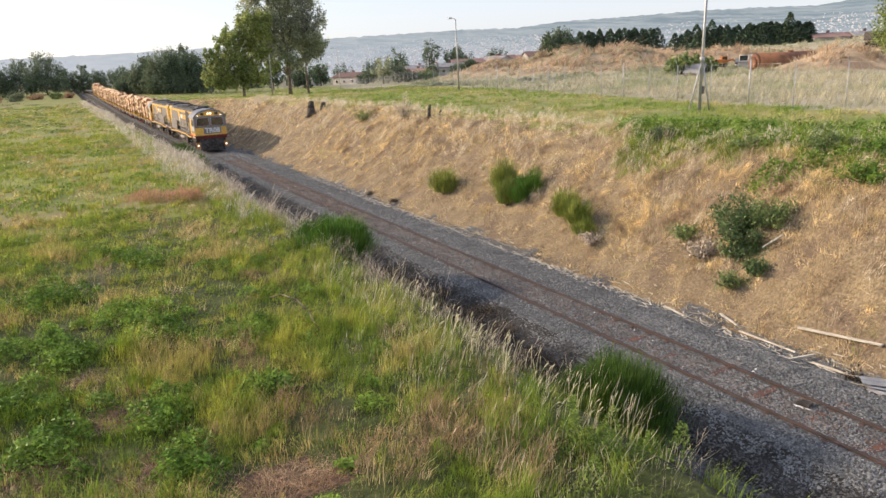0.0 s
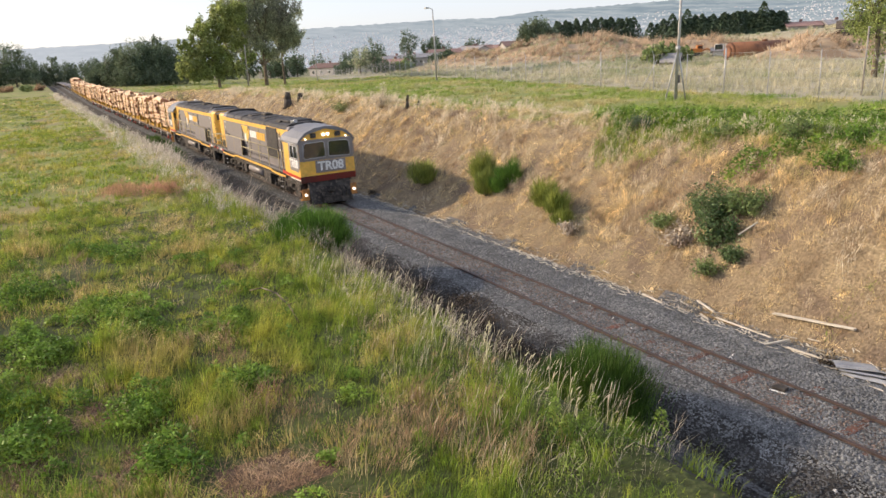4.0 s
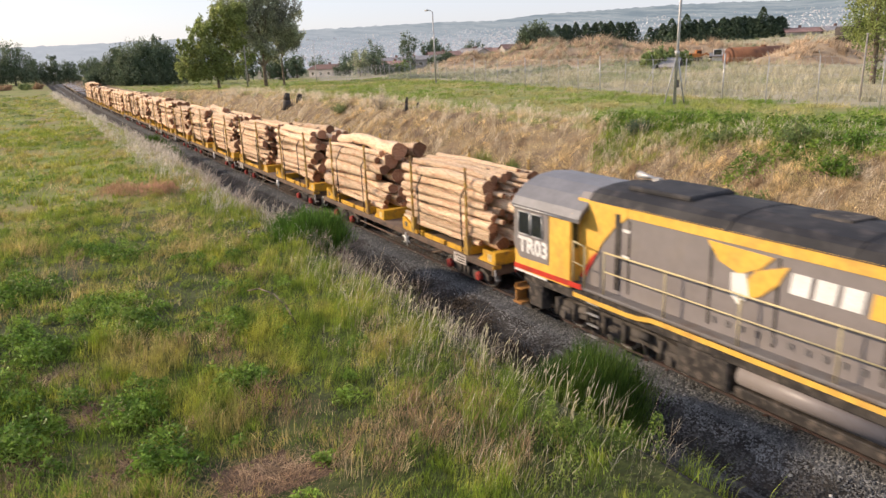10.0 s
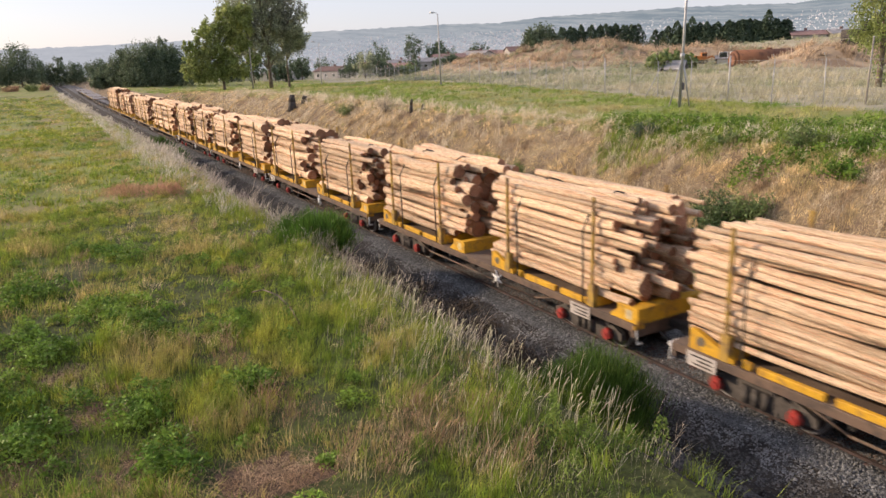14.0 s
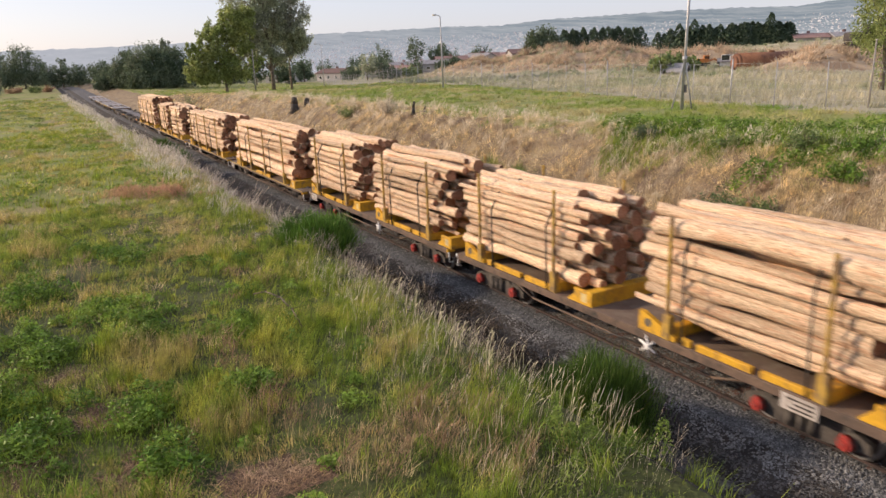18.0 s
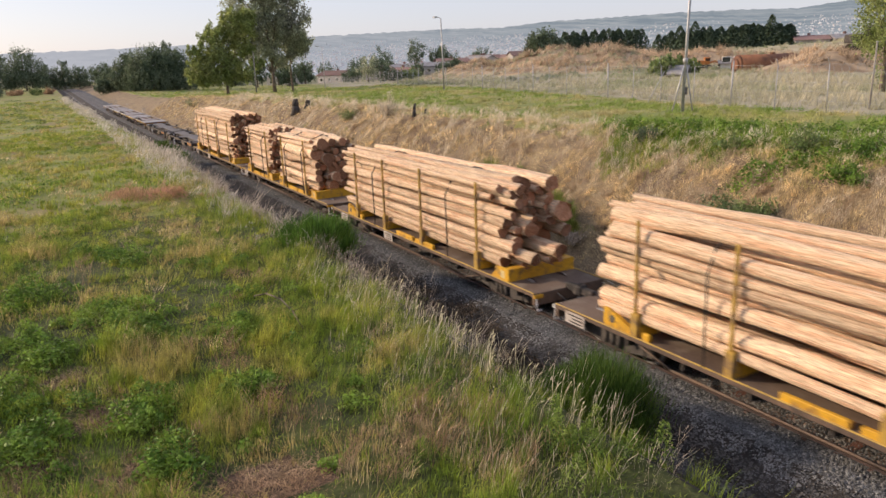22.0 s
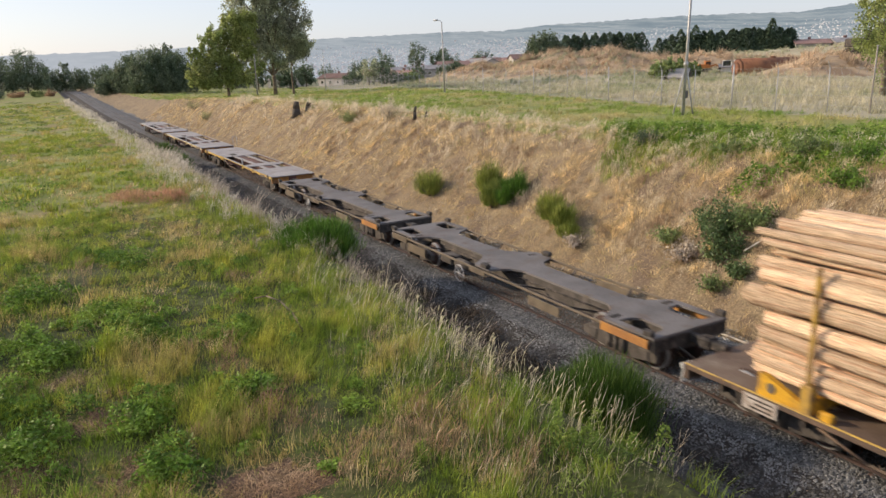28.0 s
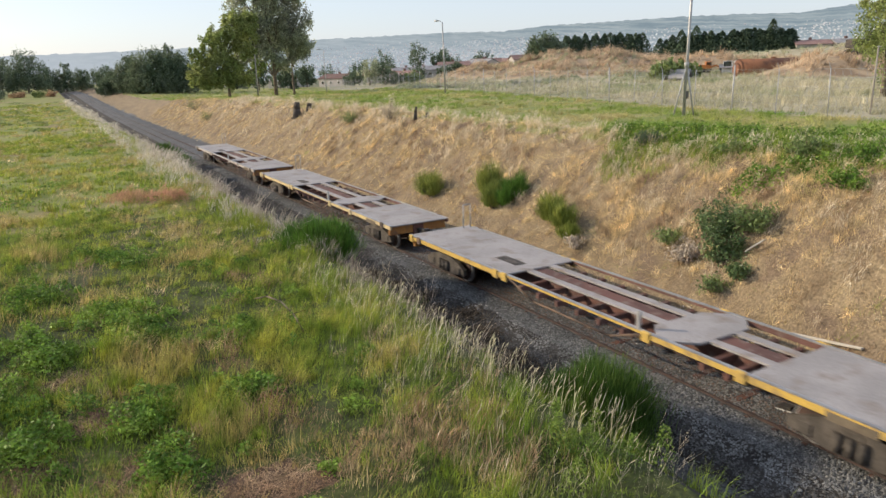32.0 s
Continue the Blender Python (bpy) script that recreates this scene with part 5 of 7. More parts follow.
tagged(new("pale_stones", stones("pale_stones", x, y, RNG.uniform(0.025, 0.05, 170), M_PEBBLE)), "scattered pale stones on the ballast", "stones", kind="stuff")


x, y = scatter(15000, -0.50, 0.50, 3, 60)
tagged(new("rust_stained_stones", stones("rust_stained_stones", x, y, RNG.uniform(0.020, 0.036, 15000) * (1 + np.clip((y - 18) / 45, 0, 1)), M_RUSTSTONE)), "rust-stained stones between the rails", "ballast", kind="stuff")


def rails():
    prof = [(-0.066, -0.148), (0.066, -0.148), (0.066, -0.136), (0.012, -0.12), (0.010, -0.045), (0.034, -0.036), (0.034, -0.004), (0.028, 0.0), (-0.028, 0.0), (-0.034, -0.004), (-0.034, -0.036), (-0.010, -0.045), (-0.012, -0.12), (-0.066, -0.136)]
    ys = np.concatenate([[-300.0, -20.0], np.arange(0, 345, 5.0)])
    tr = thing("railway_track", "rusty brown steel rails on steel sleepers", "railway track")
    for sx in (-1, 1):
        s = Shape()
        n = len(prof)
        v, f = [], []
        for y in ys:
            z = float(track_z(y))
            v += [(sx * 0.565 + p, float(y), q + z) for p, q in prof]
        for i in range(len(ys) - 1):
            for j in range(n):
                f.append((i * n + j, i * n + (j + 1) % n, (i + 1) * n + (j + 1) % n, (i + 1) * n + j))
        s.add(v, f)
        part("rail", s, M_RAILTOP, tr, "brown worn steel rail")
    def sleeper_mesh():
        s = Shape()
        s.prism([(-0.13, -0.16), (-0.09, 0.0), (0.09, 0.0), (0.13, -0.16)], "x", -1.0, 1.0)
        return s.mesh("sleeper", M_SLEEPER)
    me = sleeper_mesh()
    fast = Shape()
    for d in (-1, 1):
        fast.box(d * 0.10 - 0.045, d * 0.10 + 0.045, -0.055, 0.055, 0.0, 0.035, 0.01)
    fast.box(-0.14, 0.14, -0.07, 0.07, -0.01, 0.004)
    fme = fast.mesh("rail_fastening", M_RUST)
    rr = random.Random(5)
    for k in range(150):
        y = 7.71 + (k - 15) * 0.625
        sl = new("sleeper", me)
        sl.parent = tr
        sl.matrix_basis = pose(rr.uniform(-0.03, 0.03), y, (-0.066 if k % 2 and y < 15 else -0.095) + rr.uniform(-0.02, 0.006) + float(track_z(y)), 0, rr.uniform(-1, 1), rr.uniform(-1.5, 1.5))
        for sx in (-1, 1):
            fa = new("rail_fastening", fme)
            fa.parent = tr
            fa.matrix_basis = pose(sx * 0.565, y, -0.075 + float(track_z(y)))
    far = Shape()
    for k in range(370):
        y = 97 + k * 0.66
        far.box(-1.0, 1.0, y - 0.1, y + 0.1, float(track_z(y)) - 0.25, float(track_z(y)) - 0.125)
    tagged(part("sleeper_run", far, M_RUST, tr), kind="stuff")


rails()


# ---- plants ----
def stuff(name, me, label, category="grass"):
    return tagged(new(name, me), label, category, kind="stuff")


def grass(name, label, material, bands, hmin, hmax, wide, patch=None, bend=0.35, head=0.0, wind=(0.18, -0.08), tuft=22, edge=None):
    """bands: (count, x0, x1, y0, y1, width factor); patch: how thick it stands at each place, 0 to 1."""
    P, H, W, L, F = [], [], [], [], []
    for n, x0, x1, y0, y1, k in bands:
        m = max(1, n // tuft)
        tx, ty = scatter(m, x0, x1, y0, y1)
        d = patch(tx, ty) if patch is not None else np.ones(m)
        keep = RNG.uniform(0, 1, m) < d
        tx, ty, d = tx[keep], ty[keep], d[keep]
        m = len(tx)
        w = RNG.integers(0, m, int(n * np.mean(keep)))
        rad = RNG.uniform(0.04, 0.15, m) * (0.6 + 0.4 * k)
        x, y = tx[w] + RNG.normal(0, 1, len(w)) * rad[w], ty[w] + RNG.normal(0, 1, len(w)) * rad[w]
        tall = RNG.uniform(0.5, 1.35, m) * (0.5 + 0.65 * d) * (1 + 0.45 * lump(tx, ty, 0.55 + 0.4 * k, 3))
        lean = RNG.normal(0, bend * 0.6, (m, 2))
        if edge is not None:
            ok = edge(x, y)
            x, y, w = x[ok], y[ok], w[ok]
        P.append(rooted(x, y))
        H.append(RNG.uniform(hmin, hmax, len(x)) * tall[w])
        W.append(RNG.uniform(0.7, 1.3, len(x)) * wide * k)
        L.append(lean[w])
        F.append(np.full(len(x), k < 1.0 and hmax > 0.2))
    return stuff(name, blades(name, np.concatenate(P), np.concatenate(H), np.concatenate(W), material, bend * 0.75, np.concatenate(L) + np.array(wind), head, np.concatenate(F)), label)


def left_of_crest(x, y):
    return (x < -5.0 - 0.9 * smooth01((9.2 - y) / 1.2) - 0.65 * smooth01((y - 8.5) / 1.5) * smooth01((24 - y) / 6) + 0.25 * wave(y, y * 0.3, 5, 1)).astype(float)


def bare(x, y):
    """Worn patches of soil in the foreground of the field."""
    d = np.ones_like(x)
    for bx, by, r in BARE:
        d = d * (1 - 0.9 * np.exp(-(((x - bx) / r) ** 2 + ((y - by) / (r * 0.8)) ** 2)))
    return d


def spot(x, y, places):
    """Near 1 inside the listed places (x, y, radius), 0 away from them."""
    d = np.zeros_like(x)
    for bx, by, r in places:
        d = np.maximum(d, np.exp(-(((x - bx) / r) ** 2 + ((y - by) / (1.2 * r)) ** 2) ** 2))
    return d


WEEDY = ((-13.0, 19.3, 1.0), (-10.7, 22.5, 1.1), (-10.8, 16.1, 0.9), (-11.4, 16.9, 0.8), (-13.3, 16.1, 0.9), (-12.7, 11.8, 0.7), (-11.4, 11.5, 0.55), (-12.6, 15.0, 0.8), (-11.2, 9.6, 0.4), (-9.6, 11.5, 0.5), (-9.0, 14.6, 0.6), (-13.6, 13.2, 0.9))
BROWN = ((-8.9, 26.1, 1.6), (-9.9, 13.2, 0.9), (-9.25, 10.0, 0.6), (-8.1, 8.6, 0.7), (-7.6, 7.9, 0.55), (-9.6, 8.1, 0.5), (-7.2, 7.3, 0.6), (-7.1, 12.6, 0.7), (-12.0, 21.0, 0.8))
BRIGHT = ((-7.9, 20.5, 1.5), (-11.5, 15.2, 0.5), (-10.6, 10.4, 0.7), (-7.3, 11.8, 0.6), (-8.8, 14.4, 0.7), (-6.9, 14.5, 1.1), (-7.0, 17.5, 1.1))


def russet(x, y):
    """The reddish patch far out in the meadow."""
    return np.exp(-(((x + 8.6) / 2.0) ** 2 + ((y - 33.3 + 0.95 * (x + 8.6)) / 1.25) ** 2) ** 2)


def lush(x, y):
    d = 0.5 + 0.55 * lump(x, y, 0.5, 1) + 0.40 * lump(x, y, 1.7, 2) + 0.4 * spot(x, y, BRIGHT) - 0.45 * spot(x, y, WEEDY) - 0.5 * spot(x, y, BROWN) - 0.4 * smooth01((x + 9.0) / 1.5) * smooth01((13.5 - y) / 3)
    return np.clip(d, np.where(y > 24, 0.40, 0.07), 1) * left_of_crest(x, y) * bare(x, y) * (1 - russet(x, y))


def deep(x, y):
    """Where the fresh dark green stands: mostly further from the cutting."""
    return np.clip(0.12 + 0.7 * lump(x, y, 0.6, 7) + 0.6 * lump(x, y, 2.4, 8) + 0.06 * (-8.5 - x) + 0.6 * spot(x, y, WEEDY) - 0.5 * spot(x, y, BROWN), 0, 1) * left_of_crest(x, y) * bare(x, y) * (1 - russet(x, y))


def dry(x, y):
    return np.clip(-0.06 + 0.6 * lump(x, y, 0.9, 4) + 0.6 * lump(x, y, 3.2, 5) + 0.5 * spot(x, y, BROWN), 0, 1) * left_of_crest(x, y) * (1 - russet(x, y))


def fuzz(x, y):
    return np.clip(-0.25 + 0.7 * lump(x, y, 0.7, 9) + 0.5 * lump(x, y, 2.0, 3) + 0.04 * (x + 10) + 0.85 * spot(x, y, BROWN) - spot(x, y, WEEDY), 0, 1) * left_of_crest(x, y) * bare(x, y) * (1 - russet(x, y))


grass("field_grass", "uneven yellow-green meadow grass", M_GRASS,
      [(120000, -17, -4.9, 4, 15, 0.75), (125000, -22, -4.9, 15, 32, 1.3), (110000, -30, -4.9, 32, 75, 2.8), (60000, -40, -4.9, 75, 190, 6)], 0.12, 0.44, 0.010, lush, 0.36)
grass("low_grass", "low green growth between the meadow's taller grasses", M_LUSH,
      [(85000, -17, -4.9, 4, 15, 1.2), (75000, -22, -4.9, 15, 32, 2.0)], 0.05, 0.14, 0.012, lambda x, y: np.clip(0.7 + 0.5 * lump(x, y, 0.6, 11), 0.1, 1) * left_of_crest(x, y) * bare(x, y) * (1 - 0.6 * spot(x, y, BROWN)), 0.6, tuft=6)
grass("fresh_grass", "fresh dark green grass tufts in the meadow", M_LUSH,
      [(80000, -17, -5.6, 4, 15, 0.8), (50000, -22, -5.6, 15, 32, 1.3), (60000, -30, -5.6, 32, 75, 2.8), (30000, -40, -5.6, 75, 190, 6)], 0.10, 0.34, 0.011, deep, 0.4)
grass("dry_field_grass", "tan dry grass among the green", M_STRAW,
      [(38000, -17, -4.9, 4, 15, 0.7), (36000, -24, -4.9, 15, 32, 1.1), (32000, -34, -4.9, 32, 75, 2.4), (26000, -48, -4.9, 75, 190, 5)], 0.14, 0.44, 0.008, dry, 0.4)
grass("brown_field_grass", "brown feathery seeding grass in the meadow", M_FUZZ,
      [(60000, -16, -5.2, 4, 15, 0.7), (32000, -20, -5.2, 15, 34, 1.1), (9000, -26, -5.2, 34, 75, 2.2)], 0.22, 0.52, 0.006, fuzz, 0.30, 0.45, tuft=30)
x, y = [], []
for bx, by, r in BARE:
    x.append(bx + RNG.normal(0, 0.6 * r, 900))
    y.append(by + RNG.normal(0, 0.5 * r, 900))
x, y = np.concatenate(x), np.concatenate(y)
stuff("cut_straw", blades("cut_straw", rooted(x, y, 0.0), RNG.uniform(0.02, 0.07, len(x)), np.full(len(x), 0.008), M_FUZZ, 2.6, (0.0, 0.0)), "flattened brown straw on bare reddish soil", "straw")
grass("crest_grass", "tall green grass along the cutting edge", M_LUSH, [(14000, -8.4, -5.5, 4, 18, 0.7), (9000, -7.0, -5.4, 18, 40, 1.3)], 0.26, 0.56, 0.009, lambda x, y: np.clip(0.5 + 0.8 * wave(x, y, 0.6, 5), 0.1, 1) * left_of_crest(x, y), 0.25)
def headed_stalks():
    """Single bowed stalks, each with a slim pale seed head."""
    rr = random.Random(77)
    s = Shape()
    for y0, y1, n in ((7.2, 11.5, 95), (11.5, 18.5, 42)):
        for k in range(n):
            y = rr.uniform(y0, y1)
            y += 0.25 * math.sin(y * 9)
            x = -5.75 + rr.gauss(0, 0.34)
            p = Vector((x, y, float(land(x, y)) - 0.03))
            h, bow = rr.uniform(0.35, 0.8), rr.uniform(0.08, 0.26)
            d = Vector((math.cos(rr.gauss(0.2, 0.7)), math.sin(rr.gauss(-0.1, 0.7)), 0))
            w = 0.0032 if y < 11.5 else 0.0045
            q = [p + d * bow * u * u + Vector((0, 0, h * (u - 0.16 * u ** 4))) for u in (0, 0.45, 0.78, 0.9, 1.0)]
            for i, (a, b) in enumerate(((1, 0.9), (0.9, 0.8), (1.7, 2.6), (2.6, 0.6))):
                s.tube(q[i], q[i + 1], w * a, w * b, n=4, caps=False)
    return s.mesh("headed_stalks", M_CREAM)


stuff("headed_stalks", headed_stalks(), "pale bowed seed stalks along the crest of the cutting")
grass("stray_stalks", "thin bowed straw-coloured seed stalks", M_SEED, [(850, -8.0, -5.3, 5.5, 12, 0.7), (750, -7.0, -5.2, 12, 18, 0.8)], 0.40, 0.66, 0.0045, None, 0.22, 0.4, wind=(0.2, -0.05), tuft=3)
grass("seed_grass", "tall pale grass with seed heads along the cutting edge", M_STALK, [(1700, -5.8, -4.6, 10.5, 20, 0.7), (7000, -6.0, -4.4, 20, 36, 1.05), (3000, -6.2, -4.5, 34, 60, 1.5)], 0.40, 0.78, 0.0075, lambda x, y: np.clip(0.45 + 0.7 * wave(x, y, 0.7, 6), 0.1, 1), 0.35, 0.45, tuft=9)
grass("far_seed_grass", "whitish seeding grass along the far cutting edge", M_SILVER, [(3600, -6.8, -4.9, 22, 36, 1.1), (12000, -7.2, -4.8, 36, 75, 1.6), (10500, -6.9, -4.4, 75, 200, 3.6)], 0.42, 0.80, 0.0085, lambda x, y: np.clip(0.35 + 0.7 * lump(x, y, 0.9, 6), 0.06, 1), 0.3, 0.5, tuft=9)
grass("red_grass", "patch of reddish-brown seeding grass", M_RED, [(26000, -11.6, -5.6, 29.5, 38, 1.5)], 0.28, 0.46, 0.010, lambda x, y: russet(x, y) * np.clip(0.8 + 0.3 * lump(x, y, 0.6, 4), 0.1, 1), 0.25, 0.45)
grass("slope_grass", "sparse grass on the cutting's shaded side", M_LUSH, [(4200, -5.6, -3.7, 4, 20, 0.8), (3800, -5.6, -3.7, 20, 60, 1.8)], 0.1, 0.35, 0.010)


def on_bank(x, y):
    return ((x > 2.75) * np.clip(0.58 + 0.6 * lump(x, y, 0.45, 3) + 0.35 * lump(x, y, 1.6, 4), 0.1, 1)) * (1 - 0.55 * smooth01((5.5 - x) / 2.0))


grass("bank_grass", "thick dry straw-coloured grass on the bank", M_STRAW, [(150000, 2.7, 10.5, 5, 24, 1.0), (120000, 2.7, 10.5, 24, 55, 1.6), (80000, 2.7, 11, 55, 130, 2.6)], 0.08, 0.27, 0.011, on_bank, 0.42, 0, (0.0, -0.04), 14)
grass("bank_green_grass", "thin greyish green grass among the straw", M_TURF, [(26000, 3.2, 10.5, 5, 30, 1.2), (9000, 4, 10.5, 30, 70, 2.0)], 0.10, 0.26, 0.010, lambda x, y: np.clip(-0.25 + 0.7 * lump(x, y, 1.1, 12) + 0.7 * lump(x, y, 3.0, 13) + 0.25 * smooth01((16 - y) / 6), 0, 0.8), 0.4)
grass("matted_straw", "flattened dead straw covering the bank", M_STRAW, [(110000, 2.6, 10.5, 5, 24, 1.0), (55000, 2.6, 10.5, 24, 60, 1.8), (34000, 2.6, 10.5, 60, 130, 3.2)], 0.03, 0.10, 0.013, lambda x, y: np.clip(0.95 - 0.5 * smooth01((5.2 - x) / 1.8) + 0.5 * lump(x, y, 0.5, 9), 0.1, 1), 2.2, 0, (-0.3, -0.2), 8)
grass("bank_seed_grass", "pale standing seed stalks on the bank", M_SEED, [(30000, 3.6, 10.5, 6, 30, 0.8), (26000, 4.0, 10.5, 30, 90, 1.6)], 0.22, 0.46, 0.009, lambda x, y: np.clip(0.10 + 0.20 * (x - 4) + 0.6 * wave(x, y, 1.7, 8), 0, 1), 0.25, 0.4)


def on_top(x, y):
    return (x > 8.6 - 1.6 * smooth01((22 - y) / 16) + 0.6 * wave(x, y, 1.6, 2)) * (x < 17.0 + 0.23 * y) * 1.0


grass("turf", "short green grass along the top of the bank", M_TURF, [(42000, 6.5, 24, 8, 36, 1.8), (42000, 7.5, 34, 36, 90, 3.4), (26000, 8, 60, 90, 220, 7)], 0.10, 0.26, 0.014, on_top, 0.4)
grass("bank_top_grass", "thick green grass and weeds along the top of the bank", M_LUSH, [(52000, 6.8, 13.5, 6, 27, 1.5)], 0.2, 0.55, 0.014, lambda x, y: np.clip(1.3 - np.abs(x - 8.9 - 0.10 * (22 - y)) / 1.9 + 0.7 * wave(x, y, 1.0, 5), 0, 1) * (y < 22.8 - 0.4 * np.abs(x - 9.2)), 0.4)
grass("paddock_grass", "tall pale grass behind the fence", M_PALE, [(60000, 16, 62, 8, 60, 1.6), (45000, 30, 80, 60, 130, 3.0)], 0.35, 0.66, 0.015, lambda x, y: (x > 17.4 + 0.23 * y) * 1.0, 0.3)
grass("mound_grass", "dry brown grass on the earth mounds", M_HEAP, [(150000, 50, 115, 40, 135, 3)], 0.35, 1.2, 0.026, lambda x, y: np.clip(land(x, y) / 1.5 - 2.7, 0, 1) * np.clip(0.65 + 0.6 * lump(x, y, 2.2, 2), 0.15, 1), 0.5)
grass("rise_grass", "dry grass on the rise behind the tank", M_PALE, [(26000, 84, 160, 60, 200, 6)], 0.4, 0.9, 0.03, lambda x, y: np.clip(0.6 + 0.7 * wave(x, y, 6, 2), 0.1, 1), 0.4)


def weeds(name, label, material, centres, n, r, h, size, category="weeds"):
    """Low leafy plants: a dome of leaves round each centre."""
    P = []
    for cx_, cy_, k in centres:
        m = int(n * k)
        a, q = RNG.uniform(0, 2 * np.pi, m), np.sqrt(RNG.uniform(0, 1, m)) * r * k * 0.75 * RNG.uniform(0.75, 1.15, m)
        x, y = cx_ + q * np.cos(a), cy_ + q * np.sin(a)
        dome = np.clip(1 - (q / (r * k * 0.85)) ** 2, 0.08, 1) * (1 + 0.45 * lump(x, y, 0.22, 5))
        P.append(np.stack([x, y, land(x, y) + 0.02 + h * min(1.2, k + 0.3) * dome * RNG.uniform(0.15, 1, m) ** 0.6], 1))
    P = np.concatenate(P)
    return stuff(name, leaves(name, P, RNG.uniform(0.6, 1.3, len(P)) * size, material, 0.5), label, category)


_c = [(float(a), float(b), float(c)) for a, b, c in zip(RNG.uniform(-16, -7, 70), RNG.uniform(7, 24, 70), RNG.uniform(0.2, 0.5, 70))]
for bx, by, r in WEEDY:
    _c += [(bx + RNG.normal(0, 0.45) * r, by + RNG.normal(0, 0.55) * r, float(RNG.uniform(0.35, 0.75))) for k in range(int(4 + 6 * r))]
weeds("leafy_weeds", "low dark green broad-leaved weeds in the grass", M_WEED, _c, 420, 0.85, 0.40, 0.040)
_c = [(float(a), float(b), float(c)) for a, b, c in zip(RNG.uniform(-30, -7, 70), RNG.uniform(22, 70, 70), RNG.uniform(0.6, 1.3, 70))]
weeds("far_weeds", "green weeds scattered over the meadow", M_WEED, _c, 130, 1.3, 0.22, 0.06)
_c = [(float(a), float(b), float(c)) for a, b, c in zip(RNG.uniform(-44, -8.5, 60), RNG.uniform(75, 215, 60), RNG.uniform(0.7, 1.7, 60))]
weeds("distant_weeds", "dull green weed patches far across the meadow", M_SHRUB, _c, 160, 1.9, 0.35, 0.11)
_c = [(8.2 + 0.5 * math.sin(i * 2.1) + 0.16 * i, 25.5 - 0.85 * i, 1.0) for i in range(4, 18)] + [(9.8 + 0.35 * i, 23.5 - 0.8 * i, 1.0) for i in range(15)] + [(7.0 + 0.35 * i, 14.5 - 0.9 * i, 0.8) for i in range(7)] + [(8.6 + 0.3 * i, 15.5 - 0.8 * i, 0.8) for i in range(8)]
weeds("bank_top_weeds", "dense green weeds along the top of the bank", M_WEED, _c, 620, 1.0, 0.42, 0.055)


def tall_weed():
    P = []
    for cx_, cy_, hh in [(-7.0 + 0.17 * i + RNG.normal(0, 0.08), 7.4 - 0.17 * i + RNG.normal(0, 0.12), RNG.uniform(0.3, 0.75)) for i in range(2, 9)] + [(-6.4, 7.3, 0.7), (-6.0, 6.9, 0.6), (-6.9, 6.2, 0.5)]:
        z0 = float(land(cx_, cy_))
        for k in range(300):
            u = RNG.uniform(0.15, 1)
            a = RNG.uniform(0, 6.28)
            q = 0.26 * (1.08 - u) * RNG.uniform(0.3, 1) + 0.02
            P.append((cx_ + q * math.cos(a) + 0.12 * u, cy_ + q * math.sin(a), z0 + hh * u))
    P = np.array(P)
    return leaves("tall_weeds", P, RNG.uniform(0.016, 0.032, len(P)), M_TALLW, 0.3)


stuff("tall_weeds", tall_weed(), "tall bright green leafy weeds", "weeds")


def broom(x, y, w, h, n, label, material=M_BROOM, group="", zb=None, wid=0.013, foot=0.5, ragged=0.2, blade=0.38):
    """A dense rounded bush of upright rush-like stems on a short woody base."""
    z = float(land(x, y)) if zb is None else zb
    b = thing("bush", label, "bush", group, pose(x, y, z))
    s = Shape()
    for k in range(6):
        a = k * 1.05
        s.tube((0, 0, -0.05), (0.22 * w * math.cos(a), 0.22 * w * math.sin(a), 0.3 * h), 0.03, 0.012, n=6)
    part("stem", s, M_BARK, b)
    kc = 17                         # tufts that make the uneven outline
    ca, cq = RNG.uniform(0, 2 * np.pi, kc), np.sqrt(RNG.uniform(0, 1, kc)) * w * 0.36
    cx_, cy_ = cq * np.cos(ca), cq * np.sin(ca)
    ch = h * np.sqrt(np.clip(1 - (cq / (w * 0.52)) ** 2, 0.1, 1)) * RNG.uniform(0.92 - ragged, 0.92 + ragged, kc)
    k = RNG.integers(0, kc, n)
    off = RNG.normal(0, 1, (n, 2)) * w * 0.105
    px, py = cx_[k] + off[:, 0], cy_[k] + off[:, 1]
    q = np.hypot(off[:, 0], off[:, 1]) / (w * 0.105)
    top = ch[k] * np.clip(1.05 - 0.16 * q, 0.25, 1) * RNG.uniform(0.8, 1.08, n)
    lz = RNG.uniform(0.05, 0.78, n) * top
    narrow = foot + (1 - foot) * lz / np.maximum(top, 0.1)
    base = np.stack([px * narrow, py * narrow, lz], 1)
    hh = np.minimum(top - lz + 0.1, blade)
    out = np.stack([px, py], 1) / (w * 0.5) * 0.55
    part("foliage", blades("foliage", base, hh, np.full(n, wid), material, 0.25, out), None, b)
    return b


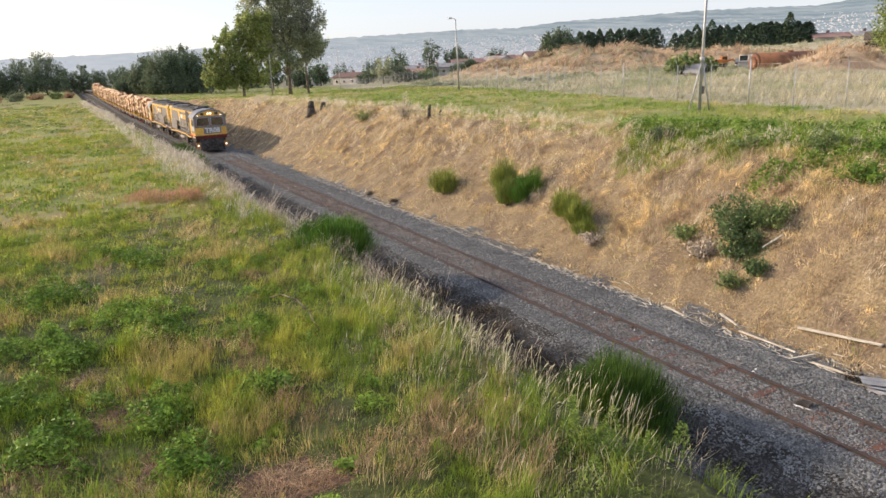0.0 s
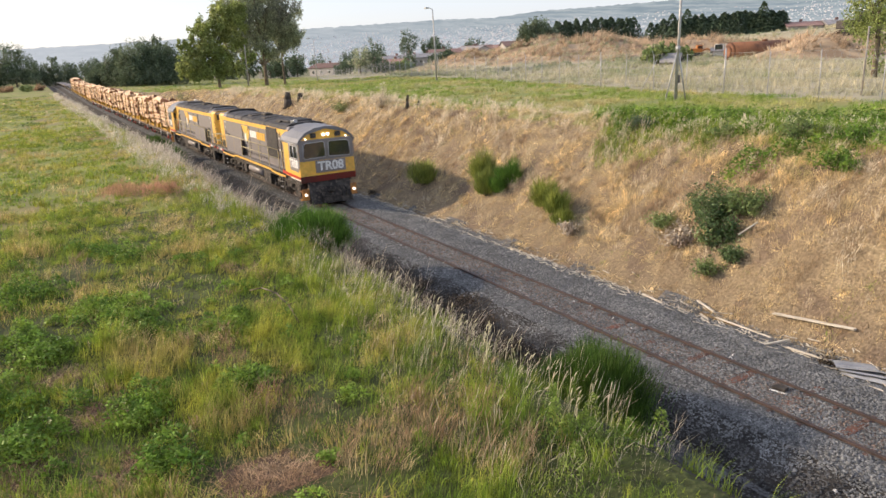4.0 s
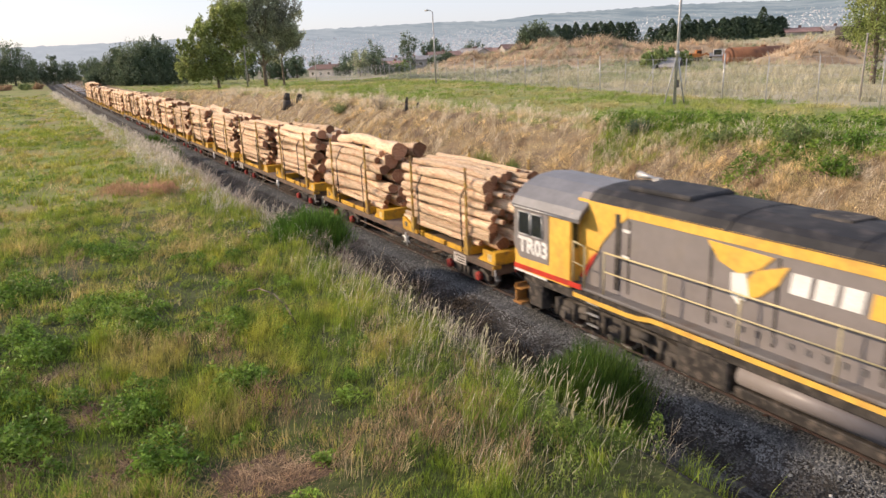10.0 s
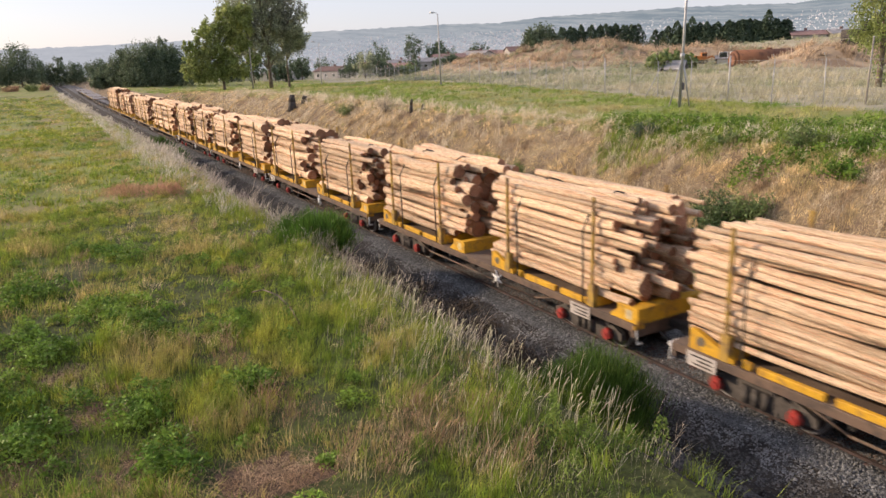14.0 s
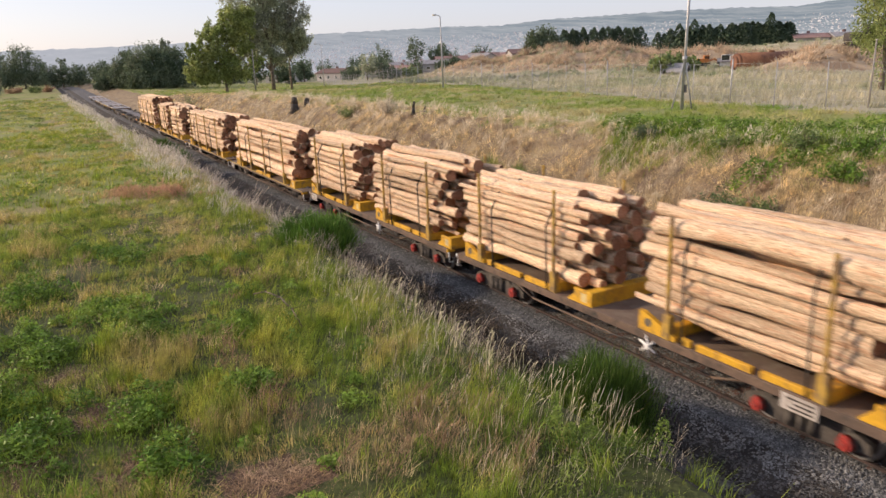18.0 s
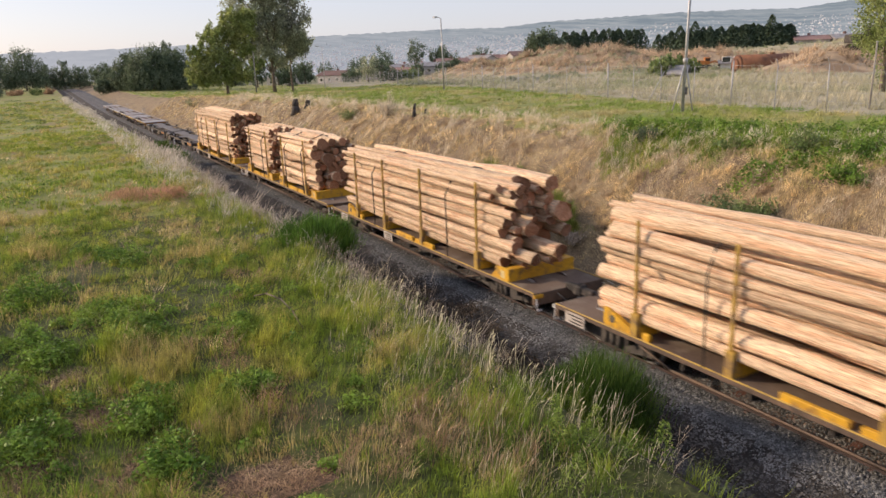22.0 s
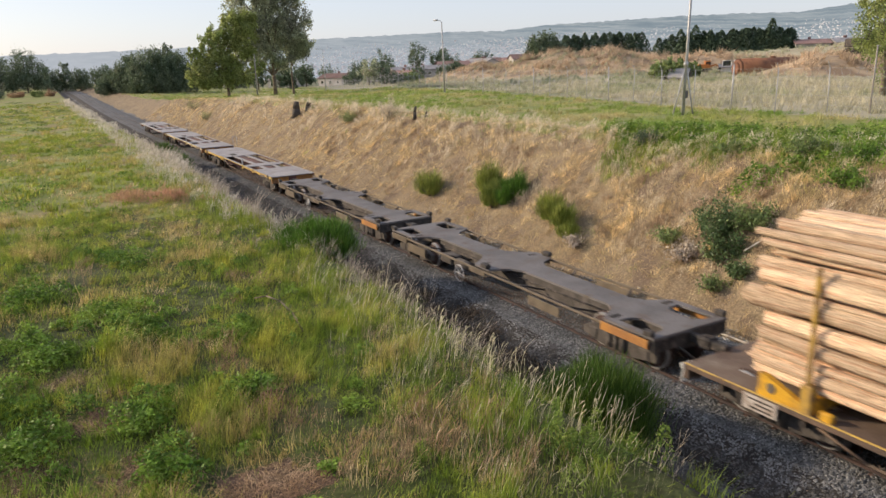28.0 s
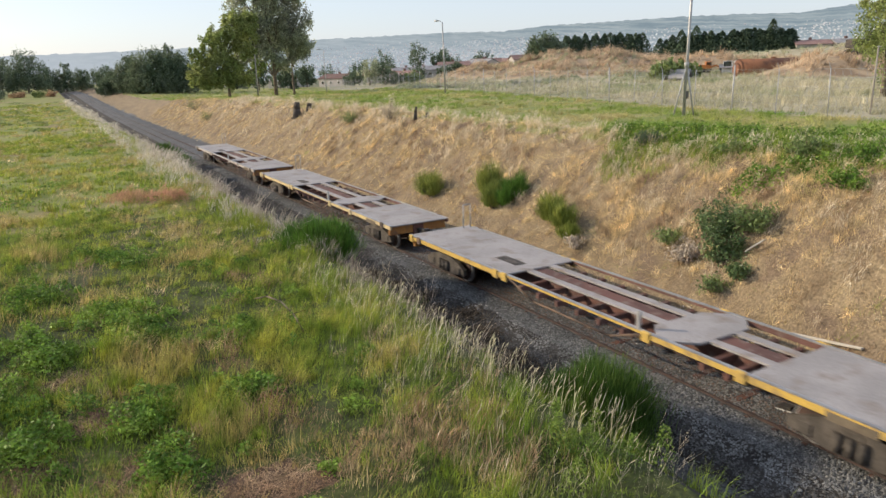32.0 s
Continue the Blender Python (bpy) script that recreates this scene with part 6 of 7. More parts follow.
def shrub(x, y, w, h, n, material, label, size=0.05, name="shrub", group="shrubs on the bank"):
    z = float(land(x, y))
    b = thing(name, label, "shrub", group, pose(x, y, z))
    s = Shape()
    P = []
    rr = random.Random(int(x * 100 + y * 10))
    for k in range(14):
        a, q = rr.uniform(0, 6.28), rr.uniform(0.1, 0.5) * w
        t = (q * math.cos(a), q * math.sin(a), h * rr.uniform(0.45, 1.0) * (1 - 0.5 * (q / (0.5 * w)) ** 2))
        s.tube((0, 0, -0.05), t, 0.022, 0.006, n=5)
        m = n // 14
        u = RNG.uniform(0.35, 1.05, m)[:, None]
        P.append(np.array(t)[None] * u + RNG.normal(0, 0.085 * (w + h) / 2, (m, 3)))
    P = np.concatenate(P)
    P[:, 2] = np.maximum(P[:, 2], 0.03)
    part("stem", s, M_BARK, b)
    part("foliage", leaves("foliage", P, RNG.uniform(0.7, 1.3, len(P)) * size, material), None, b)
    return b


broom(-3.64, 9.3, 3.0, 2.35, 42000, "dense dark green broom bush beside the ballast", zb=-0.3, wid=0.010, foot=0.86, ragged=0.1, blade=0.27)
broom(-4.85, 21.8, 3.3, 1.6, 20000, "bright green broom bush on the cutting edge", M_BROOMB, zb=0.8, wid=0.02)
broom(-4.3, 58.0, 3.2, 1.6, 3600, "small dark bush at the cutting edge", zb=0.5, wid=0.05)
broom(-4.2, 50.5, 2.6, 1.5, 2600, "small dark bush at the cutting edge", zb=0.4, wid=0.05)
for x, y, w, h, n, mt, lb in ((5.3, 26.9, 1.6, 1.9, 4200, M_OLIVE, "olive green broom bush on the dry bank"), (4.75, 25.8, 1.2, 1.2, 2200, M_OLIVE, "low green broom bush on the dry bank"), (5.6, 25.2, 1.5, 1.2, 2600, M_BROOMB, "bright green broom bush on the dry bank"), (5.0, 25.2, 1.0, 0.8, 1500, M_BROOMB, "thin green broom bush on the dry bank"),
                              (4.5, 31.2, 2.0, 1.4, 2600, M_OLIVE, "yellow-green broom clump on the dry bank"), (4.95, 21.9, 1.4, 1.5, 2200, M_OLIVE, "straggly olive broom on the dry bank"), (4.6, 20.8, 1.4, 1.1, 1800, M_OLIVE, "straggly olive broom on the dry bank"), (4.35, 20.1, 1.1, 0.7, 1000, M_OLIVE, "straggly olive broom on the dry bank")):
    broom(x, y, w, h, n, lb, mt, "broom on the dry bank", wid=0.016, ragged=0.4)
# shrubs up the bank
for x, y, w, h, n, mt, lb in ((4.2, 19.4, 1.3, 0.6, 700, M_STALK, "faded brown shrub on the dry bank"),
                              (5.3, 14.1, 1.9, 1.4, 3000, M_BRAMB, "dark leafy bramble on the dry bank"), (4.8, 13.5, 1.6, 1.0, 2000, M_BRAMB, "green bramble on the dry bank"), (5.6, 13.2, 1.5, 0.9, 1500, M_SHRUB, "green bramble on the dry bank"), (4.5, 12.8, 1.2, 0.6, 1100, M_BRAMB, "green bramble runner on the dry bank"), (4.1, 13.3, 1.3, 0.5, 700, M_SHRUB, "low bramble runner on the dry bank"), (4.75, 15.0, 1.5, 0.7, 900, M_STALK, "dead grey twigs beside the bramble"), (5.2, 16.0, 1.3, 0.6, 700, M_SHRUB, "low green growth on the dry bank"),
                              (8.2, 13.4, 1.6, 0.8, 1500, M_SHRUB, "green bush near the bank top"), (8.9, 11.9, 1.6, 0.8, 1200, M_WEED, "low green bush near the bank top"), (8.4, 16.4, 1.3, 0.6, 900, M_SHRUB, "low green bush near the bank top"), (6.9, 11.4, 1.5, 0.6, 1100, M_WEED, "low green bush near the bank top"),
                              (8.7, 20.6, 1.3, 0.75, 1300, M_DARK, "dark bush at the bank top"), (9.7, 19.4, 1.8, 0.7, 1400, M_WEED, "green bush at the bank top"), (10.6, 17.6, 2.0, 0.8, 1500, M_WEED, "green bush at the bank top"),
                              (8.4, 44.0, 1.6, 1.7, 1300, M_SEED, "cream feathery bush at the bank top"), (7.8, 49.5, 2.2, 1.0, 900, M_SHRUB, "low dark green bush at the bank top"), (5.6, 90.0, 2.6, 1.2, 700, M_SHRUB, "low olive bush on the far bank"), (6.8, 104.0, 3.2, 1.6, 700, M_SHRUB, "low olive bush on the far bank")):
    shrub(x, y, w, h, n, mt, lb)
# scrub where the meadow ends
for x, y, w, h, mt, lb in ((-34, 236, 8.0, 2.4, M_DARK, "dark low scrub at the meadow's end"), (-27, 242, 6.5, 2.0, M_FUZZ, "brown dry scrub at the meadow's end"), (-21.5, 238, 6.0, 2.6, M_DARK, "dark low scrub at the meadow's end"), (-16.5, 246, 6.0, 1.8, M_FUZZ, "brown dry scrub at the meadow's end"),
                           (-12.0, 236, 4.5, 2.2, M_SHRUB, "olive scrub at the meadow's end"), (-41, 230, 7.0, 2.2, M_SHRUB, "olive scrub at the meadow's end"), (-8.0, 240, 4.0, 1.6, M_FUZZ, "brown dry scrub at the meadow's end"), (-48, 224, 8.0, 2.6, M_DARK, "dark low scrub at the meadow's end")):
    shrub(x, y, w, h, 1300, mt, lb, 0.2, group="scrub at the meadow's end")


def brush(x, y, w, n, label):
    """A heap of dead dark twigs."""
    z = float(max(land(x, y), bed_z(np.array(x), np.array(y))))
    b = thing("brush_heap", label, "dead brush", "dead brush beside the ballast", pose(x, y, z))
    s = Shape()
    rr = random.Random(int(x * 70 + y * 31))
    for k in range(n):
        p = Vector((rr.gauss(0, 0.3 * w), rr.gauss(0, 0.3 * w), rr.uniform(-0.02, 0.12)))
        d = Vector((rr.gauss(0, 1), rr.gauss(0, 1), rr.uniform(-0.1, 0.9))).normalized() * rr.uniform(0.1, 0.3)
        s.tube(p, p + d, 0.006, 0.002, n=4, caps=False)
    tagged(part("twig_tangle", s, M_BARK, b), kind="stuff")
    P = np.stack([RNG.normal(0, 0.3 * w, n * 4), RNG.normal(0, 0.3 * w, n * 4), np.abs(RNG.normal(0, 0.09, n * 4))], 1)
    tagged(part("leaf_litter", leaves("leaf_litter", P, RNG.uniform(0.02, 0.05, n * 4), M_DEADLEAF), None, b), kind="stuff")
    return b


M_DEADLEAF = mat("dead_leaf", (0.05, 0.04, 0.03), (0.09, 0.07, 0.05), 3, 0.9, bump=0, island=0.5)
for x, y, w in ((-2.0, 16.8, 0.8), (-2.5, 18.0, 0.9), (-2.9, 19.6, 0.9), (-2.3, 15.4, 0.7), (-3.2, 18.6, 0.9), (-2.9, 16.8, 0.9), (-3.0, 14.8, 0.8), (-3.3, 21.6, 0.9), (-3.4, 13.2, 0.7), (-3.1, 23.6, 0.7), (-3.7, 16.0, 1.0), (-3.8, 19.4, 1.0), (-3.7, 12.4, 0.8), (-2.4, 20.9, 0.7), (-2.6, 13.6, 0.6), (-3.6, 25.6, 0.9), (-2.7, 12.6, 0.8), (-4.1, 14.2, 1.0), (-4.2, 17.4, 1.0), (-4.1, 20.6, 0.9), (-3.4, 20.2, 0.9), (-2.5, 22.6, 0.7), (-3.2, 15.9, 0.9), (-2.2, 19.2, 0.7), (-4.2, 12.9, 0.9), (-2.7, 24.9, 0.8), (-3.3, 27.8, 0.9)):
    brush(x, y, w * 1.35, 170, "dark heap of dead brush on the stones")


def tree(name, label, x, y, trunk_h, r0, blobs, n, size, material, category="tree", seed=1, lean=(0, 0), group="", bark=M_BARK, stems=1):
    """A tapered trunk with limbs to each part of the crown, and a crown of many small leaf clumps."""
    rr = random.Random(seed)
    z = float(land(x, y)) - 0.1
    t = thing(name, label, category, group, pose(x, y, z))
    s = Shape()
    for k in range(stems):
        ox, oy = (0, 0) if k == 0 else (rr.uniform(-0.06, 0.06) * trunk_h, rr.uniform(-0.05, 0.05) * trunk_h)
        pts = [Vector((ox * 0.3 + lean[0] * u * trunk_h + ox * u * 2, oy + lean[1] * u * trunk_h, u * trunk_h)) + Vector((rr.uniform(-1, 1), rr.uniform(-1, 1), 0)) * 0.03 * trunk_h * u for u in (0, 0.25, 0.5, 0.75, 1)]
        for i in range(4):
            s.tube(pts[i], pts[i + 1], r0 * (1 - 0.2 * i) / (1 + 0.4 * k), r0 * (1 - 0.2 * (i + 1)) / (1 + 0.4 * k), n=9, caps=i == 0)
        for bx, by, bz, br, bh in blobs[k::stems]:
            a = pts[min(4, max(1, int(bz / trunk_h * 3)))]
            m = (a + Vector((bx, by, bz))) / 2 + Vector((rr.uniform(-0.5, 0.5), rr.uniform(-0.5, 0.5), 0.3)) * br * 0.3
            s.tube(a, m, r0 * 0.38, r0 * 0.24, n=6, caps=False)
            s.tube(m, (bx, by, bz), r0 * 0.24, r0 * 0.08, n=6, caps=False)
            for q in range(3):
                e = Vector((bx + rr.uniform(-1, 1) * br * 0.7, by + rr.uniform(-1, 1) * br * 0.7, bz + rr.uniform(-0.3, 0.8) * bh))
                s.tube(m, e, r0 * 0.13, r0 * 0.04, n=5, caps=False)
    part("trunk", s, bark, t)
    tot = sum(b[3] ** 2 * b[4] for b in blobs)
    P = []
    for bx, by, bz, br, bh in blobs:
        m = max(40, int(n * br * br * bh / tot))
        kc = max(6, m // 34)
        d = RNG.normal(0, 1, (kc, 3))
        d /= np.linalg.norm(d, axis=1)[:, None]
        cc = np.array([bx, by, bz]) + d * np.array([br, br, bh]) * RNG.uniform(0.40, 1.18, (kc, 1))
        w = RNG.integers(0, kc, m)
        P.append(cc[w] + RNG.normal(0, 1, (m, 3)) * np.array([0.13, 0.13, 0.19]) * br)
    P = np.concatenate(P)
    part("crown", leaves("crown", P, RNG.uniform(0.7, 1.3, len(P)) * size, material), None, t)
    return t


# the tall gums behind the cutting
tree("gum_tree", "tall gum tree with sparse grey-green crown and bare trunks", 22.3, 117.0, 13.0, 0.33,
     [(-2, 0, 11.5, 2.6, 2.4), (1.4, 0.5, 12.5, 2.6, 2.4), (3.4, -0.5, 9.6, 2.0, 1.7), (5.0, 0, 8.4, 1.8, 1.3), (-0.3, 0, 15.6, 2.4, 2.2), (-2.6, 0.3, 17.2, 2.3, 2.0), (2.0, 0, 17.4, 2.2, 2.2), (-4.6, 0, 15.4, 2.0, 1.8), (0.4, 0.4, 8.6, 2.2, 2.0), (-5.0, -0.5, 18.4, 1.6, 1.4), (3.8, 0, 14.6, 2.0, 1.9), (5.4, 0, 11.8, 1.8, 1.5), (-3.6, 0.4, 9.4, 2.2, 2.2), (-5.6, 0, 12.4, 1.9, 1.9), (3.4, 0.3, 6.6, 1.8, 1.4), (-1.4, 0, 6.4, 2.0, 1.6), (1.4, 0, 5.2, 1.8, 1.4), (-4.6, 0, 6.6, 2.0, 1.8), (-4.2, 0.2, 10.8, 1.8, 1.6), (-0.2, 0, 19.4, 2.2, 1.6), (4.2, 0.2, 17.8, 1.5, 1.4)], 37000, 0.20, M_GUM, seed=3, stems=2)
tree("gum_tree", "leafy yellow-green gum tree reaching low to the ground", 13.6, 112.0, 8.0, 0.24,
     [(-4.6, 0, 3.6, 1.2, 1.8), (-4.4, 0, 6.2, 0.9, 1.5), (-3.0, 0.3, 2.8, 1.6, 1.4), (-2.9, 0.2, 5.4, 1.6, 1.7), (-2.6, 0, 8.0, 1.2, 1.3), (-1.2, 0, 3.2, 1.7, 1.4), (-0.8, -0.4, 6.4, 1.7, 1.5), (-0.9, 0, 9.2, 1.5, 1.3), (0.8, 0, 2.6, 1.5, 1.2), (1.1, 0, 5.0, 1.6, 1.2), (1.0, 0, 8.4, 1.7, 1.4), (1.6, 0, 10.9, 1.6, 1.3), (3.0, 0, 6.8, 1.6, 1.3), (3.4, 0, 9.6, 1.6, 1.5), (3.9, 0, 11.8, 1.4, 1.1), (3.2, 0, 3.0, 1.5, 0.9), (4.9, 0, 4.6, 1.3, 0.9)], 22000, 0.20, M_WATTLE, seed=5, stems=3)
tree("gum_tree", "slender dark-trunked gum tree", 26.0, 119.0, 9.0, 0.22, [(0.2, 0, 8.6, 2.4, 2.0), (1.6, 0, 7.2, 1.8, 1.4), (-1.0, 0, 10.4, 2.0, 1.6), (2.8, 0, 8.2, 1.4, 1.2)], 6000, 0.22, M_GUM, seed=8)
# dark trees where the line meets the sky
for i, (x, y, h, w, nn) in enumerate(((17.0, 214, 11.8, 7.0, 5200), (12.0, 220, 10.0, 5.0, 3200), (23.5, 216, 11.0, 6.0, 3800), (7.0, 226, 6.4, 3.6, 1600), (22.5, 222, 13.8, 2.6, 1500), (-14.0, 290, 15.0, 6.5, 3000), (-22, 296, 12.5, 6.0, 2400), (-31, 300, 13.5, 6.5, 2400), (-7.5, 310, 9.0, 4.5, 1500),
                                      (-1.5, 312, 11.5, 3.4, 1300), (4.0, 318, 8.5, 5.0, 1600), (11.0, 300, 8.0, 5.0, 1600), (-42, 292, 11, 6, 2000), (-56, 280, 12, 7, 2000), (34, 250, 7.0, 4.0, 1200), (42, 262, 7.5, 4.5, 1200), (50, 258, 7.0, 4.5, 1200), (29, 244, 5.5, 3.0, 900))):
    tree("tree", "dark green rounded tree at the field's far edge", x, y, h * 0.6, 0.28,
         [(0, 0, h * 0.62, w * 0.75, h * 0.30), (-w * 0.5, 0, h * 0.45, w * 0.55, h * 0.24), (w * 0.5, 0.4, h * 0.48, w * 0.55, h * 0.25), (w * 0.1, 0, h * 0.85, w * 0.45, h * 0.15), (0, 0, h * 0.28, w * 0.9, h * 0.22), (-w * 0.6, 0, h * 0.2, w * 0.5, h * 0.18), (w * 0.6, 0, h * 0.2, w * 0.5, h * 0.18)], int(nn * 3.6), 0.27, M_DARK, seed=20 + i, group="far trees")
# trees among the town
for i, (x, y, h, w, mt) in enumerate(((126, 300, 13, 5.5, M_DARK), (126, 266, 14.5, 5.5, M_DARK), (134, 264, 9, 4.5, M_DARK), (141, 270, 11, 4.0, M_DARK), (88, 229, 9, 4.2, M_GUM), (95, 232, 8, 4.5, M_DARK), (60, 240, 9, 4, M_DARK), (68, 236, 8, 4, M_DARK), (76, 262, 8, 5, M_DARK),
                                       (110, 290, 9, 6, M_DARK), (150, 280, 8, 5, M_DARK), (160, 270, 9, 5, M_DARK), (63.9, 72.5, 2.6, 2.6, M_SHRUB), (66.6, 71.5, 2.0, 2.2, M_SHRUB), (112, 262, 7, 4, M_DARK), (100, 300, 9, 5, M_DARK), (56, 216, 7, 4, M_DARK), (48, 222, 8, 4, M_DARK), (96, 226, 4.2, 3.6, M_DARK), (103, 226, 3.6, 4.0, M_SHRUB), (110, 236, 4.6, 4.0, M_DARK), (86, 238, 5.0, 4.0, M_DARK), (117, 228, 3.8, 3.8, M_DARK), (126, 236, 4.4, 4.2, M_DARK))):
    tree("tree", "dark bushy tree among distant houses", x, y, h * 0.55, 0.25, [(0, 0, h * 0.6, w * 0.8, h * 0.32), (-w * 0.45, 0, h * 0.42, w * 0.5, h * 0.25), (w * 0.45, 0, h * 0.45, w * 0.5, h * 0.25), (0, 0, h * 0.25, w * 0.6, h * 0.2)], 1700, 0.36, mt, seed=60 + i, group="town trees")
tree("tree", "dense dark dome-shaped tree behind the mound", 76.7, 116, 2.6, 0.25, [(0, 0, 2.9, 3.0, 1.7), (-2.0, 0, 2.0, 2.2, 1.5), (2.0, 0, 2.0, 2.2, 1.5), (0, -0.6, 1.4, 2.8, 1.2)], 7000, 0.28, M_DARK, seed=95, group="town trees")
# right-hand tree near the fence
tree("tree", "leafy olive tree overhanging the fence", 39.4, 29.0, 6.0, 0.22, [(0, 0, 7.2, 2.0, 1.6), (-1.2, 0, 5.2, 1.6, 1.5), (1.5, 0, 5.6, 2.2, 2.0), (0.2, 0.3, 3.4, 1.9, 1.3), (-0.6, 0, 9.0, 1.8, 1.2), (2.0, 0, 8.2, 2.0, 1.4), (1.0, 0, 1.6, 1.6, 0.9), (-1.6, 0, 6.6, 1.3, 1.2), (-0.8, 0, 4.2, 1.5, 1.2)], 10000, 0.12, M_WATTLE, seed=90)


def conifer(x, y, h, w, seed):
    z = float(land(x, y))
    t = thing("conifer", "dark green conifer in a windbreak row", "conifer", "conifer windbreak", pose(x, y, z))
    part("trunk", Shape().tube((0, 0, -0.1), (0, 0, h * 0.9), 0.22, 0.04, n=7), M_BARK, t)
    n = 800
    u = RNG.uniform(0.02, 1, n) ** 1.2
    a = RNG.uniform(0, 6.28, n)
    q = w * (1 - u) ** 0.75 * RNG.uniform(0.55, 1.05, n) + 0.08
    P = np.stack([q * np.cos(a), q * np.sin(a), h * (0.04 + 0.97 * u)], 1)
    part("crown", leaves("crown", P, RNG.uniform(0.3, 0.6, n), M_CONIF, 0.3), None, t)


_rr = random.Random(12)
for x0, y0, x1, y1, n in ((164, 218, 184, 198, 21), (184, 189, 190, 180, 9), (179, 176, 200, 150, 34)):
    for i in range(n):
        u = i / (n - 1)
        conifer(x0 + (x1 - x0) * u + _rr.uniform(-1, 1), y0 + (y1 - y0) * u + _rr.uniform(-1, 1), _rr.uniform(7.6, 9.0) + (2.4 if n == 21 else 2.5 if i in (4, 28) else 0), _rr.uniform(3.8, 5.0), i)


# ---- fence, poles and the town ----
def fence():
    f = thing("fence", "tall wire security fence with thin steel posts", "fence")
    pts = []
    for k in range(62):
        y = -6 + 3.4 * k
        x = 16.3 + 0.226 * y
        pts.append((x, y, float(land(x, y))))
    rr = random.Random(9)
    me = Shape().tube((0, 0, -0.3), (0, 0, 2.35), 0.026, n=8).tube((0, 0, 2.3), (-0.16, 0.02, 2.62), 0.016, n=6).mesh("post", M_GALV)
    thick = Shape().tube((0, 0, -0.3), (0, 0, 2.55), 0.045, n=8).tube((0, 0, 2.5), (-0.16, 0.02, 2.8), 0.02, n=6).mesh("post", M_GALV)
    for i, (x, y, z) in enumerate(pts):
        p = new("post", thick if i % 4 == 2 else me)
        p.parent = f
        p.matrix_basis = pose(x, y, z, rr.uniform(-1.5, 1.5), rr.uniform(-1.5, 1.5), 0)
    for h in (0.1, 0.55, 1.0, 1.45, 1.9, 2.3):
        part("wire", Shape().path([(x, y, z + h) for x, y, z in pts], 0.007, 4), M_GALV, f)
    s = Shape()
    n = 900
    for k in range(n):
        y = -6 + 200.0 * k / n
        x = 16.3 + 0.226 * y
        z = float(land(x, y))
        s.tube((x, y, z + 0.05), (x + 0.226 * (1.1 if k % 2 else -1.1), y + (1.1 if k % 2 else -1.1), z + 2.28), 0.0045, n=3, caps=False, smooth=False)
    tagged(part("chain_link", s, M_GALV, f), kind="stuff")
    for x, y in ((24.6, 35.0),):
        part("brace", Shape().tube((x - 1.0, y + 0.4, float(land(x, y))), (x, y, float(land(x, y)) + 2.0), 0.03, n=6), M_GALV, f)


fence()


def street_lamp(x, y, h, arm, label, name="street_lamp"):
    z = float(land(x, y))
    s = thing(name, label, "street lamp", "lamp posts", pose(x, y, z))
    part("pole", Shape().tube((0, 0, -0.2), (-0.12, 0, h), 0.11, 0.06, n=10), M_GALV, s)
    part("arm", Shape().path([(-0.12, 0, h - 0.05), (arm * 0.6, 0.05, h + 0.12), (arm, 0.1, h + 0.12)], 0.035, 6), M_GALV, s)
    part("lamp_head", Shape().box(*sorted((arm, arm * 1.7)), -0.14, 0.30, h + 0.06, h + 0.22, 0.04), M_GALV, s, "grey lamp head")


street_lamp(29.4, 73.3, 7.85, -0.6, "grey steel street lamp behind the fence")
street_lamp(41.5, 145.5, 8.6, -0.9, "grey steel street lamp near the houses")


def mast():
    """A tall steel pole steadied by slanting struts."""
    x, y = 18.3, 27.6
    z = float(land(x, y))
    m = thing("mast", "tall grey steel pole braced by slanting struts", "pole", m=pose(x, y, z))
    part("pole", Shape().tube((0, 0, -0.3), (0.25, 0, 8.5), 0.085, 0.06, n=10), M_GALV, m)
    for a in (2.6, 5.4, 0.6):
        part("strut", Shape().tube((0.55 * math.cos(a), 0.55 * math.sin(a), -0.1), (0.08, 0, 2.7), 0.04, n=8), M_GALV, m)
    part("collar", Shape().tube((0.06, 0, 2.55), (0.07, 0, 2.8), 0.13, n=10), M_GALV, m)
    part("junction_box", Shape().box(0.05, 0.22, -0.12, 0.12, 0.9, 1.3, 0.02), M_SKEL, m)


mast()
for x, y, h, lb in ((16.6, 107.0, 6.0, "weathered grey timber pole by the gum trees"), (23.6, 20.6, 3.2, "thin grey post behind the fence")):
    p = thing("post", lb, "post", m=pose(x, y, float(land(x, y))))
    part("shaft", Shape().tube((0, 0, -0.2), (0.05, 0, h), 0.11 if h > 4 else 0.05, 0.08 if h > 4 else 0.04, n=9), M_CONC, p)
    part("cap", Shape().tube((0.05, 0, h - 0.02), (0.05, 0, h + 0.04), 0.10 if h > 4 else 0.055, n=9), M_GALV, p)


def stump(x, y, h, w, label):
    z = float(land(x, y))
    s = thing("stump", label, "tree stump", "charred stumps on the bank top", pose(x, y, z))
    v = Shape()
    v.tube((0, 0, -0.1), (0.03, 0.02, h * 0.55), w, w * 0.75, n=9)
    v.tube((0.03, 0.02, h * 0.55), (0.1, 0, h), w * 0.75, w * 0.5, n=9)
    part("bole", v, M_CHAR, s)
    part("root", Shape().tube((0, 0, 0.05), (w * 1.3, -0.1, 0.0), w * 0.6, w * 0.2, n=7).tube((0, 0, 0.05), (-w * 1.2, 0.2, 0.0), w * 0.5, w * 0.15, n=7), M_CHAR, s)


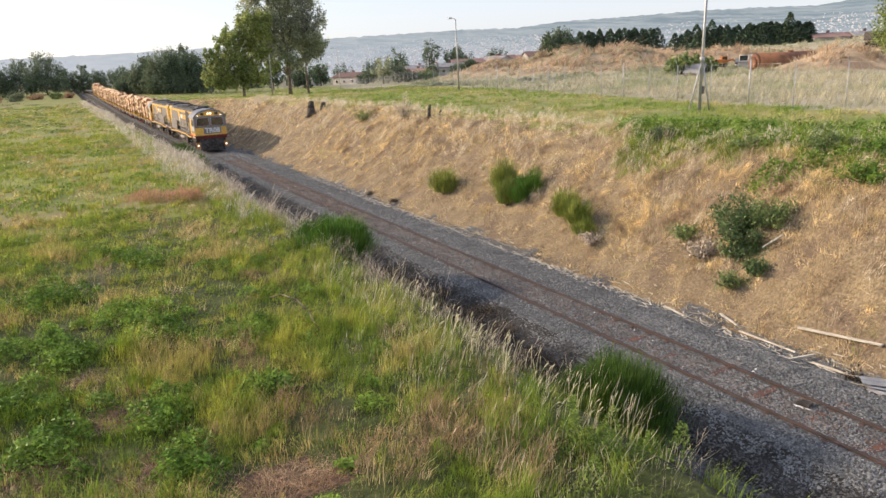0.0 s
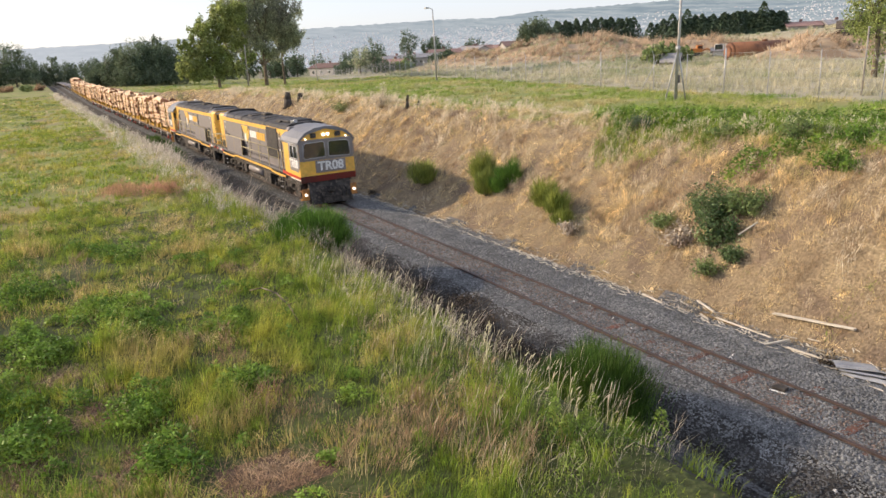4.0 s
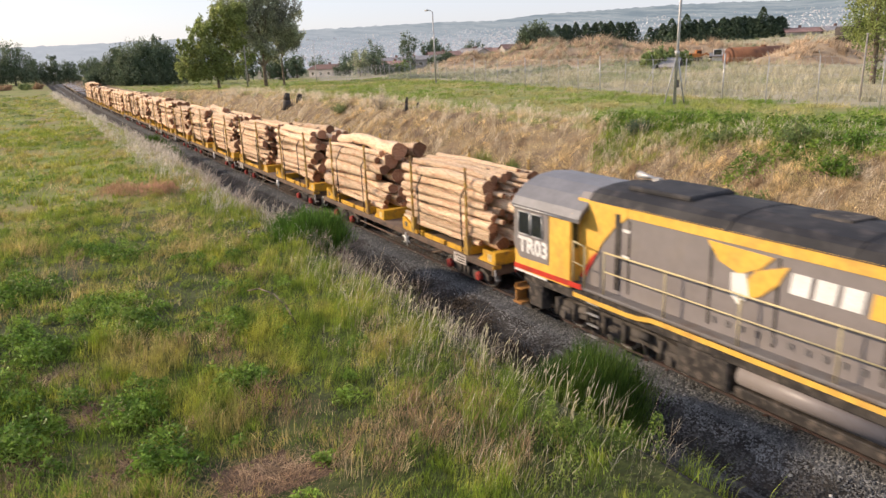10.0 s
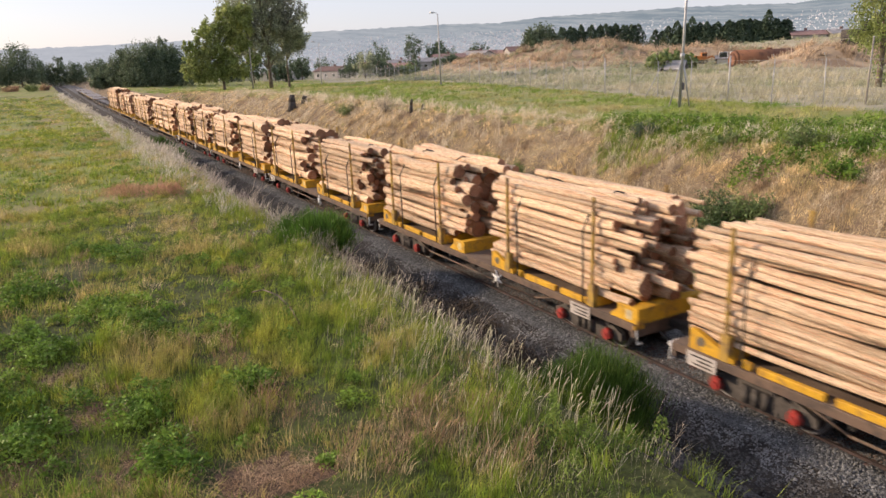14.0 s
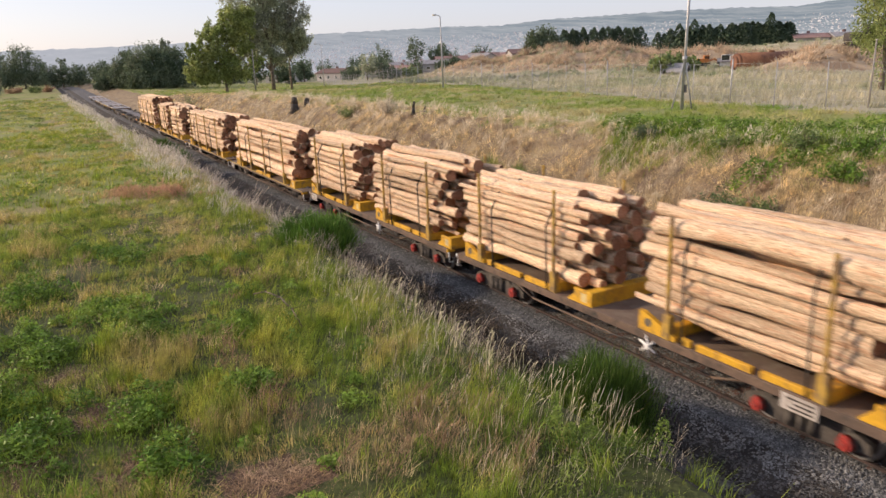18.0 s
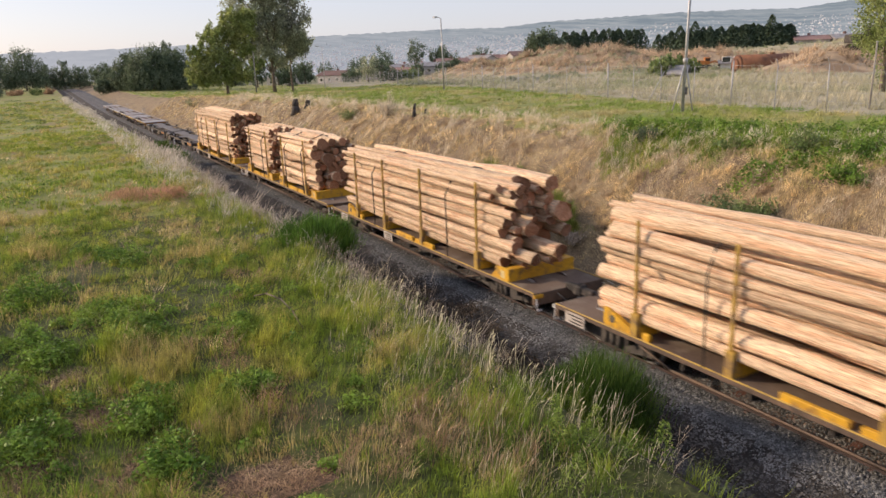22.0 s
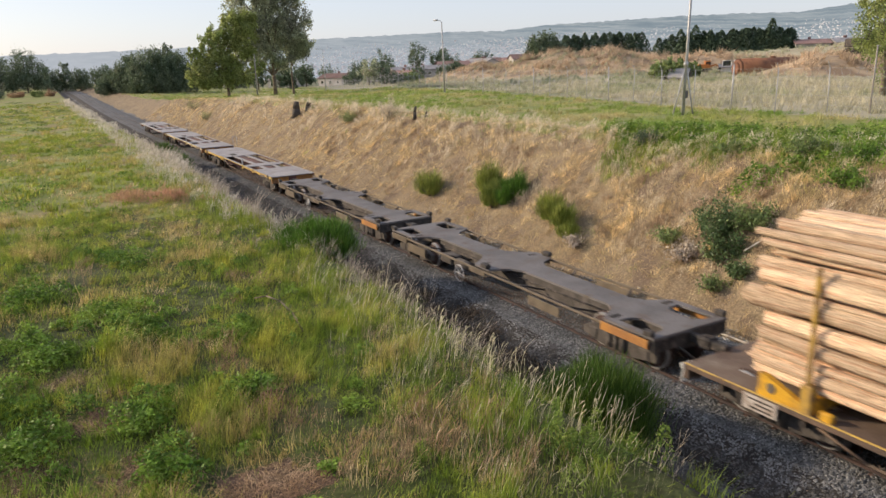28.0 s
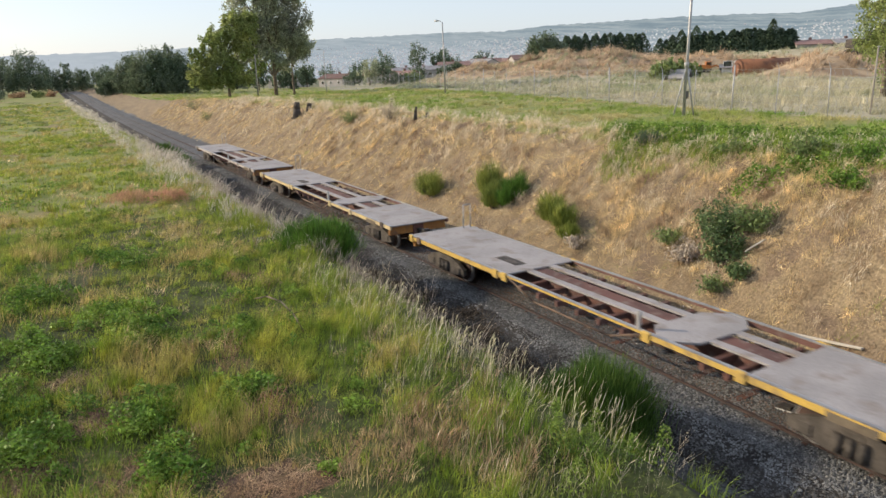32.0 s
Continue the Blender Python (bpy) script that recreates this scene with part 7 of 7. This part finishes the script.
M_CHAR = mat("charred_wood", (0.05, 0.045, 0.04), (0.10, 0.085, 0.07), 5, 0.9, bump=0.4, fine=20)
stump(8.5, 40.3, 0.85, 0.13, "dark jagged stump on the bank top")
stump(9.0, 39.7, 0.30, 0.13, "low dark stump on the bank top")
stump(7.6, 61.3, 1.35, 0.42, "dark burnt stump leaning on the bank top")
stump(8.5, 60.6, 0.7, 0.34, "low dark burnt stump on the bank top")


def plank(x0, y0, x1, y1, w, label, lift=0.05):
    a, b = Vector((x0, y0, float(land(x0, y0)) + lift)), Vector((x1, y1, float(land(x1, y1)) + lift))
    d = b - a
    p = new("plank", Shape().box(-w / 2, w / 2, -d.length / 2, d.length / 2, -0.02, 0.02, 0.006).mesh("plank", M_WOODW))
    p.matrix_basis = Matrix.Translation((a + b) / 2) @ d.to_track_quat("Y", "Z").to_matrix().to_4x4()
    return tagged(p, label, "plank", "loose timber at the bank foot")


plank(3.44, 10.6, 3.52, 8.55, 0.10, "long pale weathered plank lying on dry grass", 0.09)
plank(3.15, 12.75, 2.95, 12.0, 0.06, "pale stick at the foot of the bank", 0.1)
plank(2.15, 11.9, 2.3, 10.0, 0.07, "long pale pole lying at the ballast edge", 0.12)
plank(2.3, 10.0, 2.85, 9.7, 0.05, "pale stick lying across the bank foot", 0.12)
plank(2.6, 9.6, 2.7, 8.2, 0.05, "thin pale stick by the dumped sheets", 0.12)
plank(2.9, 11.9, 2.85, 10.2, 0.05, "pale stick at the foot of the bank", 0.1)
plank(2.75, 14.4, 2.6, 13.5, 0.06, "pale stick at the foot of the bank", 0.1)
plank(4.9, 12.9, 5.2, 12.5, 0.04, "pale dead stem leaning on the bank", 0.3)
_r = random.Random(31)


def fallen_branch():
    b = thing("fallen_branch", "thin dark dead branch arching over the grass", "branch", m=pose(-8.1, 14.7, float(land(-8.1, 14.7))))
    part("limb", Shape().path([(-0.25, 1.15, 0.30), (-0.12, 0.6, 0.48), (0.02, 0.0, 0.50), (0.1, -0.6, 0.38), (0.14, -1.1, 0.12)], 0.016, 6), M_BARK, b)
    for p, q in (((-0.12, 0.6, 0.48), (0.1, 0.75, 0.62)), ((0.02, 0.0, 0.5), (-0.2, -0.25, 0.55)), ((0.1, -0.6, 0.38), (0.3, -0.7, 0.44))):
        part("twig", Shape().tube(p, q, 0.010, 0.004, n=5), M_BARK, b)


fallen_branch()


def litter():
    s = Shape()
    for k in range(1000):
        y = _r.uniform(5, 48)
        x = 2.7 + _r.gauss(0, 0.25)
        z = float(max(land(x, y), bed_z(np.array(x), np.array(y)))) + 0.03
        a, l = _r.gauss(1.6, 0.8), _r.uniform(0.06, 0.34)
        s.tube((x, y, z), (x + l * math.cos(a), y + l * math.sin(a), z + _r.uniform(-0.01, 0.06)), 0.005 + 0.010 * _r.random(), n=4, smooth=False)
    return s.mesh("straw_litter", M_WOODW)


stuff("straw_litter", litter(), "pale dry stalks lying along the bank foot", "litter")


def sheets():
    x, y = 2.62, 7.62
    t = thing("sheet_metal", "buckled pale corrugated sheets dumped by the line", "scrap metal", m=pose(x, y, float(max(land(x, y), bed_z(np.array(x), np.array(y)))) + 0.06, 4, 6, 25))
    for k in range(3):
        s = Shape()
        n = 14
        v = [(0.5 * (i / n - 0.5) * 1.3, yy, 0.02 * (i % 2) + 0.05 * k + 0.03 * math.sin(i * 0.7 + k)) for yy in (-0.55, 0.55) for i in range(n + 1)]
        v2 = [(a, b, c - 0.006) for a, b, c in v]
        m = len(v)
        f = [(i, i + 1, n + 2 + i, n + 1 + i) for i in range(n)]
        s.add(v + v2, f + [tuple(m + q for q in reversed(g)) for g in f])
        part("sheet", s, M_GALV, t, at=pose(0.1 * k, 0.12 * k, 0.02, 0, 0, 14 * k))


sheets()


def ballast_block():
    b = thing("block", "small black block with a white strip on the ballast", "block", m=pose(0.28, 8.15, -0.07, 0, 0, 12))
    part("body", Shape().box(-0.09, 0.09, -0.14, 0.14, -0.02, 0.09, 0.012), M_BLACK, b)
    part("strip", Shape().box(-0.135, -0.10, -0.2, 0.16, -0.02, 0.02, 0.006), M_WHITE, b, "white strip")


ballast_block()
for x, y, w in ((3.15, 34.4, 0.32), (3.0, 37.4, 0.2), (2.65, 8.6, 0.24)):
    brush(x, y, w * 1.6, 60, "small dark heap of rubbish at the bank foot")


def tank():
    t = thing("storage_tank", "long rusty cylindrical tank lying on the ground", "tank", m=pose(77.4, 66.8, float(land(77.4, 66.8)) + 1.1, 0, 0, -17))
    part("shell", Shape().tube((-4.4, 0, 0), (4.4, 0, 0), 1.4, n=28), M_TANK, t)
    for d in (-1, 1):
        part("dished_end", Shape().tube((d * 4.4, 0, 0), (d * 4.7, 0, 0), 1.4, 1.0, n=28).tube((d * 4.7, 0, 0), (d * 4.8, 0, 0), 1.0, 0.4, n=28), M_TANK, t)
    for d in (-2.5, 2.5):
        part("saddle", Shape().box(d - 0.2, d + 0.2, -1.0, 1.0, -1.7, -1.0), M_CONC, t)
    part("hatch", Shape().tube((1.0, 0, 1.35), (1.0, 0, 1.6), 0.35, n=14), M_TANK, t)


tank()


def digger(x, y, paint, label, size=1.0):
    z = float(land(x, y))
    t = thing("excavator", label, "excavator", m=pose(x, y, z, 0, 0, -35) @ Matrix.Scale(size, 4))
    for d in (-0.9, 0.9):
        part("track", Shape().prism([(-1.5, 0.1), (-1.8, 0.45), (-1.5, 0.8), (1.5, 0.8), (1.8, 0.45), (1.5, 0.1)], "y", d - 0.25, d + 0.25), M_BLACK, t)
    part("body", Shape().box(-1.7, 0.9, -1.2, 1.2, 0.9, 1.9, 0.1), paint, t)
    c = part("cab", Shape().box(0.0, 1.3, -1.15, -0.1, 1.0, 2.7, 0.08), paint, t)
    part("window", Shape().box(0.15, 1.32, -1.17, -0.08, 1.75, 2.5), M_GLASS, c)
    part("boom", Shape().prism([(0.9, 1.3), (2.9, 1.9), (3.0, 1.6), (1.1, 0.9)], "y", 0.1, 0.45), paint, t)
    part("arm", Shape().prism([(2.8, 1.9), (4.2, 1.2), (4.0, 0.9), (2.8, 1.6)], "y", 0.12, 0.42), paint, t)
    part("bucket", Shape().prism([(3.9, 1.2), (4.5, 1.0), (4.2, 0.4), (3.6, 0.5)], "y", -0.2, 0.75), M_BLACK, t)


digger(77.4, 77.6, mat("orange_paint", (0.55, 0.20, 0.05), (0.46, 0.17, 0.05), 2, 0.5), "small orange excavator parked among the mounds", 0.6)
digger(73.5, 51.0, M_BLACK, "dark excavator on top of the dry mound")


def shed(x, y, w, d, h, turn, wall, roof, label, name="shed", pitch=0.35, panes=True):
    z = float(land(x, y)) - 0.2
    t = thing(name, label, name, "buildings beyond the fence", pose(x, y, z, 0, 0, turn))
    part("wall", Shape().prism([(-w / 2, 0), (-w / 2, h), (0, h + pitch * w / 2 - 0.1), (w / 2, h), (w / 2, 0)], "y", -d / 2, d / 2), wall, t)
    for sx in (-1, 1):
        part("roof", Shape().prism([(0, h + pitch * w / 2), (0, h + pitch * w / 2 + 0.15), (sx * (w / 2 + 0.4), h - pitch * 0.4 + 0.15), (sx * (w / 2 + 0.4), h - pitch * 0.4)], "y", -d / 2 - 0.4, d / 2 + 0.4), roof, t)
        for k in range(max(2, int(d / 3.5)) if panes else 0):
            y0 = -d / 2 + (k + 0.5) * d / max(2, int(d / 3.5))
            wi = part("window", Shape().box(*sorted((sx * w / 2, sx * (w / 2 + 0.05))), y0 - 0.6, y0 + 0.6, 0.9, 2.0), M_GLASS, t)
            part("frame", Shape().path([(sx * (w / 2 + 0.05), y0 - 0.6, 0.9), (sx * (w / 2 + 0.05), y0 + 0.6, 0.9), (sx * (w / 2 + 0.05), y0 + 0.6, 2.0), (sx * (w / 2 + 0.05), y0 - 0.6, 2.0), (sx * (w / 2 + 0.05), y0 - 0.6, 0.9)], 0.05, 4), M_WHITE, wi)
    for dd in (-1, 1):
        part("door", Shape().box(-0.45, 0.45, *sorted((dd * d / 2, dd * (d / 2 + 0.05))), 0.1, 2.1), M_SKEL, t)
    if name == "house":
        part("chimney", Shape().box(w * 0.15, w * 0.15 + 0.7, -0.4, 0.4, h + 0.5, h + pitch * w / 2 + 0.9, 0.03), M_TILE, t)
    return t


_h = random.Random(77)
for x, y, w, d, turn, rf in ((112, 272, 9, 13, 60, M_TILE), (108, 260, 8, 15, 75, M_TILE), (104, 236, 8, 11, 30, M_TILE), (112, 248, 9, 12, 80, M_GREYROOF), (120, 252, 8, 11, 20, M_TILE), (118, 236, 7, 10, 65, M_GREYROOF), (70, 262, 9, 12, 40, M_GREYROOF), (130, 244, 8, 12, 70, M_TILE),
                              (140, 240, 8, 12, 15, M_GREYROOF), (150, 252, 9, 12, 60, M_TILE), (158, 244, 8, 11, 30, M_TILE), (150, 222, 9, 14, 70, M_TILE), (168, 240, 9, 12, 45, M_GREYROOF), (96, 280, 9, 12, 30, M_TILE), (125, 276, 9, 12, 55, M_GREYROOF)):
    shed(x, y, w, d, _h.uniform(2.6, 3.2), turn, M_WALL, rf, "pale-walled house with a " + ("red tiled" if rf is M_TILE else "grey") + " roof", "house")
for x, y, w, d, turn, rf in ((204, 146, 7, 10, 50, M_TILE), (212, 139, 7, 10, 60, M_GREYROOF), (220, 129, 7, 11, 40, M_TILE), (216, 152, 8, 11, 70, M_GREYROOF), (232, 123, 8, 11, 20, M_TILE), (228, 141, 8, 12, 65, M_GREYROOF)):
    shed(x, y, w, d, _h.uniform(2.8, 3.4), turn, M_WALL, rf, "pale-walled house with a " + ("red tiled" if rf is M_TILE else "grey") + " roof", "house")
# white shed shape added in place of small parked vehicles
shed(80.6, 75.0, 1.8, 3.2, 1.1, 40, M_WHITE, M_GREYROOF, "small white shed shape standing in for site vehicles")
shed(64.0, 70.0, 1.7, 1.9, 0.8, 30, M_SKEL, M_GREYROOF, "small grey hut at the mound's foot", pitch=0.9, panes=False)


# ---- distance ----
def hills():
    """A ring of far ridges with scattered suburbs."""
    m = bpy.data.materials.new("far_hills")
    m.use_nodes = True
    nt = m.node_tree
    nd, ln = nt.nodes, nt.links
    bs = nd["Principled BSDF"]
    co = nd.new("ShaderNodeTexCoord").outputs["Object"]
    n1 = nd.new("ShaderNodeTexNoise")
    n1.inputs["Scale"].default_value, n1.inputs["Detail"].default_value = 0.018, 12
    n1.inputs["Roughness"].default_value = 0.72
    squeeze = nd.new("ShaderNodeMapping")
    squeeze.inputs["Scale"].default_value = (0.8, 0.15, 3.0)
    ln.new(co, squeeze.inputs[0])
    ln.new(squeeze.outputs[0], n1.inputs["Vector"])
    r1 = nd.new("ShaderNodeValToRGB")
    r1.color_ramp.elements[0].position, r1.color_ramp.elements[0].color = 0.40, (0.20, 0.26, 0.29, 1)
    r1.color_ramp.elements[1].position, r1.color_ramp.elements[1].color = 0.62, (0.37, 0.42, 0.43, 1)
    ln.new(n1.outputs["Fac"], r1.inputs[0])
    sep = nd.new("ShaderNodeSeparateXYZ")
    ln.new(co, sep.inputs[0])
    rng = nd.new("ShaderNodeMapRange")          # painted haze: colour pales towards the sun
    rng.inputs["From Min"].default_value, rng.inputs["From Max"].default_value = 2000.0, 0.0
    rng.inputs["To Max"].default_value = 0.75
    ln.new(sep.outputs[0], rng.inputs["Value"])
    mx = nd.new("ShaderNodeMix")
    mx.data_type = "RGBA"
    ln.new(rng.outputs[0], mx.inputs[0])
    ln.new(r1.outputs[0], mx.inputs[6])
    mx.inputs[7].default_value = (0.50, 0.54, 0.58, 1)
    # the hills glow, so daylight and distance haze sit in the emission
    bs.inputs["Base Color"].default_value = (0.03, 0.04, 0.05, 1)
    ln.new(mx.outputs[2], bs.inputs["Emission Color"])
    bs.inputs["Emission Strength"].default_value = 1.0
    bs.inputs["Roughness"].default_value = 1.0
    bs.inputs["Specular IOR Level"].default_value = 0.0
    na, rows = 900, 20
    jag = np.random.default_rng(8).normal(0, 1, na)
    v = []
    for j in range(rows):
        for i in range(na):
            az = -70 + 200.0 * i / (na - 1)
            el = np.interp(az, [-70, -20, -1, 4.6, 8.7, 13.9, 19, 30.2, 34, 37.7, 42.6, 47.2, 51.6, 55, 58.1, 64, 75, 130], [1.1, 1.3, 1.53, 1.62, 1.76, 1.87, 2.15, 2.39, 2.32, 2.64, 2.73, 2.83, 2.79, 2.68, 3.0, 3.3, 3.6, 3.0])
            el += 0.018 * math.sin(az * 5.1) + 0.014 * math.sin(az * 9.3 + 1) + 0.010 * math.sin(az * 19.7) + 0.014 * jag[i] * (j == rows - 1)
            u = j / (rows - 1)
            d = 1500 + 1700 * u
            z = -14 + (math.tan(math.radians(el)) * 3200 + 21) * (u ** 1.25)
            v.append((-12 + d * math.sin(math.radians(az)), d * math.cos(math.radians(az)), z))
    i = np.arange(rows * na).reshape(rows, na)
    q = np.stack([i[:-1, :-1], i[:-1, 1:], i[1:, 1:], i[1:, :-1]], -1).reshape(-1, 4)
    tagged(new("backdrop_hills", sheet("backdrop_hills", v, q.ravel(), np.full(len(q), 4), m, True)), "wooded hills with suburbs, blue-grey haze painted in", "hills", kind="structure")
    # houses of the far suburbs
    rr = np.random.default_rng(3)
    n = 0
    vv, ff, sl = [], [], []
    va = np.array(v).reshape(rows, na, 3)
    while n < 5200:
        az, u = rr.uniform(8, 66), rr.beta(1.6, 3.0)
        dens = math.exp(-((az - 34) / 13) ** 2) + 0.5 * math.exp(-((az - 58) / 6) ** 2) + 0.35 * math.exp(-((az - 20) / 6) ** 2)
        if rr.uniform() > dens or u > 0.75:
            continue
        fi, fj = (az + 70) / 200 * (na - 1), u * (rows - 1)
        i0, j0 = int(fi), int(fj)
        u1, u2 = fj - j0, fi - i0
        p = (va[j0, i0] * (1 - u1) + va[j0 + 1, i0] * u1) * (1 - u2) + (va[j0, i0 + 1] * (1 - u1) + va[j0 + 1, i0 + 1] * u1) * u2
        s, h = rr.uniform(1.1, 2.5), rr.uniform(1.2, 2.2)
        a = rr.uniform(0, 1.5)
        b = len(vv)
        for dx, dy, dz in ((-s, -s * 0.7, -2), (s, -s * 0.7, -2), (s, s * 0.7, -2), (-s, s * 0.7, -2), (-s, -s * 0.7, h), (s, -s * 0.7, h), (s, s * 0.7, h), (-s, s * 0.7, h), (-s * 0.6, 0, h + 1.3), (s * 0.6, 0, h + 1.3)):
            vv.append((p[0] + dx * math.cos(a) - dy * math.sin(a), p[1] + dx * math.sin(a) + dy * math.cos(a), p[2] + dz))
        ff += [(b, b + 1, b + 5, b + 4), (b + 1, b + 2, b + 6, b + 5), (b + 2, b + 3, b + 7, b + 6), (b + 3, b, b + 4, b + 7), (b + 4, b + 5, b + 9, b + 8), (b + 6, b + 7, b + 8, b + 9), (b + 5, b + 6, b + 9), (b + 7, b + 4, b + 8)]
        rf = rr.integers(1, 4)
        sl += [0] * 4 + [int(rf)] * 4
        n += 1
    me = bpy.data.meshes.new("far_suburb")
    me.from_pydata(vv, [], ff)
    hz = [mat("far_wall", (0.66, 0.67, 0.68), (0.76, 0.76, 0.75), 0.01, 0.9, bump=0, fine=0.1), mat("far_roof", (0.42, 0.43, 0.45), (0.50, 0.50, 0.52), 0.01, 0.9, bump=0, fine=0.1),
          mat("far_red_roof", (0.48, 0.38, 0.37), (0.54, 0.43, 0.41), 0.01, 0.9, bump=0, fine=0.1), mat("far_pale_roof", (0.62, 0.63, 0.65), (0.72, 0.73, 0.74), 0.01, 0.9, bump=0, fine=0.1)]
    for k in hz:
        me.materials.append(k)
    me.polygons.foreach_set("material_index", sl)
    stuff("far_suburb", me, "pale houses scattered over the far hillside", "houses")


hills()


# ---- what moves ----
def motions():
    turned = {ob.name: turn for ob, c, turn in MOVERS}
    for ob, c, turn in MOVERS:
        rows = []
        for t in range(0, 33):
            y = c - SPEED * t
            x, z = float(track_x(y)), float(track_z(y))
            slope = math.degrees(math.atan2(float(track_z(y + 5)) - float(track_z(y - 5)), 10))
            rows.append((float(t), pose(x, y, z, slope if turn == 0 else -slope, 0, turn)))
        walk(ob, rows)
    # the wheels roll: 8.75 m a second, keyed fifteen times a second
    for ob, y, r in WHEELS:
        forward = 1 if turned[ob.parent.name] == 0 else -1
        step = math.degrees(SPEED / 15 / r) * forward
        walk(ob, [(k / 15, pose(0, y, r, step * k, 0, 0)) for k in range(481)])


motions()
